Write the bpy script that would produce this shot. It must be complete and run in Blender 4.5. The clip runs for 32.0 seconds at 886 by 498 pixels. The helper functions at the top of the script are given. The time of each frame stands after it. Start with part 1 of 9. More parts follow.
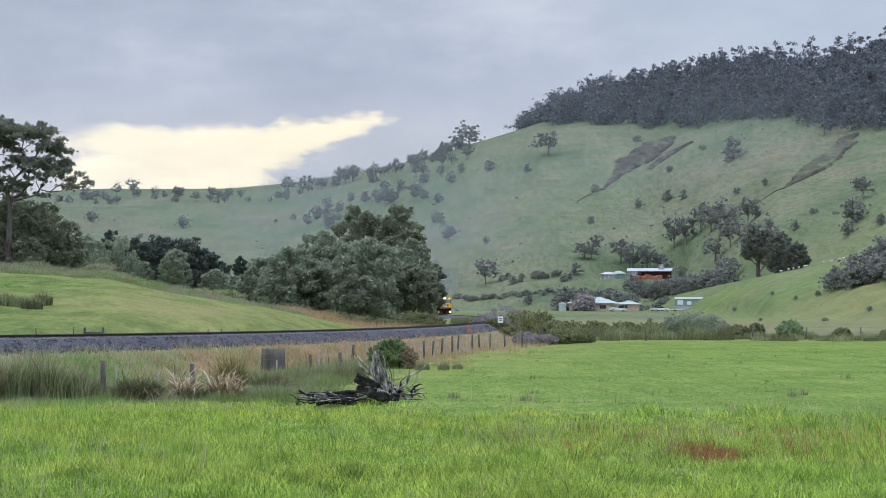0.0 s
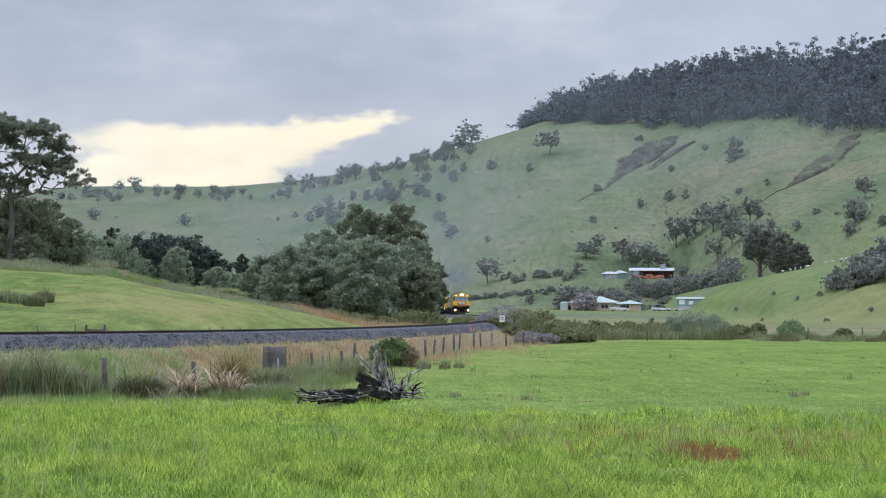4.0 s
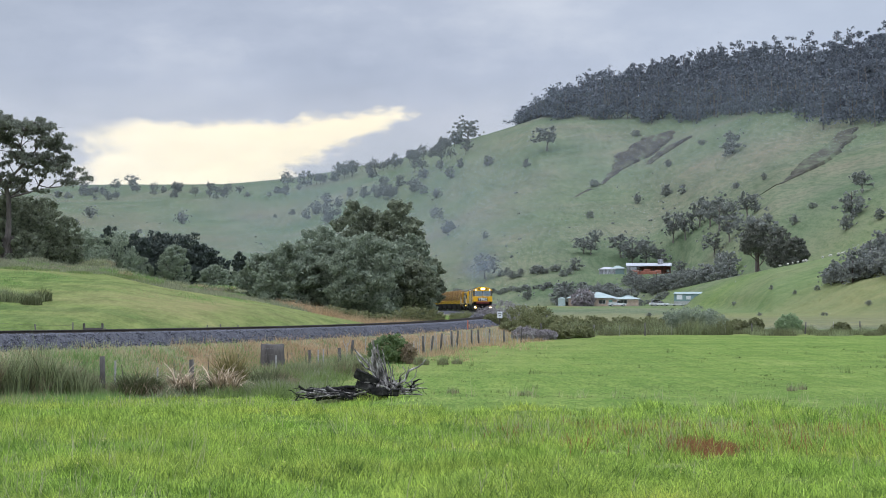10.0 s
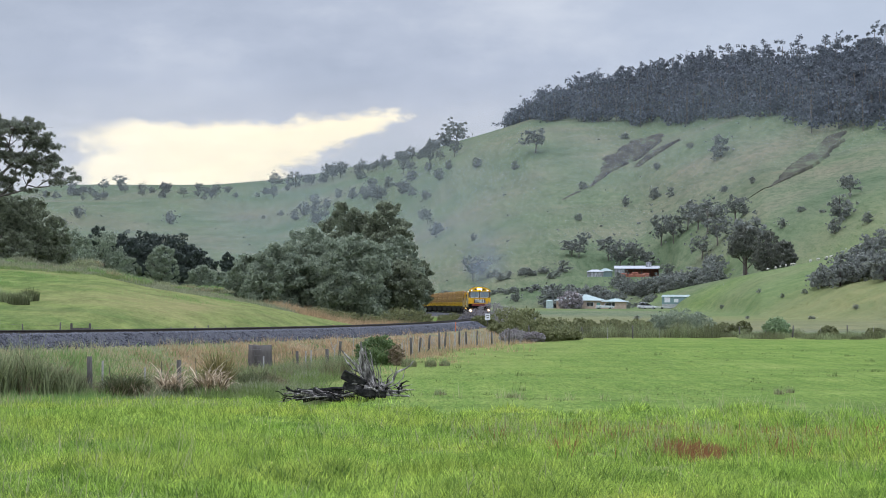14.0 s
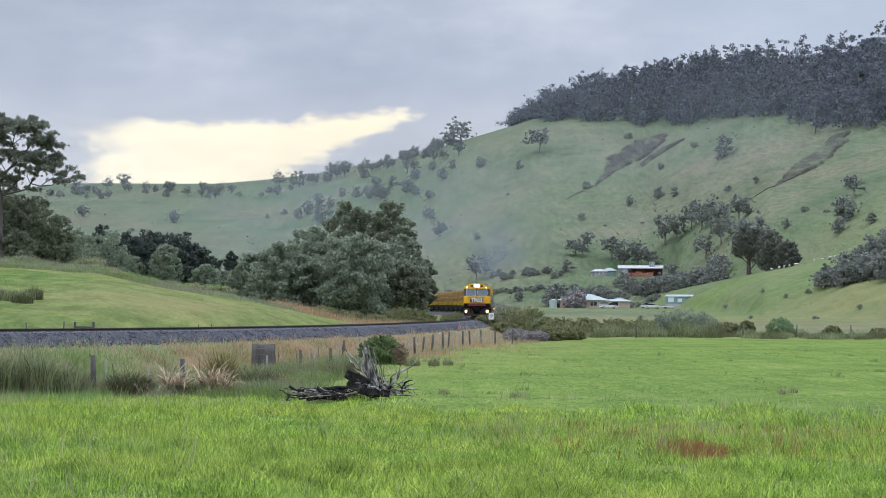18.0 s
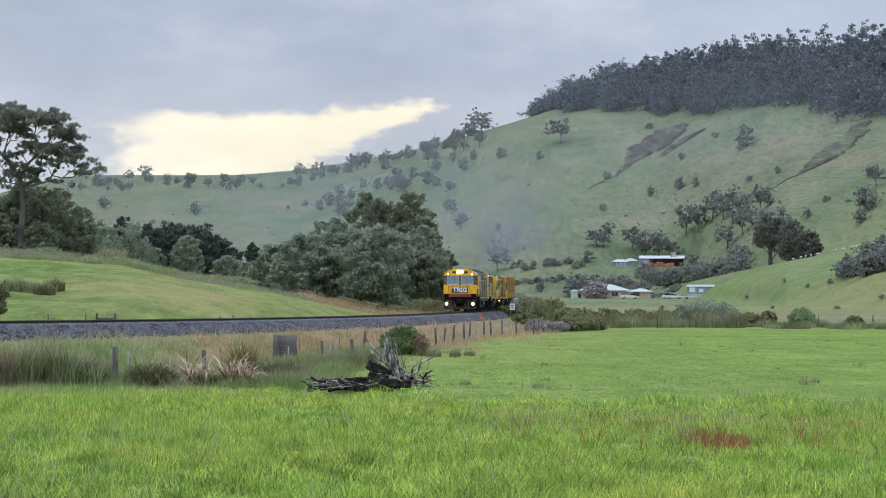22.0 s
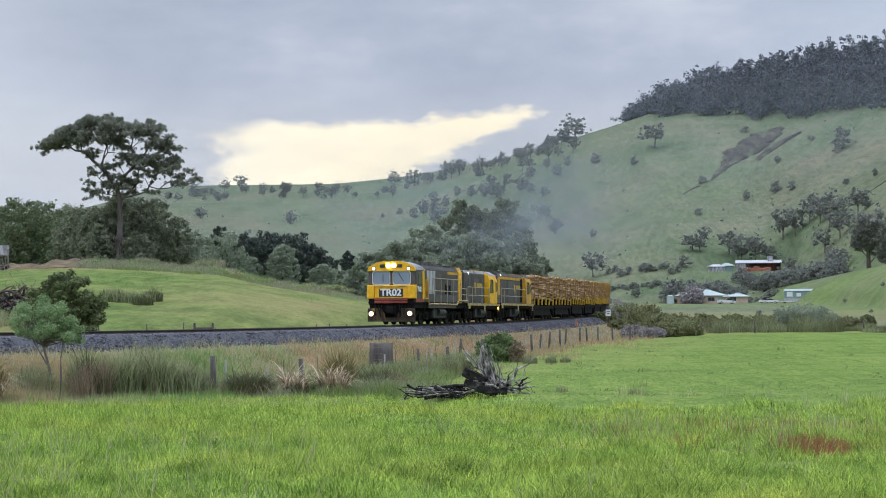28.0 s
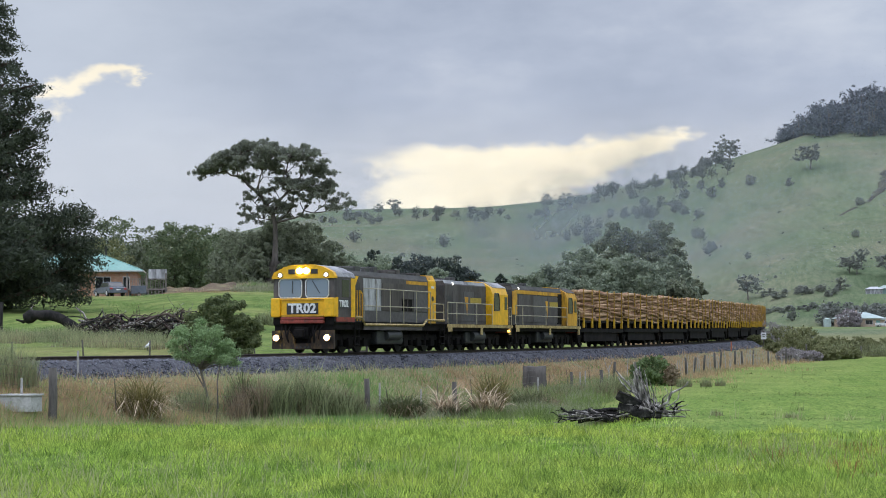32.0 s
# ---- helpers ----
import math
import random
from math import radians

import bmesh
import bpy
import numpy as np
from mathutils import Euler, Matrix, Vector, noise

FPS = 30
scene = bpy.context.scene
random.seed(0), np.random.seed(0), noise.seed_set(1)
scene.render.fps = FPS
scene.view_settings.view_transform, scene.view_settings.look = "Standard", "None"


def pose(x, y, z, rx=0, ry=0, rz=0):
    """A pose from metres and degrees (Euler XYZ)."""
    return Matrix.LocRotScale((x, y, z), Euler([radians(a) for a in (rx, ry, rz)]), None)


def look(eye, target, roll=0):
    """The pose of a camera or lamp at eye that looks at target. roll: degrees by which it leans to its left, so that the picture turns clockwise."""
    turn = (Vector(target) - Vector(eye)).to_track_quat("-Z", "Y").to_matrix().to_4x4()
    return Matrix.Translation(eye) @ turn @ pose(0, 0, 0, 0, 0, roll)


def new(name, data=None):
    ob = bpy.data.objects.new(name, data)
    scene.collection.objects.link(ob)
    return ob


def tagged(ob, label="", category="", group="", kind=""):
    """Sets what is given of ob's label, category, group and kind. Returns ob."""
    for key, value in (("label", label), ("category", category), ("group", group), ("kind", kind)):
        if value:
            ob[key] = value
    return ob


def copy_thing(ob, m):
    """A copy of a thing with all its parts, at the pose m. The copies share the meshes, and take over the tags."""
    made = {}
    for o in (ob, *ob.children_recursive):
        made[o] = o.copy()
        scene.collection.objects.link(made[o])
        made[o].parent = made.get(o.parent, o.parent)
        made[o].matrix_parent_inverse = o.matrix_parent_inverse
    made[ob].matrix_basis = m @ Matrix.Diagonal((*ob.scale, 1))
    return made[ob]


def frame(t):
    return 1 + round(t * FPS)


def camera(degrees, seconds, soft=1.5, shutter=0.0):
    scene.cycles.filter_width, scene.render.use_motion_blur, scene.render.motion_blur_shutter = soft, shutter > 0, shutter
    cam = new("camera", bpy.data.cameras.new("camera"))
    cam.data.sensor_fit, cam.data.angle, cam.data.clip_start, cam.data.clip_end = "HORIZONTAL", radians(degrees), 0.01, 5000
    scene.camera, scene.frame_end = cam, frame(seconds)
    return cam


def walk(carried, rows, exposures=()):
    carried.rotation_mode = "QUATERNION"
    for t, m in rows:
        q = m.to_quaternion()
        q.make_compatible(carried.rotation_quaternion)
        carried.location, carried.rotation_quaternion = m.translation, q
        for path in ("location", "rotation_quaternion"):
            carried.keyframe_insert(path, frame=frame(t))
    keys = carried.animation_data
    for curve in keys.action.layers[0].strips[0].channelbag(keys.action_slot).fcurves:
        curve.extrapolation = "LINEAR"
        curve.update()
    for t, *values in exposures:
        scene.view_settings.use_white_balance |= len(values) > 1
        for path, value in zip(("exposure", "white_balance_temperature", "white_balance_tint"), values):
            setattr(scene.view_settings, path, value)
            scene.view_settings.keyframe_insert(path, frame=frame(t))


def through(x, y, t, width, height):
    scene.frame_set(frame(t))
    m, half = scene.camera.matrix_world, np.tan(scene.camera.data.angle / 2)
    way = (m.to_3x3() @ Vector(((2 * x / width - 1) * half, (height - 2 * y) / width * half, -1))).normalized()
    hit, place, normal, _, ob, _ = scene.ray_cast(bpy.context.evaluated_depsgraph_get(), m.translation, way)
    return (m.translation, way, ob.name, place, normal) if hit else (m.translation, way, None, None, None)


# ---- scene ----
cam = camera(25.0, 32.0, soft=0.95)
EYE = Vector((0.0, 0.0, 3.0))

# yaw to the right, pitch up, roll in degrees: a man stands and turns with the train
TURNS = [
    (0.0, -0.0, 2.151, -0.002), (0.5, -0.011, 2.215, -0.013), (1.0, 0.059, 2.223, 0.08), (1.5, 0.072, 2.227, 0.102),
    (2.0, -0.001, 2.229, 0.1), (2.5, -0.094, 2.211, 0.168), (3.0, -0.125, 2.164, 0.164), (3.5, -0.083, 2.125, 0.237),
    (5.5, 0.043, 2.11, 0.162), (6.0, -0.023, 2.143, 0.108), (6.5, -0.075, 2.162, 0.151), (7.0, -0.124, 2.155, 0.102),
    (7.5, -0.128, 2.134, 0.045), (8.0, -0.069, 2.115, 0.003), (8.5, -0.016, 2.113, -0.0), (9.0, 0.038, 2.094, -0.05),
    (9.5, 0.063, 2.039, -0.102), (10.0, 0.025, 2.013, -0.095), (10.5, -0.029, 2.029, -0.051), (11.0, -0.007, 2.065, 0.018),
    (11.5, 0.098, 2.111, 0.064), (12.0, 0.207, 2.152, 0.096), (12.5, 0.303, 2.133, 0.127), (13.0, 0.363, 2.089, 0.18),
    (13.5, 0.365, 2.064, 0.186), (14.0, 0.363, 2.064, 0.18), (14.5, 0.37, 2.048, 0.2), (16.5, 0.273, 2.013, 0.323),
    (17.0, 0.275, 2.036, 0.309), (17.5, 0.277, 2.041, 0.276), (18.0, 0.259, 2.043, 0.281), (18.5, 0.192, 2.084, 0.264),
    (19.0, 0.018, 2.035, 0.256), (19.5, -0.164, 1.907, 0.299), (20.0, -0.213, 1.861, 0.263), (20.5, -0.184, 1.871, 0.225),
    (21.0, -0.159, 1.822, 0.227), (21.5, -0.219, 1.77, 0.184), (22.0, -0.341, 1.776, 0.15), (22.5, -0.504, 1.817, 0.173),
    (23.0, -0.699, 1.869, 0.185), (23.5, -0.866, 1.9, 0.1), (24.0, -1.058, 1.929, 0.067), (24.5, -1.285, 1.95, -0.053),
    (25.0, -1.494, 1.936, -0.106), (25.5, -1.699, 1.942, -0.11), (27.5, -2.77, 1.954, -0.34), (28.0, -3.062, 1.982, -0.339),
    (28.5, -3.421, 2.061, -0.333), (29.0, -3.822, 2.17, -0.28), (29.5, -4.272, 2.293, -0.312), (30.0, -4.927, 2.405, -0.299),
    (30.5, -5.769, 2.487, -0.312), (31.0, -6.409, 2.51, -0.369), (31.5, -6.88, 2.559, -0.342), (32.0, -7.446, 2.668, -0.324),
]

walk(cam, [(t, pose(*EYE, 90 + up, 0, -yaw) @ pose(0, 0, 0, 0, 0, lean)) for t, yaw, up, lean in TURNS],
     exposures=[(0, 0.04), (8, 0.05), (14, 0.08), (19, 0.08), (22, 0.05), (24, 0.03), (25, -0.08), (28, 0.03), (30, 0.0), (31, -0.07), (32, 0.0)])

# ---- light: a closed evening cloud deck, brighter overhead than at the horizon ----
world = bpy.data.worlds.new("overcast")
scene.world = world
world.use_nodes = True
wn, wl = world.node_tree.nodes, world.node_tree.links
bg = wn["Background"]
sky = wn.new("ShaderNodeTexSky")
sky.sky_type, sky.sun_disc = "NISHITA", False
sky.sun_elevation, sky.sun_rotation = radians(14), radians(-12)
sky_dim = wn.new("ShaderNodeVectorMath")
sky_dim.operation = "SCALE"
sky_dim.inputs["Scale"].default_value = 0.10
wl.new(sky.outputs[0], sky_dim.inputs[0])
tc = wn.new("ShaderNodeTexCoord")
sep = wn.new("ShaderNodeSeparateXYZ")
wl.new(tc.outputs["Generated"], sep.inputs[0])
ramp = wn.new("ShaderNodeValToRGB")
ramp.color_ramp.elements[0].position, ramp.color_ramp.elements[0].color = 0.0, (0.50, 0.57, 0.72, 1)
ramp.color_ramp.elements[1].position, ramp.color_ramp.elements[1].color = 0.9, (1.72, 1.93, 2.42, 1)
wl.new(sep.outputs["Z"], ramp.inputs[0])
mixw = wn.new("ShaderNodeMix")
mixw.data_type = "RGBA"
mixw.inputs["Factor"].default_value = 0.85
wl.new(sky_dim.outputs[0], mixw.inputs["A"])
wl.new(ramp.outputs[0], mixw.inputs["B"])
wl.new(mixw.outputs["Result"], bg.inputs["Color"])
bg.inputs["Strength"].default_value = 1.0
sun = new("sun", bpy.data.lights.new("sun", "SUN"))
sun.data.energy, sun.data.angle, sun.data.color = 1.0, radians(85), (1.0, 0.97, 0.93)
sun.matrix_world = look((-60, 60, 160), (0, 60, 0))

# ---- the lie of the land ----
def smooth(a, b, v):
    k = np.clip((np.asarray(v, float) - a) / (b - a), 0, 1)
    return k * k * (3 - 2 * k)


def track_x(y):
    y = np.asarray(y, float)
    s = np.clip(y, 58, 412) / 100
    c0, c1, c2, c3, c4 = -39.6411, 28.3378, -0.7258, -1.9187, 0.2416
    x = c0 + c1 * s + c2 * s**2 + c3 * s**3 + c4 * s**4
    slope = (c1 + 2 * c2 * s + 3 * c3 * s**2 + 4 * c4 * s**3) / 100
    return x + slope * (y - s * 100)


def rail_z(y):
    s = (np.clip(y, 50, 400) - 80) / 100
    return 3.0 - (0.4394 + 0.0728 * s - 0.5251 * s**2 + 0.0877 * s**3)


def lerp(v, *pairs):
    return np.interp(v, [p[0] for p in pairs], [p[1] for p in pairs])


def land(x, y):
    """Height of the ground at x, y."""
    x, y = np.asarray(x, float), np.asarray(y, float)
    d = np.hypot(x, y)
    a = np.degrees(np.arctan2(x, y))
    # the paddock, with the low rise on which the camera stands
    right = lerp(d, (0, 1.4), (20, 1.2), (45, 0.85), (70, 0.7), (110, 0.72), (190, 1.35), (570, 6.6), (900, 9), (6000, 30))
    left = lerp(d, (0, 1.4), (20, 1.25), (42, 0.98), (50, 0.78), (60, 0.40), (75, 0.40), (110, 0.72), (190, 1.35), (570, 6.6), (900, 9), (6000, 30))
    z = left + (right - left) * smooth(-3.5, -0.5, a)
    # the paddock beyond the line, rising to a terrace
    beyond = track_x(y) - x
    side = smooth(0, 12, beyond) * smooth(40, 70, y)
    top = lerp(a, (-40, 8.4), (-20.2, 7.9), (-16.2, 7.7), (-15.0, 8.1), (-12.7, 8.2), (-9.5, 7.5), (-7.8, 6.2), (-5.4, 4.9), (-3.6, 3.6), (-2, 2.4))
    ramp_z = 2.0 + (top - 2.0) * smooth(85, 210, d) ** 0.85
    z = z + (np.maximum(ramp_z, z) - z) * side * (1 - smooth(300, 420, d))
    # low grassy mounds along the terrace edge
    mound = 2.0 * np.exp(-(((d - 217) / 6.5) ** 2)) * smooth(-15.9, -15.1, a) * (1 - smooth(-9.6, -8.6, a)) * (0.80 + 0.22 * np.sin(a * 3.1) + 0.10 * np.sin(a * 9.7)) * lerp(a, (-16, 0.62), (-12.5, 0.62), (-10.5, 0.62))
    mound = mound + 1.0 * np.exp(-(((d - 222) / 5.0) ** 2)) * (np.exp(-(((a + 7.3) / 0.8) ** 2)) + 0.9 * np.exp(-(((a + 6.2) / 0.45) ** 2)))
    z = z + mound * side
    # hills
    d0 = lerp(a, (-40, 600), (-12, 650), (-6, 700), (-3, 760), (2, 700), (6, 680), (9.5, 470), (12.7, 400), (40, 400))
    z0 = lerp(d0, (190, 1.35), (570, 6.6), (900, 9))
    d1 = lerp(a, (-40, 1900), (-4.6, 1850), (-2.3, 1600), (0.7, 1330), (2.8, 1260), (6.7, 1380), (12.7, 1480), (40, 1500))
    e1 = lerp(a, (-60, 0.04), (-17, 0.044), (-13.3, 0.054), (-11.1, 0.063), (-8.6, 0.065), (-6.2, 0.0660), (-4.6, 0.0685), (-3.6, 0.0714),
              (-2.3, 0.0762), (-1.4, 0.0787), (-0.07, 0.0852), (0.75, 0.0895), (1.9, 0.0954), (2.85, 0.1008), (4.3, 0.1060), (6.7, 0.114), (10, 0.123), (12.7, 0.130), (20, 0.14))
    z1 = 3 + (e1 - 0.0018) * d1
    t = np.clip((d - d0) / (d1 - d0), 0, 1)
    prof = 0.35 * t + 0.65 * (t * t * (3 - 2 * t))
    low = lerp(a, (-40, 0.9), (-3, 0.9), (3, 0.62), (7, 0.55), (13, 0.5))
    hill = (z1 - z0) * (low * prof + (1 - low) * t)
    after = np.clip((d - d1) / 1500, 0, 1)
    hill = hill * (1 - 0.75 * after)
    bumps = (np.sin(x * 0.021 + 1.3) * np.sin(y * 0.017 + x * 0.006) * 3.6 + np.sin(x * 0.05 + y * 0.033) * 0.6) * smooth(0.02, 0.3, t) * (1 - smooth(0.75, 1, t))
    small = (np.sin(x * 0.31 + 0.6 * np.sin(y * 0.23)) * np.sin(y * 0.27 + 0.4) * 0.07) * smooth(12, 40, d)
    z = z + hill + bumps + small
    # a grassy spur in front of the farm: a rounded crest, and a dip behind it
    crest = lerp(a, (4, 760), (5.3, 730), (7, 668), (8, 622), (9.4, 556), (10.4, 528), (11.9, 490), (14, 465), (40, 465))
    crest_z = 3 + crest * lerp(a, (4, 0.0085), (5.3, 0.0100), (7, 0.0160), (8, 0.0198), (9.4, 0.0247), (10.4, 0.0281), (11.9, 0.0333), (14, 0.0385), (40, 0.04))
    foot = crest - lerp(a, (4, 40), (5.3, 60), (7, 110), (9.4, 190), (12, 170), (40, 170))
    foot_z = lerp(foot, (190, 1.35), (570, 6.6), (900, 9))
    f = np.clip((d - foot) / (crest - foot), 0, 1)
    front = foot_z + (crest_z - foot_z) * (0.25 * f + 0.75 * (1 - (1 - f) ** 1.7)) * smooth(0, 0.25, f)
    on = smooth(5.2, 7.2, a)
    z = np.where((d > foot) & (d < crest), z + (np.maximum(front, np.minimum(z, crest_z)) - z) * on, z)
    z = np.where(d >= crest, crest_z * on + z * (1 - on) + (np.maximum(z - 6.5 * np.exp(-(((d - crest - 48) / 55) ** 2)), crest_z - 1.5 * smooth(0, 30, d - crest)) - crest_z) * on, z)
    # the farmyard is levelled
    yard = smooth(735, 746, d) * (1 - smooth(775, 800, d)) * smooth(4.1, 4.6, a) * (1 - smooth(6.7, 7.1, a))
    return z + (19.9 + (d - 760) * 0.015 - z) * yard


def surface_at(x, y):
    """The land with the railway bank on it."""
    x, y = np.asarray(x, float), np.asarray(y, float)
    slope = (track_x(y + 0.5) - track_x(y - 0.5))
    off = (x - track_x(y)) / np.sqrt(1 + slope**2)
    bank_z = rail_z(y) + np.interp(off, [-7.5, -3.4, -2.6, 2.6, 3.2, 8.5], [-2.6, -0.95, -0.70, -0.70, -0.88, -2.9])
    return np.where((np.abs(off) < 8) & (y > 40) & (y < 430), np.maximum(land(x, y), bank_z), land(x, y))


def ground_at(x, y):
    return float(surface_at(x, y))


def by(bearing, away):
    """A place on the ground by compass bearing from the gate (degrees) and distance."""
    x, y = away * math.sin(radians(bearing)), away * math.cos(radians(bearing))
    return x, y, ground_at(x, y)


# ---- materials ----
def nodes_of(name):
    m = bpy.data.materials.new(name)
    m.use_nodes = True
    return m, m.node_tree.nodes, m.node_tree.links, m.node_tree.nodes["Principled BSDF"]


def noise_node(n, l, scale, detail=4.0, rough=0.6, coord=None, stretch=None):
    t = n.new("ShaderNodeTexNoise")
    t.inputs["Scale"].default_value, t.inputs["Detail"].default_value, t.inputs["Roughness"].default_value = scale, detail, rough
    if coord is not None:
        if stretch:
            mp = n.new("ShaderNodeMapping")
            mp.inputs["Scale"].default_value = stretch
            l.new(coord, mp.inputs["Vector"])
            coord = mp.outputs[0]
        l.new(coord, t.inputs["Vector"])
    return t.outputs["Fac"]


def ramp_node(n, l, fac, stops):
    r = n.new("ShaderNodeValToRGB")
    e = r.color_ramp.elements
    while len(e) < len(stops):
        e.new(0.5)
    for el, (p, c) in zip(e, stops):
        el.position, el.color = p, (*c, 1)
    l.new(fac, r.inputs[0])
    return r.outputs[0]


def mix_node(n, l, fac, a, b, blend="MIX"):
    x = n.new("ShaderNodeMix")
    x.data_type, x.blend_type = "RGBA", blend
    for key, v in (("Factor", fac), ("A", a), ("B", b)):
        if isinstance(v, (int, float)):
            x.inputs[key].default_value = v
        elif isinstance(v, tuple):
            x.inputs[key].default_value = (*v, 1)
        else:
            l.new(v, x.inputs[key])
    return x.outputs["Result"]


def surface(name, stops, scale=1.0, fine=30.0, rough=0.8, metal=0.0, bump=0.2, dirt=None, dirt_at=(0.5, 0.75), depth=0.02, stretch=None, island=0.0, spec=0.5):
    """Two scales of mottling over a colour range, with optional dirt and relief."""
    m, n, l, b = nodes_of(name)
    co = n.new("ShaderNodeTexCoord").outputs["Object"]
    big = noise_node(n, l, scale, 5, 0.6, co, stretch)
    col = ramp_node(n, l, big, stops)
    small = noise_node(n, l, fine, 4, 0.65, co, stretch)
    lo = ramp_node(n, l, small, ((0.25, (0.72, 0.72, 0.72)), (0.75, (1.2, 1.2, 1.2))))
    col = mix_node(n, l, 1.0, col, lo, "MULTIPLY")
    if dirt:
        d = noise_node(n, l, scale * 2.3, 6, 0.7, co, stretch)
        f = ramp_node(n, l, d, ((dirt_at[0], (0, 0, 0)), (dirt_at[1], (1, 1, 1))))
        col = mix_node(n, l, f, col, dirt)
    if island:
        g = n.new("ShaderNodeNewGeometry").outputs["Random Per Island"]
        v = ramp_node(n, l, g, ((0, (1 - island,) * 3), (1, (1 + island,) * 3)))
        col = mix_node(n, l, 1.0, col, v, "MULTIPLY")
    l.new(col, b.inputs["Base Color"])
    b.inputs["Roughness"].default_value, b.inputs["Metallic"].default_value = rough, metal
    b.inputs["Specular IOR Level"].default_value = spec
    if bump:
        bp = n.new("ShaderNodeBump")
        bp.inputs["Strength"].default_value, bp.inputs["Distance"].default_value = bump, depth
        l.new(small, bp.inputs["Height"])
        l.new(bp.outputs[0], b.inputs["Normal"])
    return m


def leafage(name, dark, light, through=0.25, rough=0.6, patches=0.45):
    """Leaves: each one has its own shade, and lets some light through."""
    m, n, l, b = nodes_of(name)
    g = n.new("ShaderNodeNewGeometry").outputs["Random Per Island"]
    co = n.new("ShaderNodeTexCoord").outputs["Object"]
    big = noise_node(n, l, patches, 3, 0.6, co)
    f = n.new("ShaderNodeMath")
    f.operation = "ADD"
    l.new(g, f.inputs[0])
    l.new(big, f.inputs[1])
    sc = n.new("ShaderNodeMath")
    sc.operation, sc.inputs[1].default_value = "MULTIPLY", 0.62
    l.new(f.outputs[0], sc.inputs[0])
    col = ramp_node(n, l, sc.outputs[0], ((0.2, dark), (0.75, light)))
    l.new(col, b.inputs["Base Color"])
    b.inputs["Roughness"].default_value = rough
    b.inputs["Specular IOR Level"].default_value = 0.25
    tr = n.new("ShaderNodeBsdfTranslucent")
    l.new(col, tr.inputs["Color"])
    mx = n.new("ShaderNodeMixShader")
    mx.inputs[0].default_value = through
    l.new(b.outputs[0], mx.inputs[1])
    l.new(tr.outputs[0], mx.inputs[2])
    l.new(mx.outputs[0], n["Material Output"].inputs[0])
    return m


def glow(name, colour, strength):
    m, n, l, b = nodes_of(name)
    b.inputs["Base Color"].default_value = (*colour, 1)
    b.inputs["Emission Color"].default_value = (*colour, 1)
    b.inputs["Emission Strength"].default_value = strength
    return m


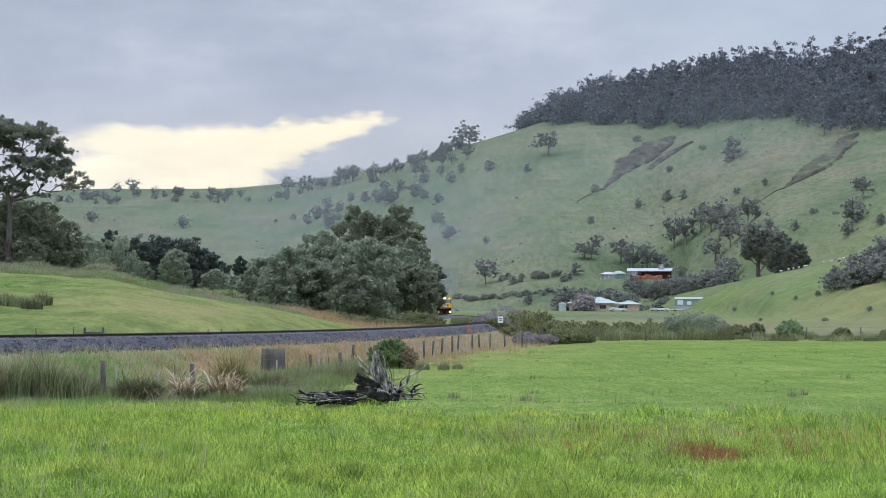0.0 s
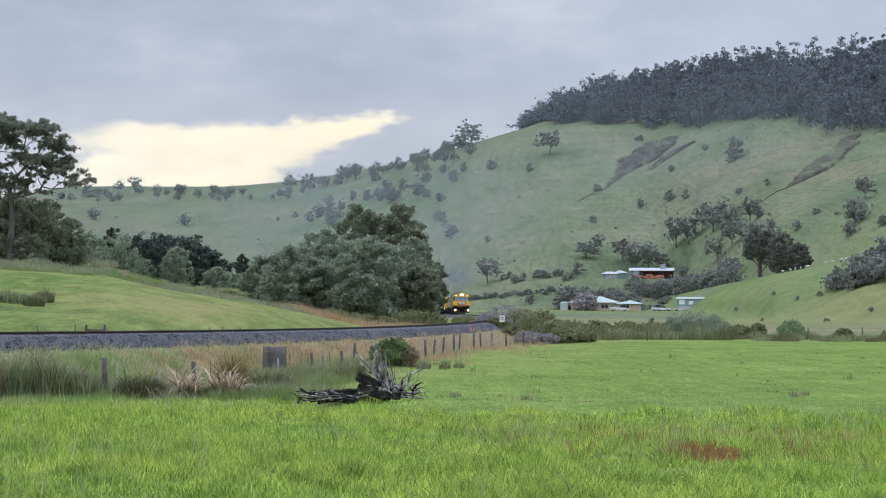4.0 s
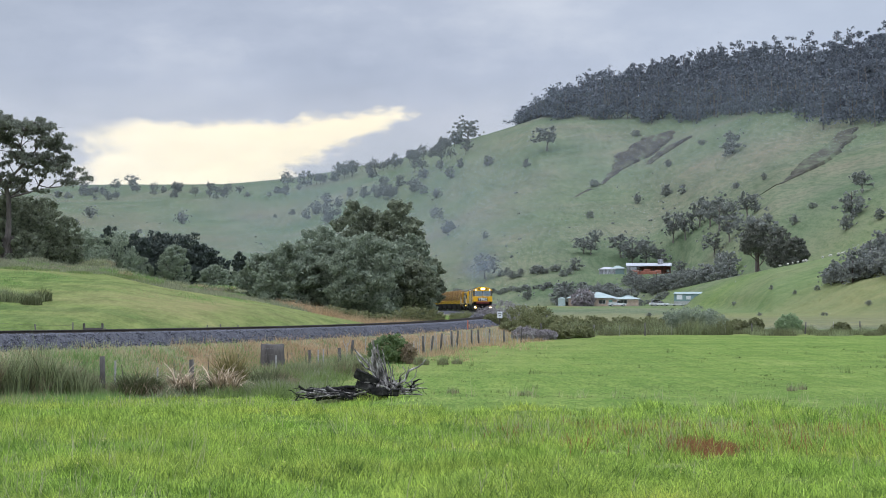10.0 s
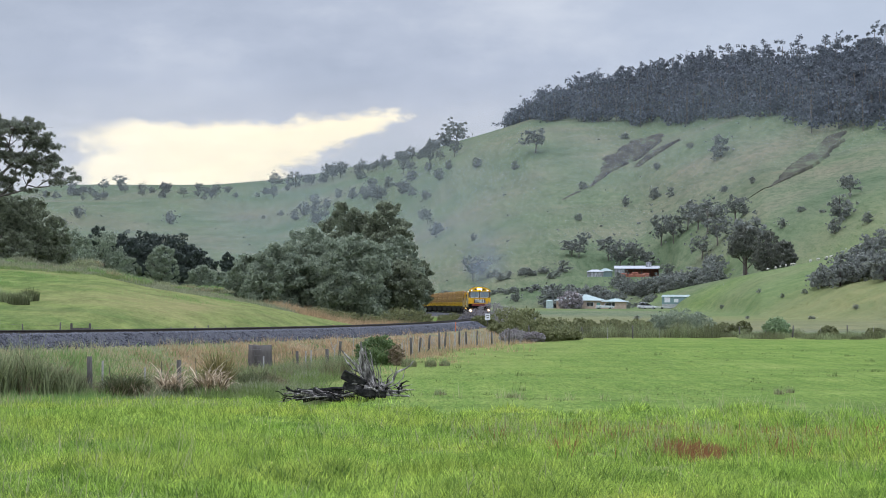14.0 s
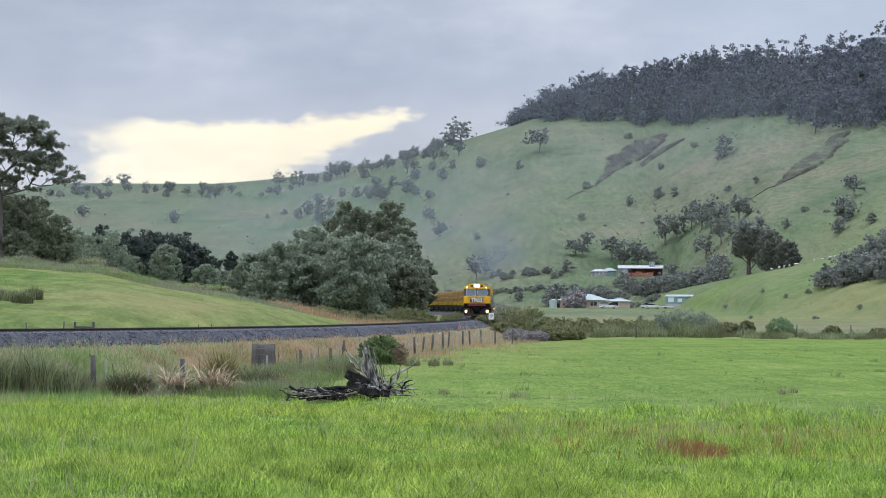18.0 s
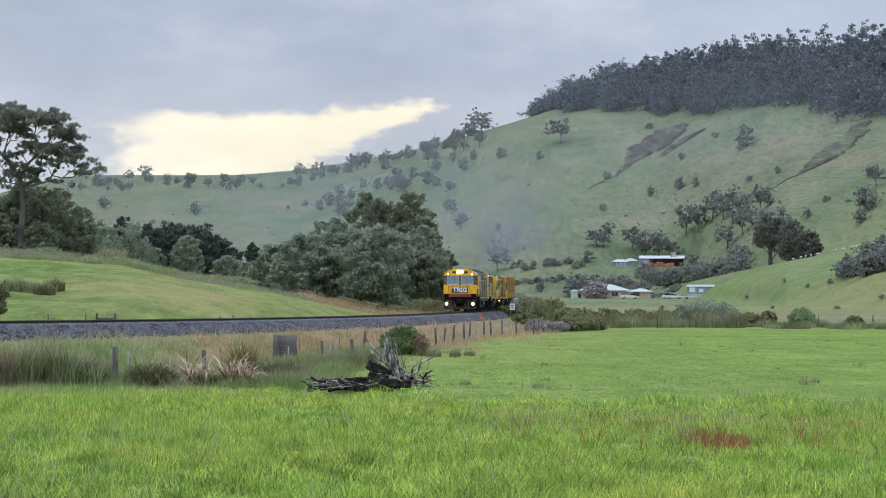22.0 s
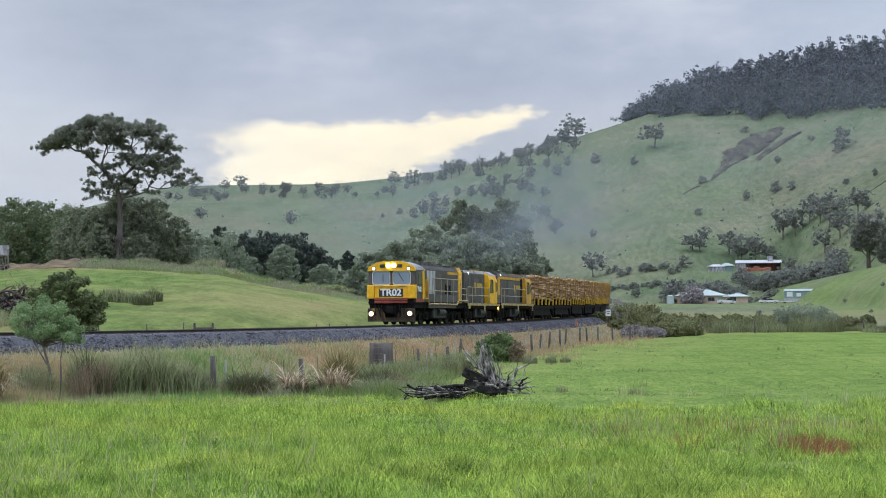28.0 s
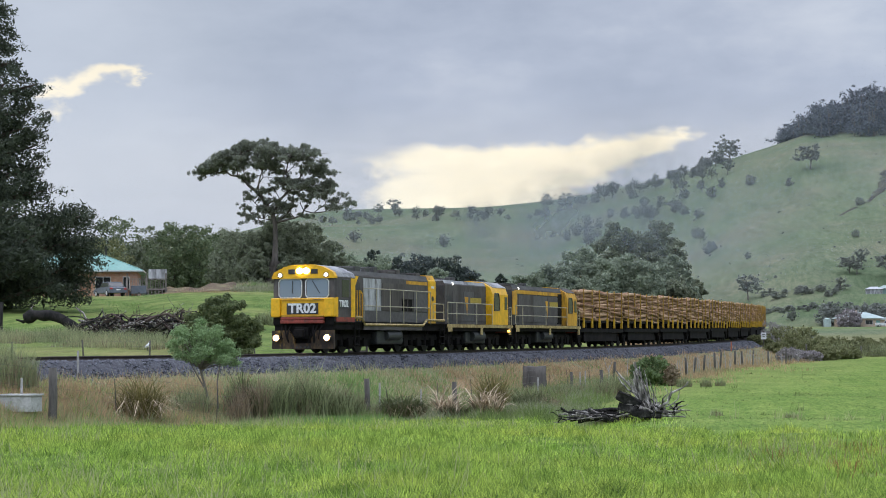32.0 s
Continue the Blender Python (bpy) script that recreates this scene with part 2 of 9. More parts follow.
def ground_material():
    m, n, l, b = nodes_of("pasture")
    co = n.new("ShaderNodeTexCoord").outputs["Object"]
    broad = noise_node(n, l, 0.012, 5, 0.6, co)
    mid = noise_node(n, l, 0.14, 5, 0.65, co)
    fine = noise_node(n, l, 3.0, 5, 0.7, co)
    lush = ramp_node(n, l, mid, ((0.3, (0.128, 0.200, 0.043)), (0.55, (0.174, 0.254, 0.057)), (0.75, (0.240, 0.296, 0.086))))
    patch = noise_node(n, l, 1.0, 6, 0.7, co, (1.5, 0.11, 0.5))
    lush = mix_node(n, l, 1.0, lush, ramp_node(n, l, patch, ((0.34, (0.70, 0.79, 0.66)), (0.44, (0.86, 0.90, 0.85)), (0.54, (0.97, 0.96, 0.95)), (0.66, (1.12, 1.04, 1.06)))), "MULTIPLY")
    turf = ramp_node(n, l, noise_node(n, l, 9.0, 5, 0.75, co, (1, 0.14, 1)), ((0.40, (0.66, 0.73, 0.62)), (0.5, (0.97, 0.97, 0.97)), (0.60, (1.22, 1.16, 1.18))))
    lush = mix_node(n, l, 1.0, lush, turf, "MULTIPLY")
    # hill pasture: the extra blue in these greens stands for distance haze
    hill = ramp_node(n, l, broad, ((0.30, (0.100, 0.142, 0.078)), (0.45, (0.132, 0.167, 0.098)), (0.55, (0.154, 0.174, 0.112)), (0.70, (0.178, 0.172, 0.120))))
    hill = mix_node(n, l, 1.0, hill, ramp_node(n, l, noise_node(n, l, 0.05, 8, 0.7, co, (1, 0.22, 0.6)), ((0.40, (0.88, 0.91, 0.88)), (0.60, (1.12, 1.08, 1.06)))), "MULTIPLY")
    hill = mix_node(n, l, 1.0, hill, ramp_node(n, l, noise_node(n, l, 0.5, 6, 0.75, co, (1, 0.22, 0.6)), ((0.40, (0.76, 0.81, 0.76)), (0.5, (1, 1, 1)), (0.60, (1.16, 1.10, 1.08)))), "MULTIPLY")
    tread = ramp_node(n, l, noise_node(n, l, 1.0, 4, 0.7, co, (0.012, 0.10, 0.4)), ((0.54, (1, 1, 1)), (0.60, (0.90, 0.92, 0.90))))
    hill = mix_node(n, l, 1.0, hill, tread, "MULTIPLY")
    hill = mix_node(n, l, 1.0, hill, ramp_node(n, l, noise_node(n, l, 1.1, 3, 0.6, co, (1, 0.3, 0.6)), ((0.62, (1, 1, 1)), (0.68, (0.60, 0.60, 0.56)))), "MULTIPLY")
    # cropped field beyond the line: bands along the mowing, with yellower and darker streaks
    band = noise_node(n, l, 1.0, 6, 0.65, co, (0.018, 0.16, 0.05))
    fleck = noise_node(n, l, 1.0, 8, 0.78, co, (0.7, 0.17, 0.3))
    field = ramp_node(n, l, band, ((0.32, (0.090, 0.152, 0.038)), (0.46, (0.124, 0.184, 0.046)), (0.56, (0.148, 0.200, 0.055)), (0.70, (0.195, 0.216, 0.074))))
    field = mix_node(n, l, 1.0, field, ramp_node(n, l, fleck, ((0.40, (0.55, 0.63, 0.52)), (0.5, (0.98, 0.98, 0.98)), (0.60, (1.34, 1.22, 1.28)))), "MULTIPLY")
    straw = ramp_node(n, l, mid, ((0.3, (0.20, 0.19, 0.075)), (0.7, (0.33, 0.27, 0.13))))
    far = n.new("ShaderNodeAttribute")
    far.attribute_name = "zones"
    zone = n.new("ShaderNodeSeparateXYZ")
    l.new(far.outputs["Vector"], zone.inputs[0])
    col = mix_node(n, l, zone.outputs["X"], mix_node(n, l, zone.outputs["Z"], lush, field), hill)
    df = n.new("ShaderNodeMath")
    df.operation = "MULTIPLY"
    l.new(zone.outputs["Y"], df.inputs[0])
    l.new(ramp_node(n, l, noise_node(n, l, 0.25, 5, 0.7, co), ((0.3, (0.3, 0.3, 0.3)), (0.6, (1, 1, 1)))), df.inputs[1])
    col = mix_node(n, l, df.outputs[0], col, straw)
    lo = ramp_node(n, l, fine, ((0.25, (0.7, 0.7, 0.7)), (0.75, (1.25, 1.25, 1.25))))
    col = mix_node(n, l, 1.0, col, lo, "MULTIPLY")
    l.new(col, b.inputs["Base Color"])
    b.inputs["Roughness"].default_value = 0.95
    b.inputs["Specular IOR Level"].default_value = 0.1
    bp = n.new("ShaderNodeBump")
    bp.inputs["Strength"].default_value, bp.inputs["Distance"].default_value = 0.6, 0.12
    l.new(fine, bp.inputs["Height"])
    l.new(bp.outputs[0], b.inputs["Normal"])
    return m


M_GROUND = ground_material()
M_BARK = surface("grey_bark", ((0.3, (0.10, 0.085, 0.07)), (0.7, (0.26, 0.23, 0.20))), 1.5, 12, 0.9, bump=0.5, stretch=(1, 1, 0.25))
M_BARK_DARK = surface("dark_bark", ((0.3, (0.05, 0.035, 0.03)), (0.7, (0.13, 0.09, 0.075))), 1.5, 12, 0.9, bump=0.5, stretch=(1, 1, 0.25))
M_DEADWOOD = surface("weathered_deadwood", ((0.38, (0.045, 0.040, 0.037)), (0.5, (0.21, 0.19, 0.175)), (0.62, (0.48, 0.445, 0.415))), 7.0, 30, 0.9, bump=0.6, stretch=(1, 1, 0.3), island=0.25)
M_CHARRED = surface("charred_log", ((0.3, (0.008, 0.008, 0.008)), (0.55, (0.03, 0.028, 0.026)), (0.72, (0.10, 0.094, 0.09))), 7.0, 24, 0.9, bump=0.6, spec=0.15)
M_POST = surface("weathered_post_timber", ((0.3, (0.050, 0.045, 0.040)), (0.7, (0.165, 0.15, 0.135))), 3.0, 25, 0.9, bump=0.5, stretch=(1, 1, 0.2))
M_GUM = leafage("gum_leaves", (0.115, 0.130, 0.102), (0.275, 0.292, 0.225), 0.45)
M_WATTLE = leafage("wattle_leaves", (0.140, 0.176, 0.128), (0.350, 0.395, 0.290), 0.5)
M_PINE = leafage("pine_needles", (0.036, 0.048, 0.044), (0.090, 0.110, 0.092), 0.25)
M_DARKLEAF = leafage("blackwood_leaves", (0.115, 0.132, 0.095), (0.285, 0.312, 0.212), 0.48)
# Forest and hill tree leaves are paler and bluer: distance haze in the colour.
M_FOREST_HAZY = leafage("hazy_forest_leaves", (0.058, 0.068, 0.086), (0.170, 0.188, 0.206), 0.30, patches=0.13)
M_HILLTREE_HAZY = leafage("hazy_hill_tree_leaves", (0.122, 0.138, 0.136), (0.290, 0.302, 0.266), 0.42)
M_BROWTREE = leafage("brow_tree_leaves", (0.085, 0.092, 0.082), (0.200, 0.205, 0.165), 0.35)
M_WILLOW = leafage("young_leaves", (0.15, 0.22, 0.11), (0.34, 0.44, 0.25), 0.5)
M_BALLAST = surface("blue_metal_ballast", ((0.3, (0.034, 0.035, 0.044)), (0.7, (0.112, 0.112, 0.130))), 6.0, 14, 0.9, bump=1.0, depth=0.06)
M_RAIL = surface("rail_steel", ((0.3, (0.035, 0.028, 0.025)), (0.7, (0.08, 0.06, 0.05))), 3.0, 30, 0.6, metal=0.6, bump=0.1)
M_SLEEPER = surface("grey_sleeper", ((0.3, (0.13, 0.12, 0.115)), (0.7, (0.24, 0.23, 0.22))), 3.0, 30, 0.9, bump=0.3)


# ---- building helpers ----
def mesh_of(name, verts, faces, material=None, flat=True):
    """A mesh from arrays; faces is one array, or a list of arrays of equal width each."""
    me = bpy.data.meshes.new(name)
    verts = np.asarray(verts, np.float32)
    groups = faces if isinstance(faces, list) else [faces]
    groups = [np.asarray(g, np.int32) for g in groups if len(g)]
    loops = np.concatenate([g.ravel() for g in groups])
    sizes = np.concatenate([np.full(len(g), g.shape[1], np.int32) for g in groups])
    starts = np.concatenate([[0], np.cumsum(sizes)[:-1]]).astype(np.int32)
    me.vertices.add(len(verts))
    me.vertices.foreach_set("co", verts.ravel())
    me.loops.add(len(loops))
    me.loops.foreach_set("vertex_index", loops)
    me.polygons.add(len(sizes))
    me.polygons.foreach_set("loop_start", starts)
    me.polygons.foreach_set("loop_total", sizes)
    if not flat:
        me.polygons.foreach_set("use_smooth", np.ones(len(sizes), bool))
    me.update(calc_edges=True)
    if material:
        me.materials.append(material)
    return me


def part(name, bm, material, parent, label=""):
    """Links a bmesh, or a ready mesh, as one object under a thing."""
    if isinstance(bm, bmesh.types.BMesh):
        me = bpy.data.meshes.new(name)
        bm.to_mesh(me)
        bm.free()
    else:
        me = bm
    if material and not me.materials:
        me.materials.append(material)
    ob = new(name, me)
    ob.parent = parent
    if label:
        ob["label"] = label
    return ob


def box(bm, x0, x1, y0, y1, z0, z1, bevel=0.0):
    m = Matrix.Translation(((x0 + x1) / 2, (y0 + y1) / 2, (z0 + z1) / 2)) @ Matrix.Diagonal((abs(x1 - x0), abs(y1 - y0), abs(z1 - z0), 1))
    g = bmesh.ops.create_cube(bm, size=1, matrix=m)
    if bevel:
        es = {e for v in g["verts"] for e in v.link_edges}
        bmesh.ops.bevel(bm, geom=list(es), offset=bevel, segments=2, profile=0.6, affect="EDGES")
    return bm


def boxes(*rows, bevel=0.0):
    bm = bmesh.new()
    for r in rows:
        box(bm, *r, bevel=bevel)
    return bm


def rod(bm, a, b, r, r2=None, sides=6):
    a, b = Vector(a), Vector(b)
    v = b - a
    m = Matrix.Translation((a + b) / 2) @ v.to_track_quat("Z", "Y").to_matrix().to_4x4()
    bmesh.ops.create_cone(bm, cap_ends=True, segments=sides, radius1=r, radius2=r if r2 is None else r2, depth=v.length, matrix=m)
    return bm


def rods(rows, r, sides=6):
    bm = bmesh.new()
    for a, b in rows:
        rod(bm, a, b, r, sides=sides)
    return bm


def prism(outline, y0, y1, axis="y"):
    """A solid from a closed outline of (a, z) points, drawn out along an axis."""
    bm = bmesh.new()
    put3 = {"y": lambda a, z, w: (a, w, z), "x": lambda a, z, w: (w, a, z), "z": lambda a, z, w: (a, z, w)}[axis]
    lo = [bm.verts.new(put3(a, z, y0)) for a, z in outline]
    hi = [bm.verts.new(put3(a, z, y1)) for a, z in outline]
    bm.faces.new(lo)
    bm.faces.new(hi[::-1])
    for i in range(len(lo)):
        j = (i + 1) % len(lo)
        bm.faces.new((lo[i], hi[i], hi[j], lo[j]))
    bmesh.ops.recalc_face_normals(bm, faces=bm.faces)
    return bm


def thing(name, where, label, category, group="", kind="", turn=0):
    ob = new(name)
    ob.empty_display_size = 0.3
    ob.matrix_basis = pose(*where, 0, 0, turn)
    return tagged(ob, label, category, group, kind)


def tube(points, radii, sides=6):
    """A tapered limb along points: verts, quads."""
    P = [Vector(p) for p in points]
    vs, fs = [], []
    for i, p in enumerate(P):
        d = (P[min(i + 1, len(P) - 1)] - P[max(i - 1, 0)]).normalized()
        s = d.cross(Vector((0.3, 0.95, 0.1))).normalized()
        u = d.cross(s)
        for k in range(sides):
            a = 2 * math.pi * k / sides
            vs.append(p + (s * math.cos(a) + u * math.sin(a)) * radii[i])
    for i in range(len(P) - 1):
        for k in range(sides):
            k2 = (k + 1) % sides
            fs.append((i * sides + k, i * sides + k2, (i + 1) * sides + k2, (i + 1) * sides + k))
    return np.array([tuple(v) for v in vs]), np.array(fs)


def join_arrays(pieces):
    vs, fs, n = [], [], 0
    for v, f in pieces:
        vs.append(v)
        fs.append(np.asarray(f) + n)
        n += len(v)
    return np.concatenate(vs), np.concatenate(fs)


def leaves(rng, lobes, count, size, droop=0.0, shell=0.55, wide=0.55):
    """Many small leaf sprays through lobes (centre, radii): verts, quads."""
    lobes = np.asarray(lobes, float)
    vol = np.prod(lobes[:, 3:6], axis=1) ** (2 / 3)
    which = rng.choice(len(lobes), count, p=vol / vol.sum())
    d = rng.normal(size=(count, 3))
    d /= np.linalg.norm(d, axis=1)[:, None]
    r = shell + (1 - shell) * rng.random(count) ** 0.6
    r = r * (1 + 0.16 * np.sin(d[:, 0] * 7 + which) * np.sin(d[:, 1] * 6 + which * 2.1) + 0.12 * np.sin(d[:, 2] * 9 + which * 1.3))
    c = lobes[which, :3] + d * lobes[which, 3:6] * r[:, None]
    out = d + rng.normal(size=(count, 3)) * 0.75
    out[:, 2] -= droop
    out /= np.linalg.norm(out, axis=1)[:, None]
    t = np.cross(out, rng.normal(size=(count, 3)))
    t /= np.linalg.norm(t, axis=1)[:, None]
    b = np.cross(out, t)
    s = size * (0.55 + 0.9 * rng.random(count))[:, None]
    v = np.stack([c - t * s, c - b * s * wide, c + t * s, c + b * s * wide + out * s * 0.25], 1).reshape(-1, 3)
    return v, np.arange(count * 4).reshape(-1, 4)


# ---- the ground: one sheet out to the horizon ----
def build_ground():
    az = np.concatenate([np.arange(-180, -26, 4.0), np.arange(-26, 18, 0.11), np.arange(18, 180, 4.0)])
    dd = np.concatenate([[1.5, 4, 7], np.geomspace(9, 420, 150), np.geomspace(430, 1700, 150), np.geomspace(1750, 4500, 14)])
    A, D = np.meshgrid(np.radians(az), dd)
    X, Y = D * np.sin(A), D * np.cos(A)
    Z = land(X, Y)
    # the sheet runs under the line's bank
    off = np.abs(X - track_x(Y))
    Z = np.where((Y > 45) & (Y < 430), np.minimum(Z, rail_z(Y) - 1.1 + 0.25 * np.maximum(off - 2.5, 0)), Z)
    n = len(az)
    v = np.stack([X, Y, Z], -1).reshape(-1, 3)
    i, j = np.meshgrid(np.arange(len(dd) - 1), np.arange(n), indexing="ij")
    k = (j + 1) % n
    q = np.stack([i * n + j, i * n + k, (i + 1) * n + k, (i + 1) * n + j], -1).reshape(-1, 4)[:, ::-1]
    cap = np.stack([np.zeros(n, int) + len(v), np.arange(n), (np.arange(n) + 1) % n], -1)[:, ::-1]
    v = np.concatenate([v, [[0, 0, 1.4]]])
    me = mesh_of("ground", v, [q, cap], M_GROUND, flat=False)
    x, y = v[:, 0], v[:, 1]
    d = np.hypot(x, y)
    beyond = track_x(y) - x
    a = np.degrees(np.arctan2(x, y))
    zones = np.zeros((len(v), 3), np.float32)
    valley = smooth(420, 520, d) * (1 - smooth(640, 800, d)) * smooth(-1, 1.5, a) * (1 - smooth(7, 10, a))
    zones[:, 0] = smooth(330, 560, d) * (1 - smooth(0, 2, a)) + smooth(196, 235, d) * smooth(0, 2, a)
    zones[:, 0] *= 1 - 0.45 * valley * (0.6 + 0.4 * np.sin(d * 0.05))
    zones[:, 0] *= 1 - 0.42 * smooth(300, 360, d) * (1 - smooth(520, 660, d)) * smooth(6.0, 8, a)
    strip = np.exp(-(((beyond + 9) / 7.0) ** 2)) * smooth(50, 66, d) * (1 - smooth(175, 215, d)) * (1 - 0.6 * smooth(-2.5, 0.5, a))
    back = np.exp(-(((beyond - 16) / 10.0) ** 2)) * smooth(70, 100, d) * (1 - smooth(220, 260, d)) * np.maximum(smooth(-14, -10, a) * 0.75, smooth(13.5, 15.5, -a)) * 0.6
    ter = np.exp(-(((d - 205) / 22.0) ** 2)) * smooth(10, 30, beyond) * (1 - smooth(-7, -4, a)) * 0.75
    row = np.exp(-(((d - 205) / 12.0) ** 2)) * smooth(1.5, 3, a) * 0.6
    tan = 0.8 * np.exp(-(((a + 6.2) / 2.2) ** 2) - ((d - 140) / 18.0) ** 2) * smooth(6, 14, beyond)
    zones[:, 1] = np.clip(tan + strip * 0.75 + back + ter + row + 0.35 * np.exp(-(((d - 27) / 9.0) ** 2)) * smooth(-1, 5, a), 0, 1)
    zones[:, 2] = smooth(2, 6, beyond) * smooth(60, 80, y) * (1 - smooth(240, 300, d))
    zones[:, 1] = np.clip(zones[:, 1] + 0.7 * smooth(545, 560, d) * (1 - smooth(590, 605, d)) * smooth(0.3, 1, a) * (1 - smooth(3.6, 4.2, a)), 0, 1)
    zones[:, 1] = np.clip(zones[:, 1] + 0.55 * smooth(225, 250, d) * (1 - smooth(340, 420, d)) * smooth(1.5, 3, a), 0, 1)
    at = me.attributes.new("zones", "FLOAT_VECTOR", "POINT")
    at.data.foreach_set("vector", zones.ravel())
    return tagged(new("ground", me), "green pasture rolling up to steep hills", "ground", kind="structure")


build_ground()


# ---- the railway line ----
TRACK_Y = np.concatenate([np.arange(520, 40, -0.5), np.arange(40, -160, -4.0)])
TRACK = np.stack([track_x(TRACK_Y), TRACK_Y, rail_z(TRACK_Y)], 1)
TRACK_S = np.concatenate([[0], np.cumsum(np.linalg.norm(np.diff(TRACK[:, :2], axis=0), axis=1))])
S_START = float(np.interp(-411.42, -TRACK_Y, TRACK_S))


def on_track(s):
    return Vector([float(np.interp(s, TRACK_S, TRACK[:, k])) for k in range(3)])


def sweep(name, profile, s0, s1, step, material, wobble=0.0, seed=3):
    """A solid drawn along the line: profile of (offset to the camera's side, height over the rail)."""
    rng = np.random.default_rng(seed)
    ss = np.arange(s0, s1 + step * 0.5, step)
    P = np.array([on_track(s) for s in ss])
    T = np.gradient(P[:, :2], axis=0)
    T /= np.linalg.norm(T, axis=1)[:, None]
    N = np.stack([-T[:, 1], T[:, 0]], 1)
    N *= np.where(N[:, :1] > 0, 1, -1)
    prof = np.asarray(profile, float)
    k = len(prof)
    v = np.zeros((len(ss), k, 3))
    v[:, :, :2] = P[:, None, :2] + N[:, None, :] * prof[None, :, :1]
    v[:, :, 2] = P[:, None, 2] + prof[None, :, 1]
    if wobble:
        v += rng.normal(size=v.shape) * wobble
    i, j = np.meshgrid(np.arange(len(ss) - 1), np.arange(k - 1), indexing="ij")
    q = np.stack([i * k + j, i * k + j + 1, (i + 1) * k + j + 1, (i + 1) * k + j], -1).reshape(-1, 4)
    return mesh_of(name, v.reshape(-1, 3), q, material, flat=bool(wobble))


S_FAR, S_NEAR = 10.0, float(TRACK_S[-1]) - 5
bank = tagged(new("railway_bank", sweep("railway_bank", [(-7.5, -2.6), (-3.4, -0.95), (-2.6, -0.70), (2.6, -0.70), (3.2, -0.88), (8.5, -2.9)], S_FAR, S_NEAR, 1.0, None)), "grassy railway embankment with dry grass on its sides", "embankment", kind="structure")
bank.data.materials.append(surface("bank_grass", ((0.3, (0.12, 0.15, 0.055)), (0.5, (0.19, 0.18, 0.082)), (0.7, (0.27, 0.21, 0.12))), 0.45, 5, 0.95, bump=0.6, depth=0.1))
bed = tagged(new("ballast_bed", sweep("ballast_bed", [(-3.0, -0.95), (-1.75, -0.2), (-0.8, -0.16), (0, -0.2), (0.8, -0.16), (1.75, -0.2), (2.05, -0.38), (2.35, -0.56), (2.7, -0.8)], S_FAR, S_NEAR, 0.5, M_BALLAST, wobble=0.03)), "grey blue-metal ballast bed of a single railway line", "ballast", kind="structure")
for off in (-0.57, 0.57):
    tagged(new("rail", sweep("rail", [(off - 0.07, -0.16), (off - 0.065, -0.14), (off - 0.012, -0.12), (off - 0.012, -0.045), (off - 0.035, -0.03), (off - 0.035, 0.0), (off + 0.035, 0.0), (off + 0.035, -0.03), (off + 0.012, -0.045), (off + 0.012, -0.12), (off + 0.065, -0.14), (off + 0.07, -0.16)], S_FAR, S_NEAR, 2.0, M_RAIL)), "steel running rail with a worn top", "rail", "running rails", "structure")


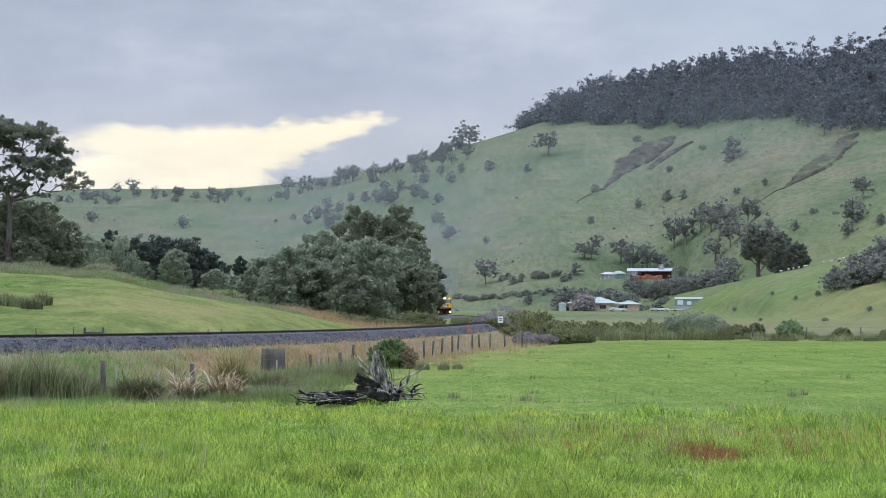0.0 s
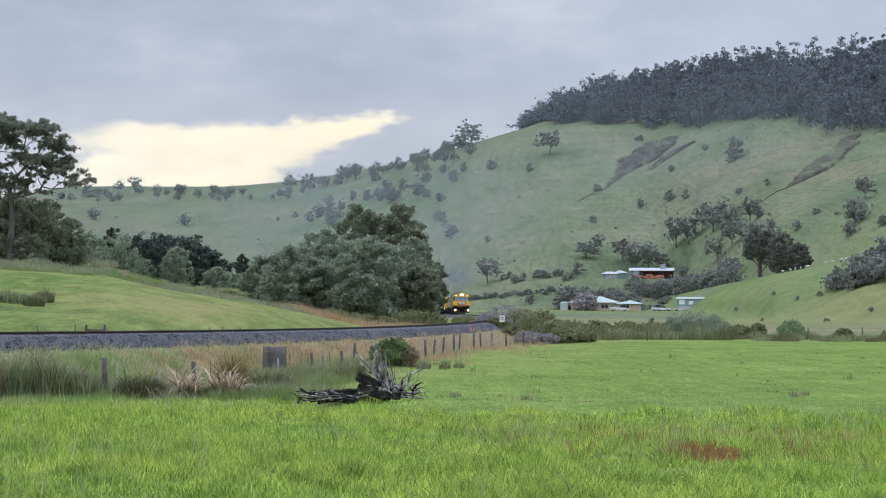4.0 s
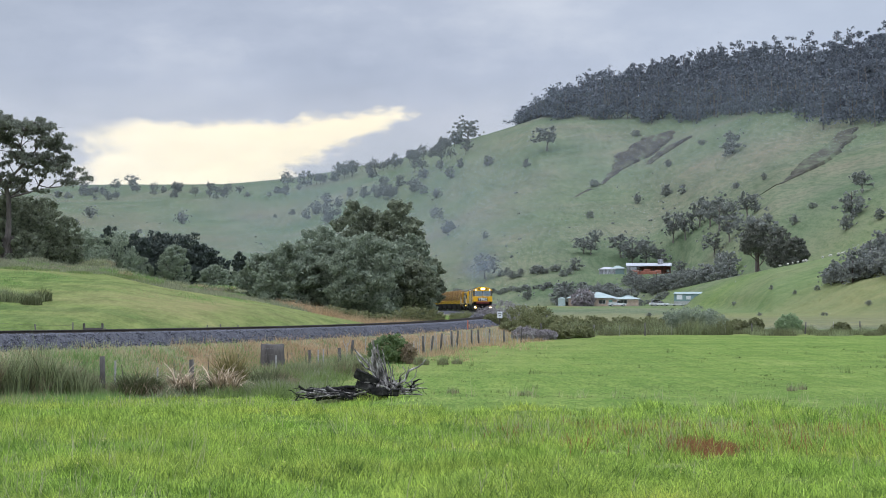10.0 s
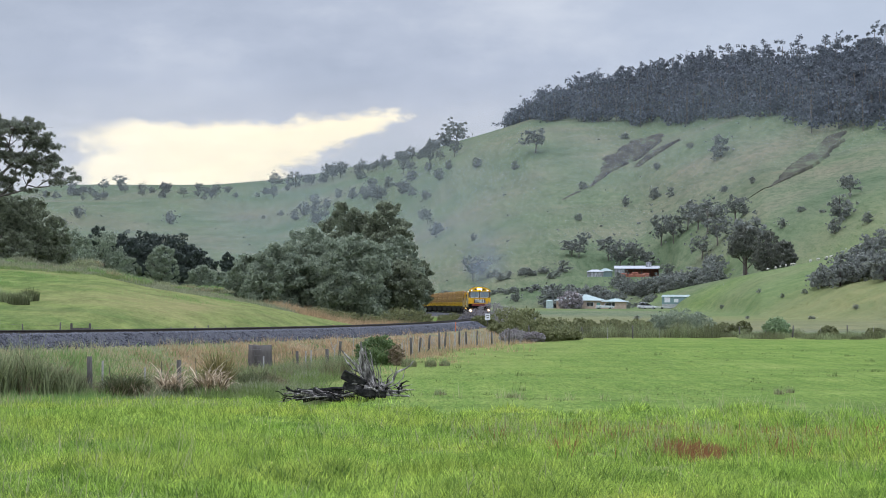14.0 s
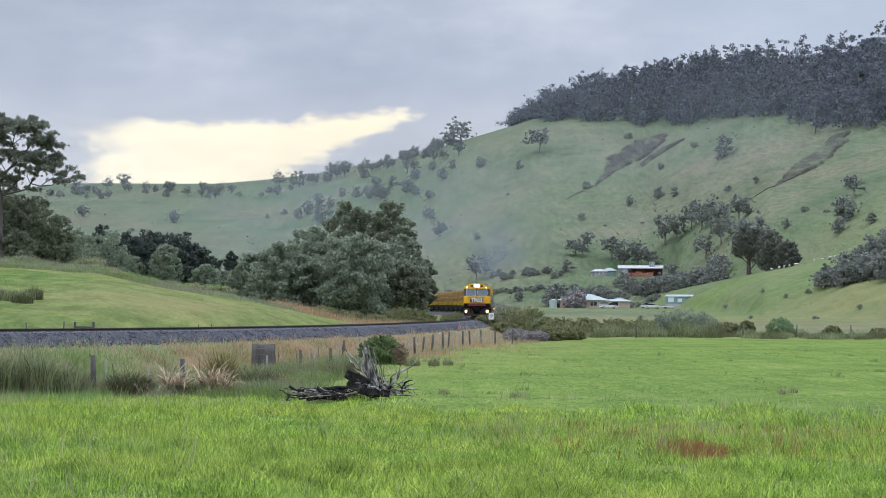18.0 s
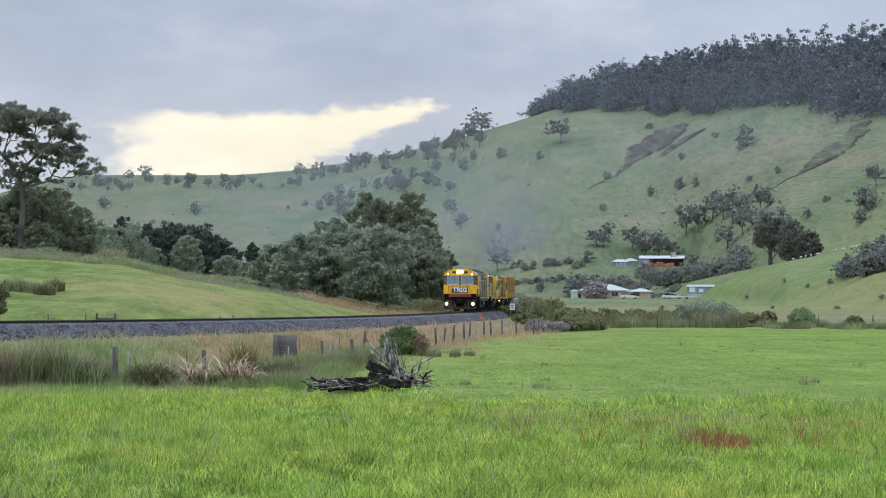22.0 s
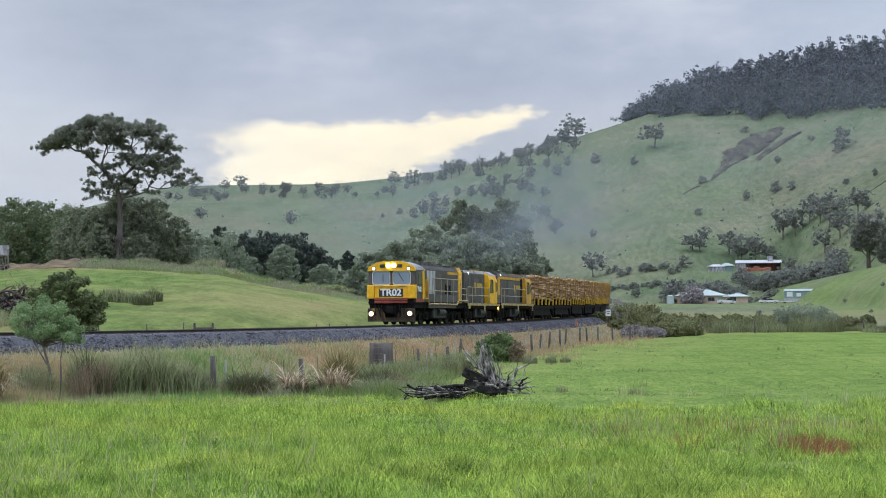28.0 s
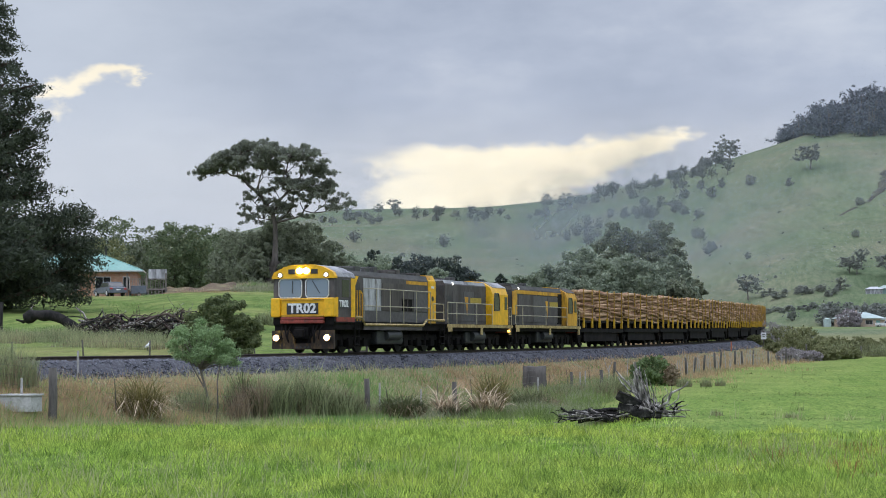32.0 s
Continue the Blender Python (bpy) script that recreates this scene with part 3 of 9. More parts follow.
# ---- the sky: a cloud deck with a gap over the ridge, drifting slowly ----
def sky_material():
    m, n, l, b = nodes_of("evening_cloud")
    uv = n.new("ShaderNodeUVMap").outputs[0]
    s = n.new("ShaderNodeSeparateXYZ")
    l.new(uv, s.inputs[0])

    def op(kind, a, b2=0.0, c=None):
        k = n.new("ShaderNodeMath")
        k.operation = kind
        for i, v in enumerate((a, b2, c)):
            if v is None:
                continue
            if isinstance(v, (int, float)):
                k.inputs[i].default_value = v
            else:
                l.new(v, k.inputs[i])
        return k.outputs[0]

    def step(lo, hi, v):
        k = n.new("ShaderNodeMapRange")
        k.interpolation_type = "SMOOTHSTEP"
        k.inputs["From Min"].default_value, k.inputs["From Max"].default_value = lo, hi
        l.new(v, k.inputs["Value"])
        return k.outputs[0]

    az, el = op("MULTIPLY", s.outputs[0], 100.0), op("MULTIPLY", s.outputs[1], 100.0)
    wisp = noise_node(n, l, 55.0, 6, 0.62, uv, (0.45, 1.0, 1.0))
    wisp2 = noise_node(n, l, 16.0, 5, 0.55, uv, (0.45, 1.0, 1.0))
    w = op("SUBTRACT", wisp, 0.5)
    billow = op("SUBTRACT", noise_node(n, l, 150.0, 6, 0.6, uv, (0.55, 1.0, 1.0)), 0.5)
    az2 = op("ADD", op("ADD", az, op("MULTIPLY", w, 4.5)), op("MULTIPLY", billow, 3.2))
    el2 = op("ADD", op("ADD", el, op("MULTIPLY", w, 1.3)), op("MULTIPLY", billow, 0.75))
    # grey deck
    tone = ramp_node(n, l, op("ADD", op("MULTIPLY", wisp2, 0.75), op("MULTIPLY", wisp, 0.25)), ((0.36, (0.355, 0.415, 0.535)), (0.5, (0.46, 0.52, 0.645)), (0.64, (0.63, 0.68, 0.775))))
    low = step(7.4, 4.6, el2)
    tone = mix_node(n, l, op("MULTIPLY", low, 0.55), tone, (0.64, 0.66, 0.72))
    tone = mix_node(n, l, op("MULTIPLY", step(-1.0, 11.0, az), 0.42), tone, (0.555, 0.645, 0.79))
    tone = mix_node(n, l, op("MULTIPLY", step(-10.0, -19.0, az), 0.5), tone, (0.64, 0.70, 0.79))
    # the gap
    top = op("MULTIPLY_ADD", az, 0.055, 6.12)
    m1 = step(-11.2, -9.7, az2)
    m2 = step(-0.06, 0.30, op("SUBTRACT", top, el2))
    m3 = step(-0.35, 0.7, op("SUBTRACT", op("MULTIPLY_ADD", op("SUBTRACT", el, 4.6), 1.52, -3.75), az2))
    gap = op("MULTIPLY", op("MULTIPLY", m1, m2), m3)
    # a smaller break farther round
    az3 = op("ADD", az, op("MULTIPLY", w, 9.0))
    el3 = op("ADD", el, op("MULTIPLY", op("SUBTRACT", noise_node(n, l, 70.0, 4, 0.5, uv, (0.6, 1.0, 1.0)), 0.5), 3.0))
    h1 = op("MULTIPLY", step(-20.4, -19.6, az3), step(-17.2, -18.0, az3))
    h2 = op("MULTIPLY", step(7.0, 7.35, el3), step(7.85, 7.45, el3))
    gap = op("MAXIMUM", gap, op("MULTIPLY", op("MULTIPLY", h1, h2), 0.85))
    bright = ramp_node(n, l, wisp2, ((0.35, (1.02, 0.92, 0.71)), (0.65, (1.2, 1.12, 0.93))))
    col = mix_node(n, l, gap, tone, bright)
    em = n.new("ShaderNodeEmission")
    l.new(col, em.inputs[0])
    l.new(em.outputs[0], n["Material Output"].inputs[0])
    m.cycles.emission_sampling = "NONE"
    return m


def build_sky():
    az, el, r = np.arange(-75, 61, 3.0), np.arange(-4, 41, 2.0), 4600.0
    A, E = np.meshgrid(np.radians(az), np.radians(el))
    v = np.stack([r * np.cos(E) * np.sin(A), r * np.cos(E) * np.cos(A), 3 + r * np.sin(E)], -1).reshape(-1, 3)
    n = len(az)
    i, j = np.meshgrid(np.arange(len(el) - 1), np.arange(n - 1), indexing="ij")
    q = np.stack([i * n + j, i * n + j + 1, (i + 1) * n + j + 1, (i + 1) * n + j], -1).reshape(-1, 4)
    me = mesh_of("sky_backdrop", v, q, sky_material(), flat=False)
    uv = me.uv_layers.new(name="UVMap")
    flat = np.stack([np.degrees(A), np.degrees(E)], -1).reshape(-1, 2)[q.ravel()] / 100
    uv.data.foreach_set("uv", flat.astype(np.float32).ravel())
    ob = tagged(new("sky_backdrop", me), "grey evening cloud with a pale yellow gap", "sky", kind="structure")
    return ob


sky_backdrop = build_sky()


# ---- trees ----
def trunk_arrays(rng, height, base, lean=0.06, limbs=5, spread=0.45, start=0.35, sides=6):
    """A tapered trunk with limbs that rise and fork: pieces and the tips."""
    pieces, tips = [], []
    pts, p = [], Vector((0, 0, -0.3))
    n = 6
    for i in range(n):
        pts.append(p.copy())
        p += Vector((rng.normal() * lean * height / n, rng.normal() * lean * height / n, height * 0.8 / (n - 1)))
    rad = [base * (1 - 0.8 * i / (n - 1)) for i in range(n)]
    rad[0] *= 1.35
    pieces.append(tube(pts, rad, sides))
    tips.append(pts[-1])
    for k in range(limbs):
        f = start + (0.95 - start) * (k + 0.5) / limbs
        i = min(int(f * (n - 1)), n - 2)
        a = pts[i].lerp(pts[i + 1], f * (n - 1) - i)
        ang = k * 2.4 + rng.random()
        reach = height * spread * (0.6 + 0.5 * rng.random()) * (1.1 - 0.5 * f)
        mid = a + Vector((math.cos(ang) * reach * 0.5, math.sin(ang) * reach * 0.5, reach * 0.45))
        end = a + Vector((math.cos(ang) * reach, math.sin(ang) * reach, reach * 0.75 + height * 0.05))
        r = base * (1 - 0.8 * f) * 0.6
        pieces.append(tube([a, mid, end], [r, r * 0.7, r * 0.3], 5))
        tips.append(end)
        for q in range(2):
            e2 = mid + Vector((math.cos(ang + (q - 0.5) * 2.2) * reach * 0.45, math.sin(ang + (q - 0.5) * 2.2) * reach * 0.45, reach * (0.3 + 0.4 * rng.random())))
            pieces.append(tube([mid, mid.lerp(e2, 0.5) + Vector((0, 0, reach * 0.05)), e2], [r * 0.5, r * 0.35, r * 0.15], 4))
            tips.append(e2)
    return pieces, tips


def make_tree(name, where, label, rng, height, width, kind="bush", leaf=0.3, count=4000, leafmat=None, bark=None, group="", turn=0.0, category="tree"):
    """kind: bush (leafy to the ground), high (the same on a bare stem), gum (bare limbs, clumps at the tips), pine (dense, pointed)."""
    ob = thing(name, where, label, category, group, turn=turn)
    lobes = []
    if kind in ("bush", "high"):
        lo = 0.36 if kind == "high" else 0.05
        pieces, tips = trunk_arrays(rng, height * 0.7, height * 0.025, limbs=5, spread=0.4, start=0.1)
        flat_ = min(1.0, 0.5 + 0.5 * height / width)
        for k in range(58):
            h = (k + 0.5) / 58
            a = k * 2.4 + rng.normal() * 0.4
            full = math.sqrt(max(0.03, 1 - ((h - 0.34) / 0.68) ** 2)) if h > 0.34 else 0.78 + 0.22 * h / 0.34
            rad = width * (0.075 + 0.06 * rng.random() ** 1.5) * (1.1 - 0.3 * h)
            r = max(0.0, (width * 0.47 * full - rad) * (0.86 + 0.22 * rng.random()))
            zc = height * (lo + (0.94 - lo) * h) - rad * 0.3 + rng.normal() * 0.02 * height
            lobes.append((math.cos(a) * r, math.sin(a) * r, zc, rad, rad, rad * 0.8 * flat_))
            for j in range(3):
                b, q = a + rng.normal() * 0.9, rad * (0.42 + 0.2 * rng.random())
                lobes.append((math.cos(a) * r + math.cos(b) * rad * 0.8, math.sin(a) * r + math.sin(b) * rad * 0.8, zc + rad * (rng.random() - 0.25), q, q, q * 0.75))
        for k in range(7):
            f = k / 6
            w = width * 0.30 * math.sqrt(max(0.1, 1 - ((f - 0.3) / 0.8) ** 2))
            lobes.append((0, 0, height * (lo + 0.06 + (0.72 - lo) * f), w, w, height * 0.10))
        v, f = leaves(rng, lobes, count, leaf, shell=0.3, wide=0.45)
    elif kind == "gum":
        pieces, tips = trunk_arrays(rng, height, height * 0.022, limbs=9, spread=0.36, start=0.2)
        for t in tips:
            rad = width * (0.09 + 0.09 * rng.random())
            lobes.append((t.x, t.y, t.z, rad * 1.15, rad * 1.15, rad * 0.85))
        for k in range(9):
            a, q = k * 2.4, width * 0.30 * (0.6 + 0.5 * rng.random())
            rad = width * (0.07 + 0.07 * rng.random())
            lobes.append((math.cos(a) * q, math.sin(a) * q, height * (0.30 + 0.45 * rng.random()), rad * 1.2, rad * 1.2, rad * 0.8))
        v, f = leaves(rng, lobes, count, leaf, droop=0.3, shell=0.3)
    else:
        pieces, tips = trunk_arrays(rng, height, height * 0.018, limbs=4, spread=0.15, start=0.2)
        for k in range(22):
            h = (k + 0.5) / 22
            a, r = k * 2.4, width * 0.24 * (1 - h) ** 0.6
            rad = width * (0.20 * (1 - h) ** 0.5 + 0.07)
            lobes.append((math.cos(a) * r, math.sin(a) * r, height * (0.08 + 0.84 * h), rad, rad, rad * 0.8))
        v, f = leaves(rng, lobes, count, leaf, shell=0.35)
    tv, tf = join_arrays(pieces)
    part("trunk", mesh_of("trunk", tv, tf, bark or M_BARK_DARK, flat=False), None, ob)
    part("crown", mesh_of("crown", v, f, leafmat or M_WATTLE), None, ob)
    return ob


def repeat(ob, where, scale, turn):
    c = copy_thing(ob, pose(*where, 0, 0, turn))
    c.scale = (scale, scale, scale)
    return c


rng = np.random.default_rng(11)

# the grove inside the curve
for bearing, away, h, w, mat_, n_leaf, what in (
    (-2.3, 234, 10.8, 12.5, M_WATTLE, 15000, "bush"), (-3.5, 240, 10.6, 10.0, M_WATTLE, 11000, "bush"), (-4.35, 234, 8.2, 8.6, M_WATTLE, 9000, "bush"), (-5.2, 246, 6.6, 7.0, M_WATTLE, 6000, "bush"),
    (-2.45, 256, 16.0, 9.4, M_DARKLEAF, 13000, "bush"), (-1.22, 252, 16.3, 9.0, M_DARKLEAF, 13000, "bush"), (-1.85, 258, 14.6, 7.5, M_DARKLEAF, 9000, "bush"), (-0.95, 242, 11.2, 8.0, M_WATTLE, 9000, "bush"), (-0.44, 246, 8.9, 5.2, M_DARKLEAF, 8000, "high"), (-0.85, 238, 8.2, 6.4, M_DARKLEAF, 7000, "high"),
):
    make_tree("wattle_tree", by(bearing, away), "dense grey-green wattle tree, leafy to the ground" if what == "bush" else "dark green wattle tree with bare lower stems", rng, h, w, what, 0.205, int(n_leaf * 1.8), mat_, group="grove by the curve")

# dark pines and pale shrubs below the terrace
for bearing, away, h, w in ((-9.45, 345, 10.5, 4.5), (-8.75, 345, 9.5, 7), (-8.1, 350, 10.5, 8), (-7.3, 345, 10.2, 8), (-6.65, 345, 8.4, 6.5), (-5.8, 335, 7.6, 3.2), (-8.45, 356, 9.8, 7.5), (-7.7, 358, 10.6, 8.0), (-7.0, 356, 9.4, 7.5)):
    make_tree("pine_tree", by(bearing, away), "dark green pine tree in a windbreak", rng, h * 1.28, w * 1.35, "bush", 0.26, 10000, M_PINE, group="windbreak pines")
for bearing, away, h, w in ((-9.3, 305, 7.5, 8), (-10.1, 300, 6.8, 8), (-10.9, 295, 6.2, 7), (-8.6, 310, 5.0, 5), (-7.65, 310, 7.2, 6), (-6.5, 312, 5.0, 6), (-5.9, 300, 4.2, 4)):
    make_tree("willow_shrub", by(bearing, away), "grey-green willow shrub behind the terrace", rng, h * 1.25, w, "bush", 0.20, 8500, M_WATTLE, group="shrubs behind the terrace")

# hill trees: a few grown kinds, repeated
def hill_kind(name, label, r, gum):
    """A tree 10 m high for the hillsides: a gum with a bare stem, or an uneven bush."""
    ob = thing(name, (0, 0, -60), label, "tree", "hillside trees")
    pieces, lobes = [], []
    bend = Vector((r.normal() * 0.5, r.normal() * 0.5, 0))
    pieces.append(tube([(0, 0, -0.6), bend * 0.4 + Vector((0, 0, 2.5)), bend + Vector((0, 0, 5.5)), bend * 1.3 + Vector((0, 0, 8.0))], [0.30, 0.22, 0.16, 0.06], 5))
    n = 26 if gum else 20
    lopside = r.random() * 6.28
    for k in range(n):
        a = k * 2.4 + r.normal() * 0.5
        f = (k + 0.5) / n
        if gum:
            z = 3.6 + 5.4 * f + r.normal() * 0.4
            reach = 3.9 * math.sqrt(max(0.05, 1 - ((f - 0.45) / 0.72) ** 2)) * (0.35 + 0.65 * r.random())
            rad = 0.6 + 0.7 * r.random()
        else:
            z = 1.0 + 6.8 * f + r.normal() * 0.45
            reach = 3.4 * math.sqrt(max(0.06, 1 - ((f - 0.3) / 0.78) ** 2)) * (0.45 + 0.55 * r.random())
            rad = (1.0 + 0.8 * r.random()) * (1.1 - 0.4 * f)
        reach *= 1 + 0.35 * math.cos(a - lopside)
        c = Vector((bend.x * f + math.cos(a) * reach, bend.y * f + math.sin(a) * reach, z))
        lobes.append((*c, rad * 0.95, rad * 0.95, rad * 0.6))
        for j in range(3):
            q = rad * (0.3 + 0.25 * r.random())
            lobes.append((c.x + r.normal() * rad * 1.1, c.y + r.normal() * rad * 1.1, c.z + r.normal() * rad * 0.8, q, q, q * 0.8))
        if gum and k % 3 == 0:
            foot = bend * min(1, z / 8) + Vector((0, 0, z * 0.55))
            pieces.append(tube([foot, foot.lerp(c, 0.55) + Vector((0, 0, 0.3)), c], [0.11, 0.07, 0.03], 4))
    part("trunk", mesh_of("trunk", *join_arrays(pieces), M_BARK if gum else M_BARK_DARK, flat=False), None, ob)
    part("crown", mesh_of("crown", *leaves(r, lobes, 1300 if gum else 950, 0.37 if gum else 0.45, droop=0.3 if gum else 0, shell=0.15), M_HILLTREE_HAZY), None, ob)
    return ob


KINDS = [hill_kind("hill_bush", "uneven dark bush on the grassy hillside", rng, False) for k in range(4)]
KINDS += [hill_kind("hill_gum", "spindly gum tree on the grassy hillside", rng, True) for k in range(4)]
used = set()


def hill_tree(bearing, away, h, gum):
    k = KINDS[(4 if gum else 0) + int(rng.integers(4))]
    where = by(bearing, away)
    s = h / 10
    if k.name not in used:
        used.add(k.name)
        k.matrix_basis = pose(*where, 0, 0, rng.random() * 360)
        k.scale = (s, s, s)
        return
    c = repeat(k, where, s, rng.random() * 360)
    c.scale = (s * (0.75 + 0.6 * rng.random()), s * (0.75 + 0.6 * rng.random()), s * (0.85 + 0.25 * rng.random()))


RIDGE = [(-10.17, 1580, 11.2), (-9.30, 1572, 9.8), (-8.83, 1567, 12.6), (-7.95, 1511, 6.8), (-7.48, 1504, 7.7), (-6.60, 1443, 9.8), (-6.20, 1436, 8.1), (-5.80, 1428, 7.3), (-4.43, 1517, 12.9), (-3.87, 1454, 14.8),
         (-2.98, 1446, 12.3), (-2.57, 1422, 12.1), (-2.09, 1434, 7.3), (-1.36, 1385, 9.4), (-0.79, 1347, 9.1), (-0.31, 1310, 7.4), (0.10, 1293, 8.8), (0.36, 1304, 7.4), ]
FLANK = [(-10.01, 1269, 9.0), (-10.40, 1190, 6.1), (-7.44, 1252, 9.2), (-8.59, 1119, 3.2), (-4.79, 1295, 3.7), (-3.62, 1256, 10.7), (-3.87, 1246, 9.2), (-2.98, 1244, 9.1), (-2.25, 1227, 8.3), (-1.52, 1172, 9.9),
         (-0.79, 1144, 10.3), (-0.15, 1090, 7.4), (0.26, 1119, 8.2), (0.50, 1131, 6.4), (-0.52, 1122, 6.3), (-1.20, 1195, 8.1), (-1.68, 1237, 9.1), (-3.22, 1186, 6.7), (1.31, 1100, 7.5), (2.41, 1052, 5.4),
         (-3.30, 1297, 8.8), (-2.66, 1271, 7.9), (-2.01, 1358, 8.4), (-4.27, 1291, 5.1), (-0.06, 1166, 7.3), (-0.55, 1169, 7.9)]
FACE = [(5.59, 1117, 4.5), (7.43, 984, 4.0), (8.30, 919, 11.6), (4.33, 971, 5.5), (5.59, 916, 5.7), (6.47, 978, 4.5), (6.39, 912, 6.8), (6.87, 892, 5.1), (9.17, 803, 3.7), (8.38, 825, 3.3),
        (4.27, 884, 4.0), (10.51, 652, 3.1), (10.01, 642, 4.4), (11.45, 597, 5.1), (11.60, 607, 9.6), (12.38, 588, 4.1), (10.35, 577, 2.3), (1.23, 883, 4.0), (0.10, 961, 4.9), (0.26, 967, 3.3), (8.30, 773, 5.3), (8.94, 724, 4.2)]
GUMS = [(3.01, 1073, 14.0), (8.70, 726, 9.5), (6.95, 792, 11.2), (7.91, 751, 11.8), (8.06, 656, 10.3), (8.94, 581, 17.0), (4.38, 818, 7.0), (5.43, 787, 13.4), (5.83, 790, 11.6), (7.98, 670, 8.6), (1.23, 782, 11.5), (6.79, 736, 5.5), (6.23, 787, 7.7), (6.6, 800, 12.0), (7.35, 792, 11.5), (7.65, 775, 11.0), (8.2, 712, 10.5), (7.75, 716, 9.5), (5.1, 797, 10.5), (4.05, 806, 8.0), (4.25, 803, 7.0), (11.9, 640, 8.0)]
SHRUBS = [(3.82, 773, 5.7), (2.45, 715, 4.4), (7.11, 717, 3.7), (11.7, 392, 6.5), (12.1, 388, 7.5), (12.5, 384, 8.5), (12.9, 380, 9.0), (11.2, 395, 4.5)]
for i, (bearing, away, h) in enumerate(RIDGE):
    hill_tree(bearing, away, h, i % 3 != 0)
crest_gum = repeat(KINDS[6], by(0.73, 1232), 1.5, 40)
crest_gum.scale = (1.95, 1.95, 1.5)
tagged(crest_gum, "broad spreading gum tree alone on the skyline", "tree", "hillside trees")
for bearing, away, h in FLANK + FACE + SHRUBS:
    hill_tree(bearing, away, h, False)
for bearing, away, h in GUMS:
    hill_tree(bearing, away, h, True)


for bearing, away, h, w in ((9.6, 556, 12.0, 9.5), (10.05, 549, 8.5, 7.5), (9.0, 575, 15.0, 11.5)):
    make_tree("paddock_tree", by(bearing, away), "dense dark tree on the brow above the farm", rng, h, w, "high" if h > 14 else "bush", 0.30, 7000, M_BROWTREE, group="trees above the farm")


def forest():
    """The dark wood along the crest: many thin gums in one mass."""
    r = np.random.default_rng(5)
    wood, leaf = [], []
    n = 0
    while n < 1350:
        b = 2.2 + 13.5 * r.random() ** 0.9
        away0 = lerp(b, (2.2, 1274), (2.36, 1272), (3.5, 1208), (5.1, 1190), (6.7, 1163), (8.3, 1080), (9.9, 940), (11.45, 890), (12.5, 864), (16, 800))
        back = r.random() ** 1.3 * lerp(b, (2.2, 20), (3.5, 90), (6, 230), (16, 420))
        away0 = away0 + (9 * math.sin(b * 5.1) + 6 * math.sin(b * 12.7) + 7 * r.normal()) * min(1.0, (b - 2.0) / 1.5)
        x, y, z = by(b, float(away0 + back))
        h = (13 + 15 * r.random() ** 1.4) * float(lerp(b, (2.2, 0.42), (3.0, 0.66), (4.4, 0.92), (8, 0.95), (11, 0.86), (16, 0.82)))
        p = Vector((x, y, z))
        lean = Vector((r.normal() * 0.8, r.normal() * 0.8, h * 0.85))
        wood.append(tube([p, p + lean * 0.5, p + lean], [0.30, 0.22, 0.10], 4))
        lob = []
        for k in range(int(r.integers(7, 11))):
            hh = h * (0.55 + 0.45 * r.random()) if k > 1 else h * (0.2 + 0.35 * r.random())
            rad = (1.1 + 1.5 * r.random()) * (1.2 - 0.35 * hh / h)
            lob.append((x + r.normal() * 1.9, y + r.normal() * 1.9, z + hh - rad * 0.3, rad * 1.15, rad * 1.15, rad * 0.75))
        if back < 60:
            for k in range(5):
                rad = 1.5 + 1.2 * r.random()
                lob.append((x + r.normal() * 3, y + r.normal() * 2, z + rad * 0.6 + h * 0.3 * r.random(), rad * 1.3, rad * 1.3, rad))
        leaf.append(leaves(r, lob, 170, 0.72, shell=0.3))
        n += 1
    ob = thing("hilltop_forest", (0, 0, 0), "gum forest along the hill crest, distance haze in its blue-grey leaves", "forest", kind="stuff")
    part("trunks", mesh_of("trunks", *join_arrays(wood), M_BARK), None, ob)["kind"] = "stuff"
    part("crowns", mesh_of("crowns", *join_arrays(leaf), M_FOREST_HAZY), None, ob)["kind"] = "stuff"


forest()


def hill_scrub():
    """Small dark scrub, rocks and thistles peppered over the hillsides."""
    r = np.random.default_rng(8)
    n = 800
    a = np.radians(-12 + 26 * r.random(n))
    d = 520 + 780 * r.random(n)
    x, y = d * np.sin(a), d * np.cos(a)
    k = r.random(n) < np.clip(0.35 + 0.65 * np.sin(x * 0.011 + 2) * np.sin(y * 0.009 + x * 0.004), 0.05, 1)
    lobes = [(px, py, float(land(px, py)) + 0.15, w, w, w * 0.6) for px, py, w in zip(x[k], y[k], 0.25 + 0.9 * r.random(n)[k] ** 3)]
    v, f = leaves(r, lobes, len(lobes) * 9, 0.42, shell=0.2)
    tagged(new("hill_scrub", mesh_of("hill_scrub", v, f, M_HILLTREE_HAZY)), "scattered low dark scrub on the hillside pasture", "scrub", kind="stuff")


hill_scrub()


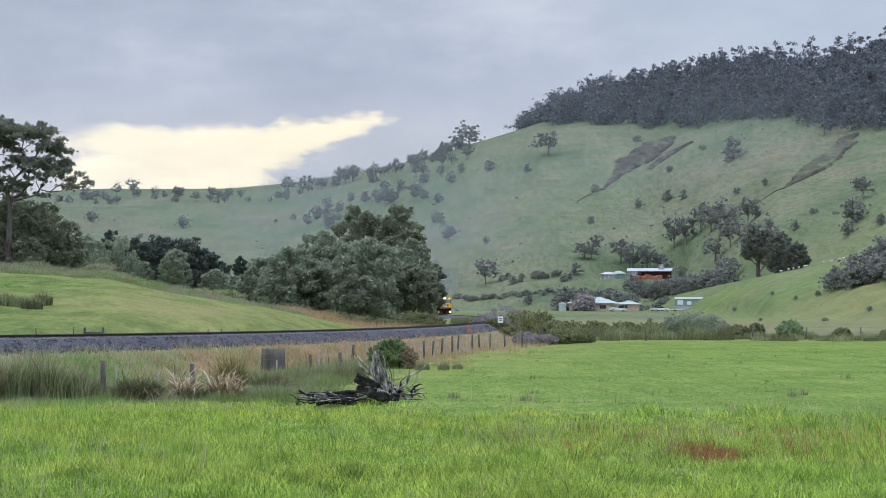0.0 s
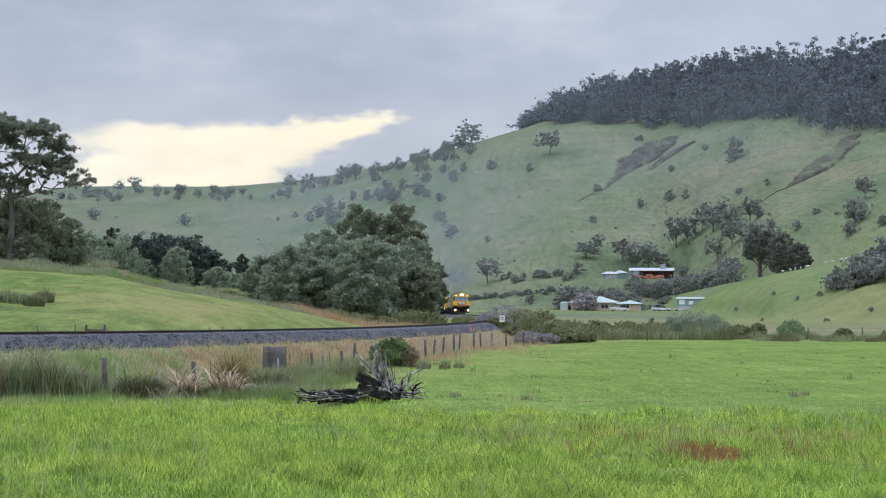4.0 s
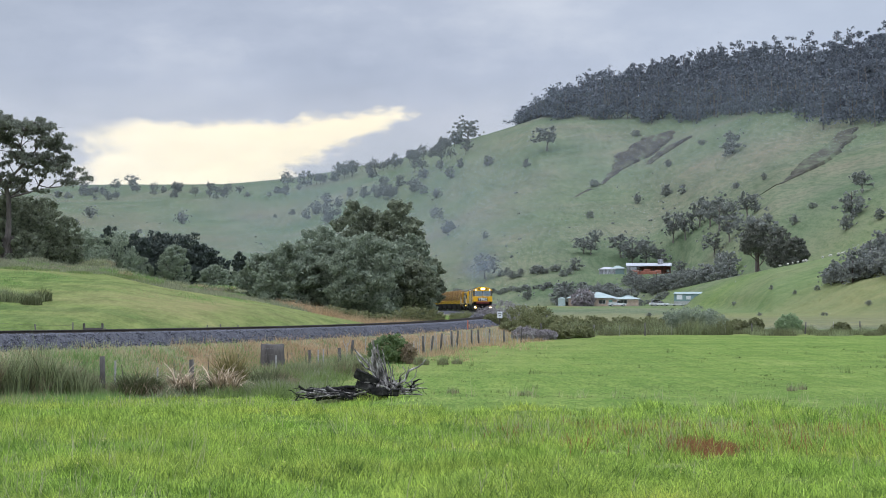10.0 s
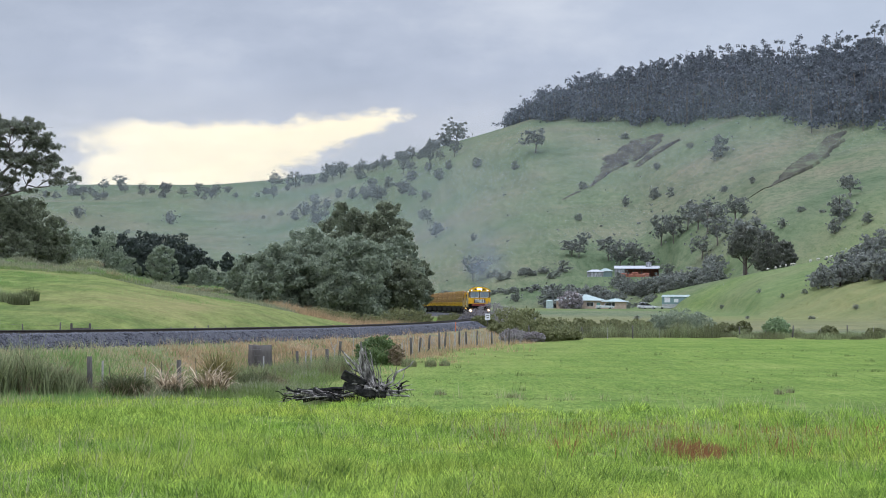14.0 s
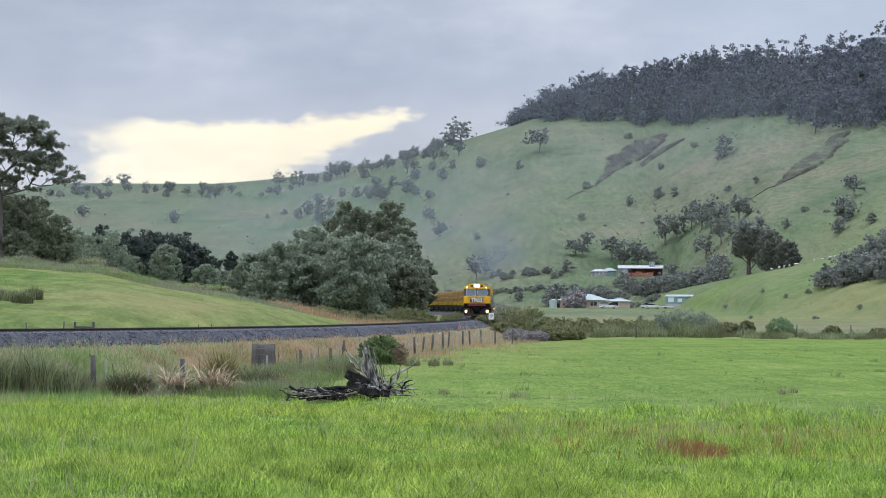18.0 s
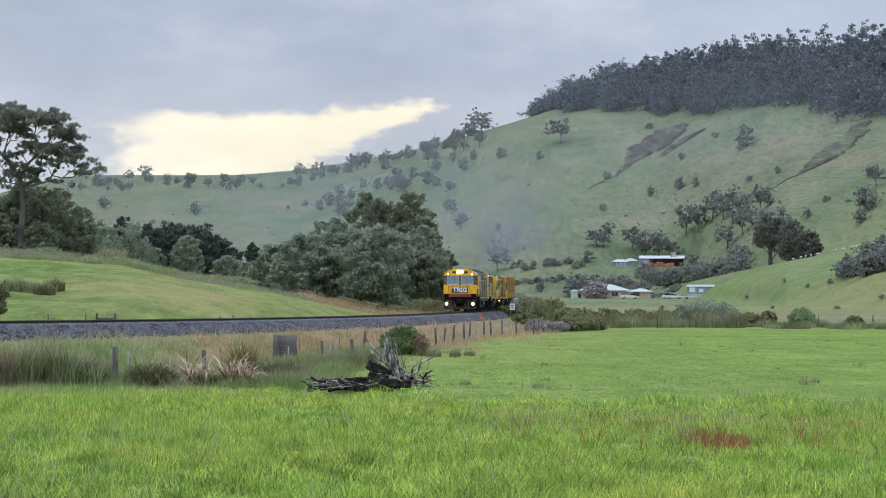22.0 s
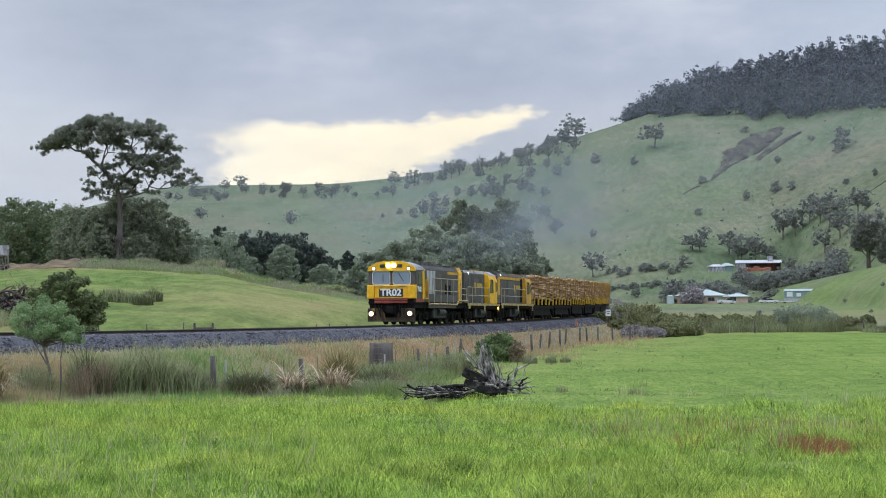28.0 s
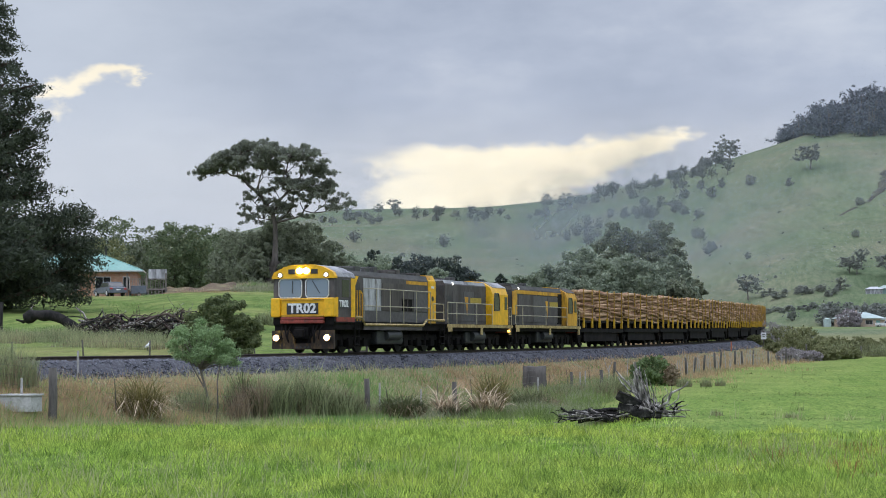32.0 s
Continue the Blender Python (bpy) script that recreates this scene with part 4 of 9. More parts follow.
# ---- the train ----
M_YELLOW = surface("weathered_yellow_paint", ((0.4, (0.54, 0.26, 0.018)), (0.6, (0.72, 0.39, 0.028))), 1.4, 9, 0.55, bump=0.05, dirt=(0.13, 0.08, 0.04), dirt_at=(0.52, 0.70), stretch=(1, 1, 0.35))
M_YELLOW_CLEAN = surface("yellow_paint", ((0.3, (0.80, 0.42, 0.010)), (0.7, (0.90, 0.50, 0.016))), 1.0, 3, 0.4, bump=0.02, dirt=(0.35, 0.20, 0.03), dirt_at=(0.66, 1.0))
M_GREY = surface("weathered_grey_paint", ((0.34, (0.048, 0.042, 0.040)), (0.66, (0.125, 0.114, 0.110))), 0.9, 8, 0.8, bump=0.05, dirt=(0.045, 0.033, 0.027), dirt_at=(0.52, 0.74), stretch=(0.7, 1, 0.4))
M_GREY_FLAT = surface("dull_grey_panel", ((0.3, (0.078, 0.073, 0.072)), (0.7, (0.130, 0.123, 0.121))), 0.7, 6, 0.8, bump=0.03, dirt=(0.06, 0.05, 0.045), dirt_at=(0.6, 0.85))
M_GREY_PALE = surface("faded_grey_panel", ((0.4, (0.24, 0.24, 0.25)), (0.6, (0.52, 0.53, 0.55))), 1.8, 9, 0.7, bump=0.05, dirt=(0.09, 0.08, 0.072), dirt_at=(0.52, 0.66), stretch=(1, 1, 0.2))
M_SOOT = surface("sooty_brown_panels", ((0.3, (0.030, 0.026, 0.024)), (0.7, (0.11, 0.095, 0.085))), 1.4, 9, 0.7, bump=0.1, dirt=(0.22, 0.19, 0.16), dirt_at=(0.66, 0.8), stretch=(1, 1, 0.2))
M_ROOF = surface("sooty_roof_steel", ((0.3, (0.24, 0.24, 0.25)), (0.7, (0.46, 0.46, 0.475))), 0.8, 6, 0.5, metal=0.2, bump=0.05, dirt=(0.05, 0.05, 0.05))
M_ROOF_DARK = surface("oily_roof", ((0.3, (0.03, 0.03, 0.03)), (0.7, (0.10, 0.095, 0.09))), 1.0, 6, 0.6, bump=0.1)
M_RED = surface("dull_red_paint", ((0.3, (0.20, 0.03, 0.02)), (0.7, (0.33, 0.06, 0.04))), 1.5, 9, 0.6, bump=0.05, dirt=(0.06, 0.035, 0.03))
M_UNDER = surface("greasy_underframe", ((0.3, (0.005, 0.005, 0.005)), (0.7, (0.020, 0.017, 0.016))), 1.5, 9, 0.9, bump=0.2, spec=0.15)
M_TANK = surface("dusty_tank_steel", ((0.3, (0.014, 0.016, 0.016)), (0.7, (0.045, 0.048, 0.047))), 1.5, 9, 0.6, bump=0.1)
M_PILOT = surface("rusty_pilot_plate", ((0.44, (0.035, 0.024, 0.017)), (0.56, (0.10, 0.06, 0.025)), (0.68, (0.40, 0.23, 0.035))), 2.2, 14, 0.8, bump=0.2, dirt=(0.028, 0.020, 0.016), dirt_at=(0.50, 0.62), stretch=(1, 1, 0.5))
M_WHEEL = surface("wheel_steel", ((0.3, (0.012, 0.010, 0.009)), (0.7, (0.035, 0.030, 0.027))), 3, 12, 0.75, metal=0.1, bump=0.05)
M_RAILING = surface("pale_handrail", ((0.3, (0.30, 0.27, 0.18)), (0.7, (0.50, 0.46, 0.34))), 3, 12, 0.6, bump=0.05)
M_SILL = surface("dirty_cream_sill", ((0.4, (0.30, 0.215, 0.075)), (0.6, (0.52, 0.40, 0.17))), 3, 12, 0.7, bump=0.05, dirt=(0.08, 0.06, 0.04), dirt_at=(0.52, 0.66))
M_TRIM = surface("pale_window_frame", ((0.3, (0.55, 0.55, 0.55)), (0.7, (0.70, 0.70, 0.69))), 3, 12, 0.5, bump=0.03)
M_WHITE = surface("white_enamel", ((0.3, (0.70, 0.71, 0.72)), (0.7, (0.82, 0.82, 0.82))), 2, 12, 0.5, bump=0.03)
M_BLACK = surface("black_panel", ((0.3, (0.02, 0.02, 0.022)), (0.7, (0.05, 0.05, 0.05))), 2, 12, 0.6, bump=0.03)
M_DULLSIGN = surface("faded_gold_sign", ((0.3, (0.30, 0.22, 0.03)), (0.7, (0.5, 0.36, 0.05))), 4, 12, 0.6, bump=0.03)
M_STEEL_YELLOW = surface("yellow_stanchion_paint", ((0.3, (0.55, 0.31, 0.012)), (0.7, (0.70, 0.42, 0.02))), 2, 12, 0.55, bump=0.05, dirt=(0.16, 0.10, 0.05))
M_RUSTY_STEEL = surface("rusty_yellow_steel", ((0.3, (0.25, 0.14, 0.03)), (0.7, (0.46, 0.28, 0.04))), 2, 12, 0.7, bump=0.05)
M_LAMP = glow("headlamp_glow", (1.0, 0.88, 0.68), 20.0)
M_LAMP_DITCH = glow("ditch_lamp_glow", (1.0, 0.80, 0.52), 24.0)
# Emissive warm ring, added to draw the glare around each ditch lamp.
M_LAMP_HALO = glow("lamp_halo_glow", (1.0, 0.62, 0.26), 1.3)
M_LAMP_SOFT = glow("marker_glow", (1.0, 0.97, 0.9), 2.2)
M_LAMP_AMBER = glow("amber_glow", (1.0, 0.55, 0.08), 6.0)


def glass_dark(name, tint):
    m, n, l, b = nodes_of(name)
    b.inputs["Base Color"].default_value = (*tint, 1)
    b.inputs["Roughness"].default_value = 0.05
    b.inputs["Specular IOR Level"].default_value = 0.9
    co = n.new("ShaderNodeTexCoord").outputs["Object"]
    r = ramp_node(n, l, noise_node(n, l, 2.0, 4, 0.6, co), ((0.3, (0.06, 0.06, 0.06)), (0.7, (0.22, 0.22, 0.22))))
    l.new(r, b.inputs["Roughness"])
    return m


# The windscreen's pale blue base colour stands in for mirrored sky.
M_GLASS_SKY = glass_dark("sky_tinted_windscreen", (0.22, 0.275, 0.335))
M_GLASS_DARK = glass_dark("dark_window_glass", (0.02, 0.022, 0.025))


def lettering(text, size, material, parent, m, depth=0.006):
    cu = bpy.data.curves.new("lettering", "FONT")
    cu.body, cu.size, cu.extrude, cu.offset = text, size, depth, size * 0.035
    cu.align_x, cu.align_y = "CENTER", "CENTER"
    cu.materials.append(material)
    ob = new("lettering", cu)
    dg = bpy.context.evaluated_depsgraph_get()
    me = bpy.data.meshes.new_from_object(ob.evaluated_get(dg))
    bpy.data.objects.remove(ob)
    ob = new("lettering", me)
    ob.parent, ob.matrix_basis = parent, m
    return ob


def disc(x, y, z, r, thick=0.05, sides=16):
    return rod(bmesh.new(), (x - thick / 2, y, z), (x + thick / 2, y, z), r, sides=sides)


def wheelset(parent, x):
    for side in (-1, 1):
        w = part("wheel", rod(bmesh.new(), (x, side * 0.50, 0.46), (x, side * 0.63, 0.46), 0.46, sides=24), M_WHEEL, parent)
        part("hub", rod(bmesh.new(), (x, side * 0.60, 0.46), (x, side * 0.86, 0.46), 0.15, sides=10), M_UNDER, w)


def bogie(parent, x, axles=(-1.6, 0, 1.6), long=4.6):
    bm = bmesh.new()
    for s in (-1, 1):
        box(bm, x - long / 2, x + long / 2, s * 0.86 - 0.09, s * 0.86 + 0.09, 0.55, 0.82, bevel=0.03)
        for a in axles:
            box(bm, x + a - 0.24, x + a + 0.24, s * 0.90 - 0.12, s * 0.90 + 0.12, 0.26, 0.66, bevel=0.03)
        for a in (-0.8, 0.8):
            rod(bm, (x + a, s * 0.9, 0.3), (x + a, s * 0.9, 0.78), 0.11, sides=8)
    box(bm, x - 0.6, x + 0.6, -0.8, 0.8, 0.5, 0.95)
    b = part("bogie", bm, M_UNDER, parent)
    part("traction_gear", boxes((x - long / 2 + 0.1, x + long / 2 - 0.1, -0.48, 0.48, 0.16, 1.0), bevel=0.05), M_UNDER, b)
    for a in axles:
        wheelset(b, x + a)


def railing(parent, points, top, foot, r=0.022):
    """Posts and two rails along a run of (x, y)."""
    rails = []
    for name, z in (("handrail", top), ("mid_rail", (top + foot) / 2)):
        (a, b), (c, d) = points[0], points[-1]
        rails.append(part(name, rod(bmesh.new(), (a, b, z), (c, d, z), r), M_RAILING, parent))
    for x, y in points:
        part("stanchion", rod(bmesh.new(), (x, y, foot), (x, y, top), r), M_RAILING, rails[0])
    return rails[0]


def steps(parent, x, side):
    bm = bmesh.new()
    for z in (0.35, 0.7, 1.05):
        box(bm, x - 0.22, x + 0.22, side * 1.42 - 0.16, side * 1.42, z, z + 0.04)
    for dx in (-0.23, 0.23):
        box(bm, x + dx - 0.02, x + dx + 0.02, side * 1.42 - 0.05, side * 1.42, 0.3, 1.35)
    part("steps", bm, M_UNDER, parent)


def coupler(parent, x, way):
    bm = bmesh.new()
    box(bm, x, x + way * 0.5, -0.11, 0.11, 0.72, 0.98, bevel=0.03)
    box(bm, x + way * 0.36, x + way * 0.6, -0.2, 0.2, 0.68, 1.02, bevel=0.05)
    part("coupler", bm, M_UNDER, parent)
    part("brake_hose", tube_mesh([(x, 0.35, 1.0), (x + way * 0.25, 0.4, 0.7), (x + way * 0.3, 0.3, 0.42)], 0.03), M_UNDER, parent)


def tube_mesh(points, r):
    v, f = tube(points, [r] * len(points))
    return mesh_of("hose", v, f, None, flat=False)


def hood(parent, x0, x1, half, z0, ztop, material, roof, chamfer=0.28):
    part("hood", prism([(-half, z0), (half, z0), (half, ztop - chamfer), (half - chamfer * 0.45, ztop - 0.06), (-half + chamfer * 0.45, ztop - 0.06), (-half, ztop - chamfer)], x0, x1, "x"), material, parent)
    part("hood_roof", prism([(-half + 0.02, ztop - chamfer + 0.03), (-half + chamfer * 0.4, ztop - 0.055), (0, ztop), (half - chamfer * 0.4, ztop - 0.055), (half - 0.02, ztop - chamfer + 0.03), (half - chamfer * 0.5, ztop - 0.1), (-half + chamfer * 0.5, ztop - 0.1)], x0 - 0.01, x1 + 0.01, "x"), roof, parent)


def underframe(ob, half_len, sill=1.28):
    bm = bmesh.new()
    box(bm, -half_len, half_len, -1.30, 1.30, sill - 0.3, sill, bevel=0.02)
    box(bm, -half_len + 0.8, half_len - 0.8, -0.7, 0.7, 0.7, sill - 0.3)
    part("underframe", bm, M_UNDER, ob)
    part("walkway", boxes((-half_len, half_len, -1.40, 1.40, sill, sill + 0.05)), M_UNDER, ob)


def lead_locomotive():
    ob = thing("diesel_locomotive", (0, 0, 0), "yellow and grey diesel locomotive with flat cab leading the train", "locomotive", "locomotives")
    H = 6.25
    underframe(ob, H - 0.15, 1.30)
    bogie(ob, 3.75)
    bogie(ob, -3.85)
    for s in (-1, 1):
        # kinked yellow sill
        bm = bmesh.new()
        for a, za, b2, zb in ((4.2, 1.55, 3.6, 1.55), (3.6, 1.55, 3.2, 1.24), (3.2, 1.24, -3.3, 1.24), (-3.3, 1.24, -3.7, 1.5), (-3.7, 1.5, -5.9, 1.5)):
            rod(bm, (a, s * 1.42, za), (b2, s * 1.42, zb), 0.06, sides=4)
        part("sill_stripe", bm, M_SILL, ob, "pale yellow sill edge")
        part("skirt", boxes((-3.3, 3.2, s * 1.36 - 0.02, s * 1.36 + 0.02, 1.0, 1.3)), M_GREY, ob)
    # cab
    roofline = [(-1.38, 3.26), (-1.28, 3.45), (-0.85, 3.68), (-0.45, 3.78), (0.45, 3.78), (0.85, 3.68), (1.28, 3.45), (1.38, 3.26)]
    cab = part("cab", prism([(-1.38, 1.3), (1.38, 1.3)] + roofline[::-1], 4.15, 6.0, "x"), M_GREY, ob)
    part("cab_roof", prism([(a * 1.01, z + 0.03) for a, z in roofline] + [(a * 0.95, z - 0.03) for a, z in roofline[::-1]], 4.1, 5.95, "x"), M_ROOF, ob, "faded grey cab roof")
    part("cab_face", prism([(-1.36, 2.30), (1.36, 2.30), (1.36, 3.28), (-1.36, 3.28)], 6.0, 6.12, "x"), M_GREY, ob)
    brow = part("brow", prism([(-1.40, 3.22), (1.40, 3.22)] + [(a * 1.02, z + 0.04) for a, z in roofline[::-1]], 5.93, 6.2, "x"), M_YELLOW_CLEAN, ob, "yellow arched brow with lamps")
    nose = part("nose_panel", boxes((6.0, 6.32, -1.40, -0.98, 1.56, 2.38), (6.0, 6.32, 0.98, 1.40, 1.56, 2.38), (6.0, 6.25, -0.98, 0.98, 1.56, 2.36), bevel=0.05), M_YELLOW_CLEAN, ob, "bright yellow nose panel")
    part("nose_ledge", boxes((6.05, 6.3, -0.94, 0.94, 2.28, 2.33), (6.05, 6.3, -0.94, 0.94, 1.58, 1.64)), M_YELLOW, nose)
    plate = part("number_panel", boxes((6.245, 6.275, -0.70, 0.70, 1.67, 2.15)), M_BLACK, ob, "black panel with white letters")
    lettering("TR02", 0.56, M_WHITE, plate, Matrix.Translation((6.285, 0, 1.91)) @ pose(0, 0, 0, 90, 0, 90))
    for s in (-1, 1):
        y = s * 0.60
        fr = part("windscreen", boxes((6.10, 6.135, y - 0.47, y + 0.47, 2.43, 3.17), bevel=0.012), M_GLASS_SKY, ob, "windscreen with the sky's reflection in its grey-blue colour")
        bm = bmesh.new()
        o = [(y - 0.51, 2.50), (y - 0.43, 2.39), (y + 0.43, 2.39), (y + 0.51, 2.50), (y + 0.51, 3.09), (y + 0.43, 3.2), (y - 0.43, 3.2), (y - 0.51, 3.09)]
        for k in range(8):
            a, b2 = o[k], o[(k + 1) % 8]
            rod(bm, (6.14, *a), (6.14, *b2), 0.026, sides=6)
        part("windscreen_frame", bm, M_TRIM, fr)
        part("wiper", rods([((6.16, y + 0.1, 2.62), (6.16, y - 0.16 * s - 0.05, 3.12)), ((6.16, y + 0.1, 2.62), (6.16, y + 0.14, 2.58))], 0.014), M_BLACK, fr)
        part("marker_light", disc(6.20, s * 1.02, 3.37, 0.085), M_LAMP_SOFT, brow, "round white marker light")
        part("marker_rim", disc(6.19, s * 1.02, 3.37, 0.125, 0.03), M_BLACK, brow)
        part("number_box", boxes((6.19, 6.225, s * 0.50 - 0.15, s * 0.50 + 0.15, 3.42, 3.62), bevel=0.01), M_BLACK, brow)
        part("headlight", disc(6.22, s * 0.15, 3.55, 0.125), M_LAMP, brow, "lit headlight")
        part("ditch_light", disc(6.40, s * 1.13, 0.66, 0.10), M_LAMP_DITCH, ob, "lit ditch light")
        # glare drawn as a glowing disc behind the lamp
        part("lamp_halo", disc(6.37, s * 1.13, 0.66, 0.145, 0.05), M_LAMP_HALO, ob, "glowing ring for the warm glare round the ditch light")
        part("light_housing", disc(6.32, s * 1.13, 0.66, 0.17, 0.12), M_BLACK, ob)
        part("pilot_plate", prism([(s * 1.38, 0.18), (s * 0.36, 0.18), (s * 0.36, 0.62), (s * 0.62, 0.98), (s * 1.38, 0.98)], 6.12, 6.24, "x"), M_PILOT, ob, "rusty yellow pilot plate")
        part("pocket", boxes((6.1, 6.2, s * 1.14 - 0.2, s * 1.14 + 0.2, 1.2, 1.55), bevel=0.03), M_UNDER, ob)
        part("side_window", boxes((4.75, 5.45, s * 1.385 - 0.012, s * 1.385 + 0.012, 2.42, 3.18), bevel=0.01), M_GLASS_DARK, cab)
        part("side_panel", boxes((4.15, 4.55, s * 1.39 - 0.012, s * 1.39 + 0.012, 1.55, 3.25)), M_YELLOW_CLEAN, cab)
        sp = part("side_number_panel", boxes((4.75, 5.85, s * 1.39 - 0.01, s * 1.39 + 0.01, 1.92, 2.32)), M_BLACK, cab)
        lettering("TR02", 0.40, M_WHITE, sp, Matrix.Translation((5.3, s * 1.405, 2.12)) @ pose(0, 0, 0, 90, 0, 0 if s < 0 else 180))
        part("side_wing", boxes((5.86, 6.05, s * 1.39 - 0.015, s * 1.39 + 0.015, 1.56, 2.4)), M_YELLOW_CLEAN, cab)
        part("side_skirt", boxes((4.2, 6.0, s * 1.385 - 0.012, s * 1.385 + 0.012, 1.33, 1.54)), M_RED, cab)
        part("diagonal_stripe", prism([(4.15, 2.5), (3.9, 2.8), (3.45, 3.38), (4.15, 3.38)], s * 1.2, s * 1.24, "y"), M_YELLOW_CLEAN, ob)
        steps(ob, 3.98, s)
        steps(ob, -5.7, s)
        part("grab_rail", rods([((3.98, s * 1.41, 1.4), (3.98, s * 1.41, 2.75)), ((3.72, s * 1.41, 1.4), (3.72, s * 1.41, 2.75)), ((3.46, s * 1.41, 1.4), (3.46, s * 1.41, 2.6)), ((3.46, s * 1.41, 2.6), (3.72, s * 1.41, 2.75))], 0.032), M_YELLOW, ob, "yellow grab rails by the cab door")
        # the gap behind the cab: its shade is a flat black panel
        part("cab_recess_shade", boxes((3.2, 4.12, s * 1.19 - 0.01, s * 1.19 + 0.015, 1.4, 3.1)), M_BLACK, ob, "flat black panel for the shaded recess behind the cab")
        part("upper_stain", boxes((-4.3, 0.8, s * 1.175 - 0.01, s * 1.175 + 0.018, 2.88, 3.16)), M_SOOT, ob, "sooty brown upper panels")
        railing(ob, [(3.25, s * 1.39), (1.9, s * 1.39), (0.4, s * 1.39), (-1.1, s * 1.39), (-2.6, s * 1.39), (-4.3, s * 1.39)], 2.86, 1.3)
        railing(ob, [(-4.6, s * 1.39), (-5.95, s * 1.39)], 2.3, 1.5)
        part("faded_panel", boxes((0.95, 2.85, s * 1.185 - 0.01, s * 1.185 + 0.014, 1.88, 3.32)), M_GREY_PALE, ob, "faded pale grey engine-room panel")
        part("lower_panel", boxes((-4.4, 3.1, s * 1.2 - 0.01, s * 1.2 + 0.02, 1.38, 1.86), bevel=0.008), M_GREY_FLAT, ob)
        for x in (0.4, -0.7):
            part("engine_door", boxes((x - 0.5, x + 0.5, s * 1.185 - 0.01, s * 1.185 + 0.02, 1.9, 2.82), bevel=0.01), M_SOOT, ob, "sooty brown engine-room door")
        # no hole is cut: a near-black panel gives the opening's shade
        part("opening_shade", boxes((-2.55, -1.4, s * 1.19 - 0.01, s * 1.19 + 0.02, 1.9, 2.46)), M_UNDER, ob, "flat near-black panel for the shaded engine-room opening")
        part("opening_frame", rods([((-2.6, s * 1.22, 2.5), (-1.35, s * 1.22, 2.5)), ((-1.97, s * 1.22, 1.9), (-1.97, s * 1.22, 2.5))], 0.03), M_GREY, ob)
        part("rear_panel", boxes((-4.4, -2.7, s * 1.19 - 0.01, s * 1.19 + 0.025, 1.9, 2.84), bevel=0.01), M_GREY_FLAT, ob)
        part("top_stripe", boxes((-4.4, -1.9, s * 1.17 - 0.01, s * 1.17 + 0.02, 3.18, 3.34)), M_YELLOW, ob)
        part("end_door", boxes((-5.35, -4.55, s * 1.21 - 0.01, s * 1.21 + 0.02, 1.5, 3.40)), M_YELLOW_CLEAN, ob, "yellow rear hood end")
        part("porthole", rod(bmesh.new(), (-4.95, s * 1.23, 2.55), (-4.95, s * 1.25, 2.55), 0.12, sides=12), M_BLACK, ob)
        part("tail_sign", boxes((-5.1, -4.75, s * 1.24 - 0.005, s * 1.24 + 0.006, 3.05, 3.16)), M_WHITE, ob)
    toe = part("pilot_toe", prism([(-0.42, 0.16), (0.42, 0.16), (0.34, 0.42), (-0.34, 0.42)], 6.16, 6.26, "x"), M_PILOT, ob, "worn yellow pilot toe")
    for y in (-0.26, -0.09, 0.09, 0.26):
        part("toe_hole", disc(6.262, y, 0.25, 0.045, 0.01, 10), M_BLACK, toe)
    for y, y2, z2, r0 in ((-0.75, -0.62, 0.50, 0.035), (-0.52, -0.60, 0.46, 0.03), (0.48, 0.58, 0.44, 0.035), (0.66, 0.60, 0.52, 0.03), (0.86, 0.80, 0.60, 0.025), (-0.92, -0.86, 0.62, 0.025)):
        part("air_hose", tube_mesh([(6.2, y, 1.22), (6.42, (y + y2) / 2, 0.95), (6.44, y2, 0.68), (6.36, y2 * 0.96, z2)], r0), M_UNDER, ob, "black hanging air hose")
    part("buffer_beam", boxes((6.0, 6.34, -0.96, 0.96, 1.28, 1.42), (6.0, 6.32, -0.96, 0.96, 1.44, 1.55), bevel=0.02), M_RED, ob, "dull red buffer beam")
    part("drawgear", boxes((5.95, 6.15, -1.3, 1.3, 0.75, 1.28), (6.1, 6.35, -0.3, 0.3, 0.62, 1.12), bevel=0.03), M_UNDER, ob)
    coupler(ob, 6.1, 1)
    coupler(ob, -6.1, -1)
    hood(ob, -4.5, 4.15, 1.18, 1.34, 3.68, M_GREY, M_ROOF_DARK)
    hood(ob, -5.4, -4.5, 1.2, 1.34, 3.74, M_YELLOW_CLEAN, M_YELLOW, 0.35)
    part("exhaust_stack", boxes((-0.2, 0.5, -0.25, 0.25, 3.6, 3.86), bevel=0.03), M_ROOF_DARK, ob)
    for x, w, h in ((3.6, 0.5, 0.16), (2.65, 0.3, 0.22), (1.65, 0.3, 0.2), (0.75, 0.22, 0.26), (-1.0, 0.45, 0.14), (-1.75, 0.25, 0.22), (-4.1, 0.3, 0.14)):
        part("roof_gear", boxes((x - w, x + w, -0.85, 0.85, 3.57, 3.64 + h), bevel=0.03), M_ROOF_DARK if x > 0 else M_SOOT, ob, "sooty roof equipment")
    for x in (-2.6, -3.6):
        part("roof_fan", rod(bmesh.new(), (x, 0, 3.62), (x, 0, 3.79), 0.46, sides=20), M_ROOF_DARK, ob)
    for x in (1.1, 2.2, 3.1):
        part("roof_hatch", boxes((x - 0.4, x + 0.4, -0.7, 0.7, 3.6, 3.75), bevel=0.03), M_ROOF, ob)
    part("fuel_tank", boxes((-1.5, 1.4, -1.2, 1.2, 0.35, 1.0), bevel=0.12), M_TANK, ob)
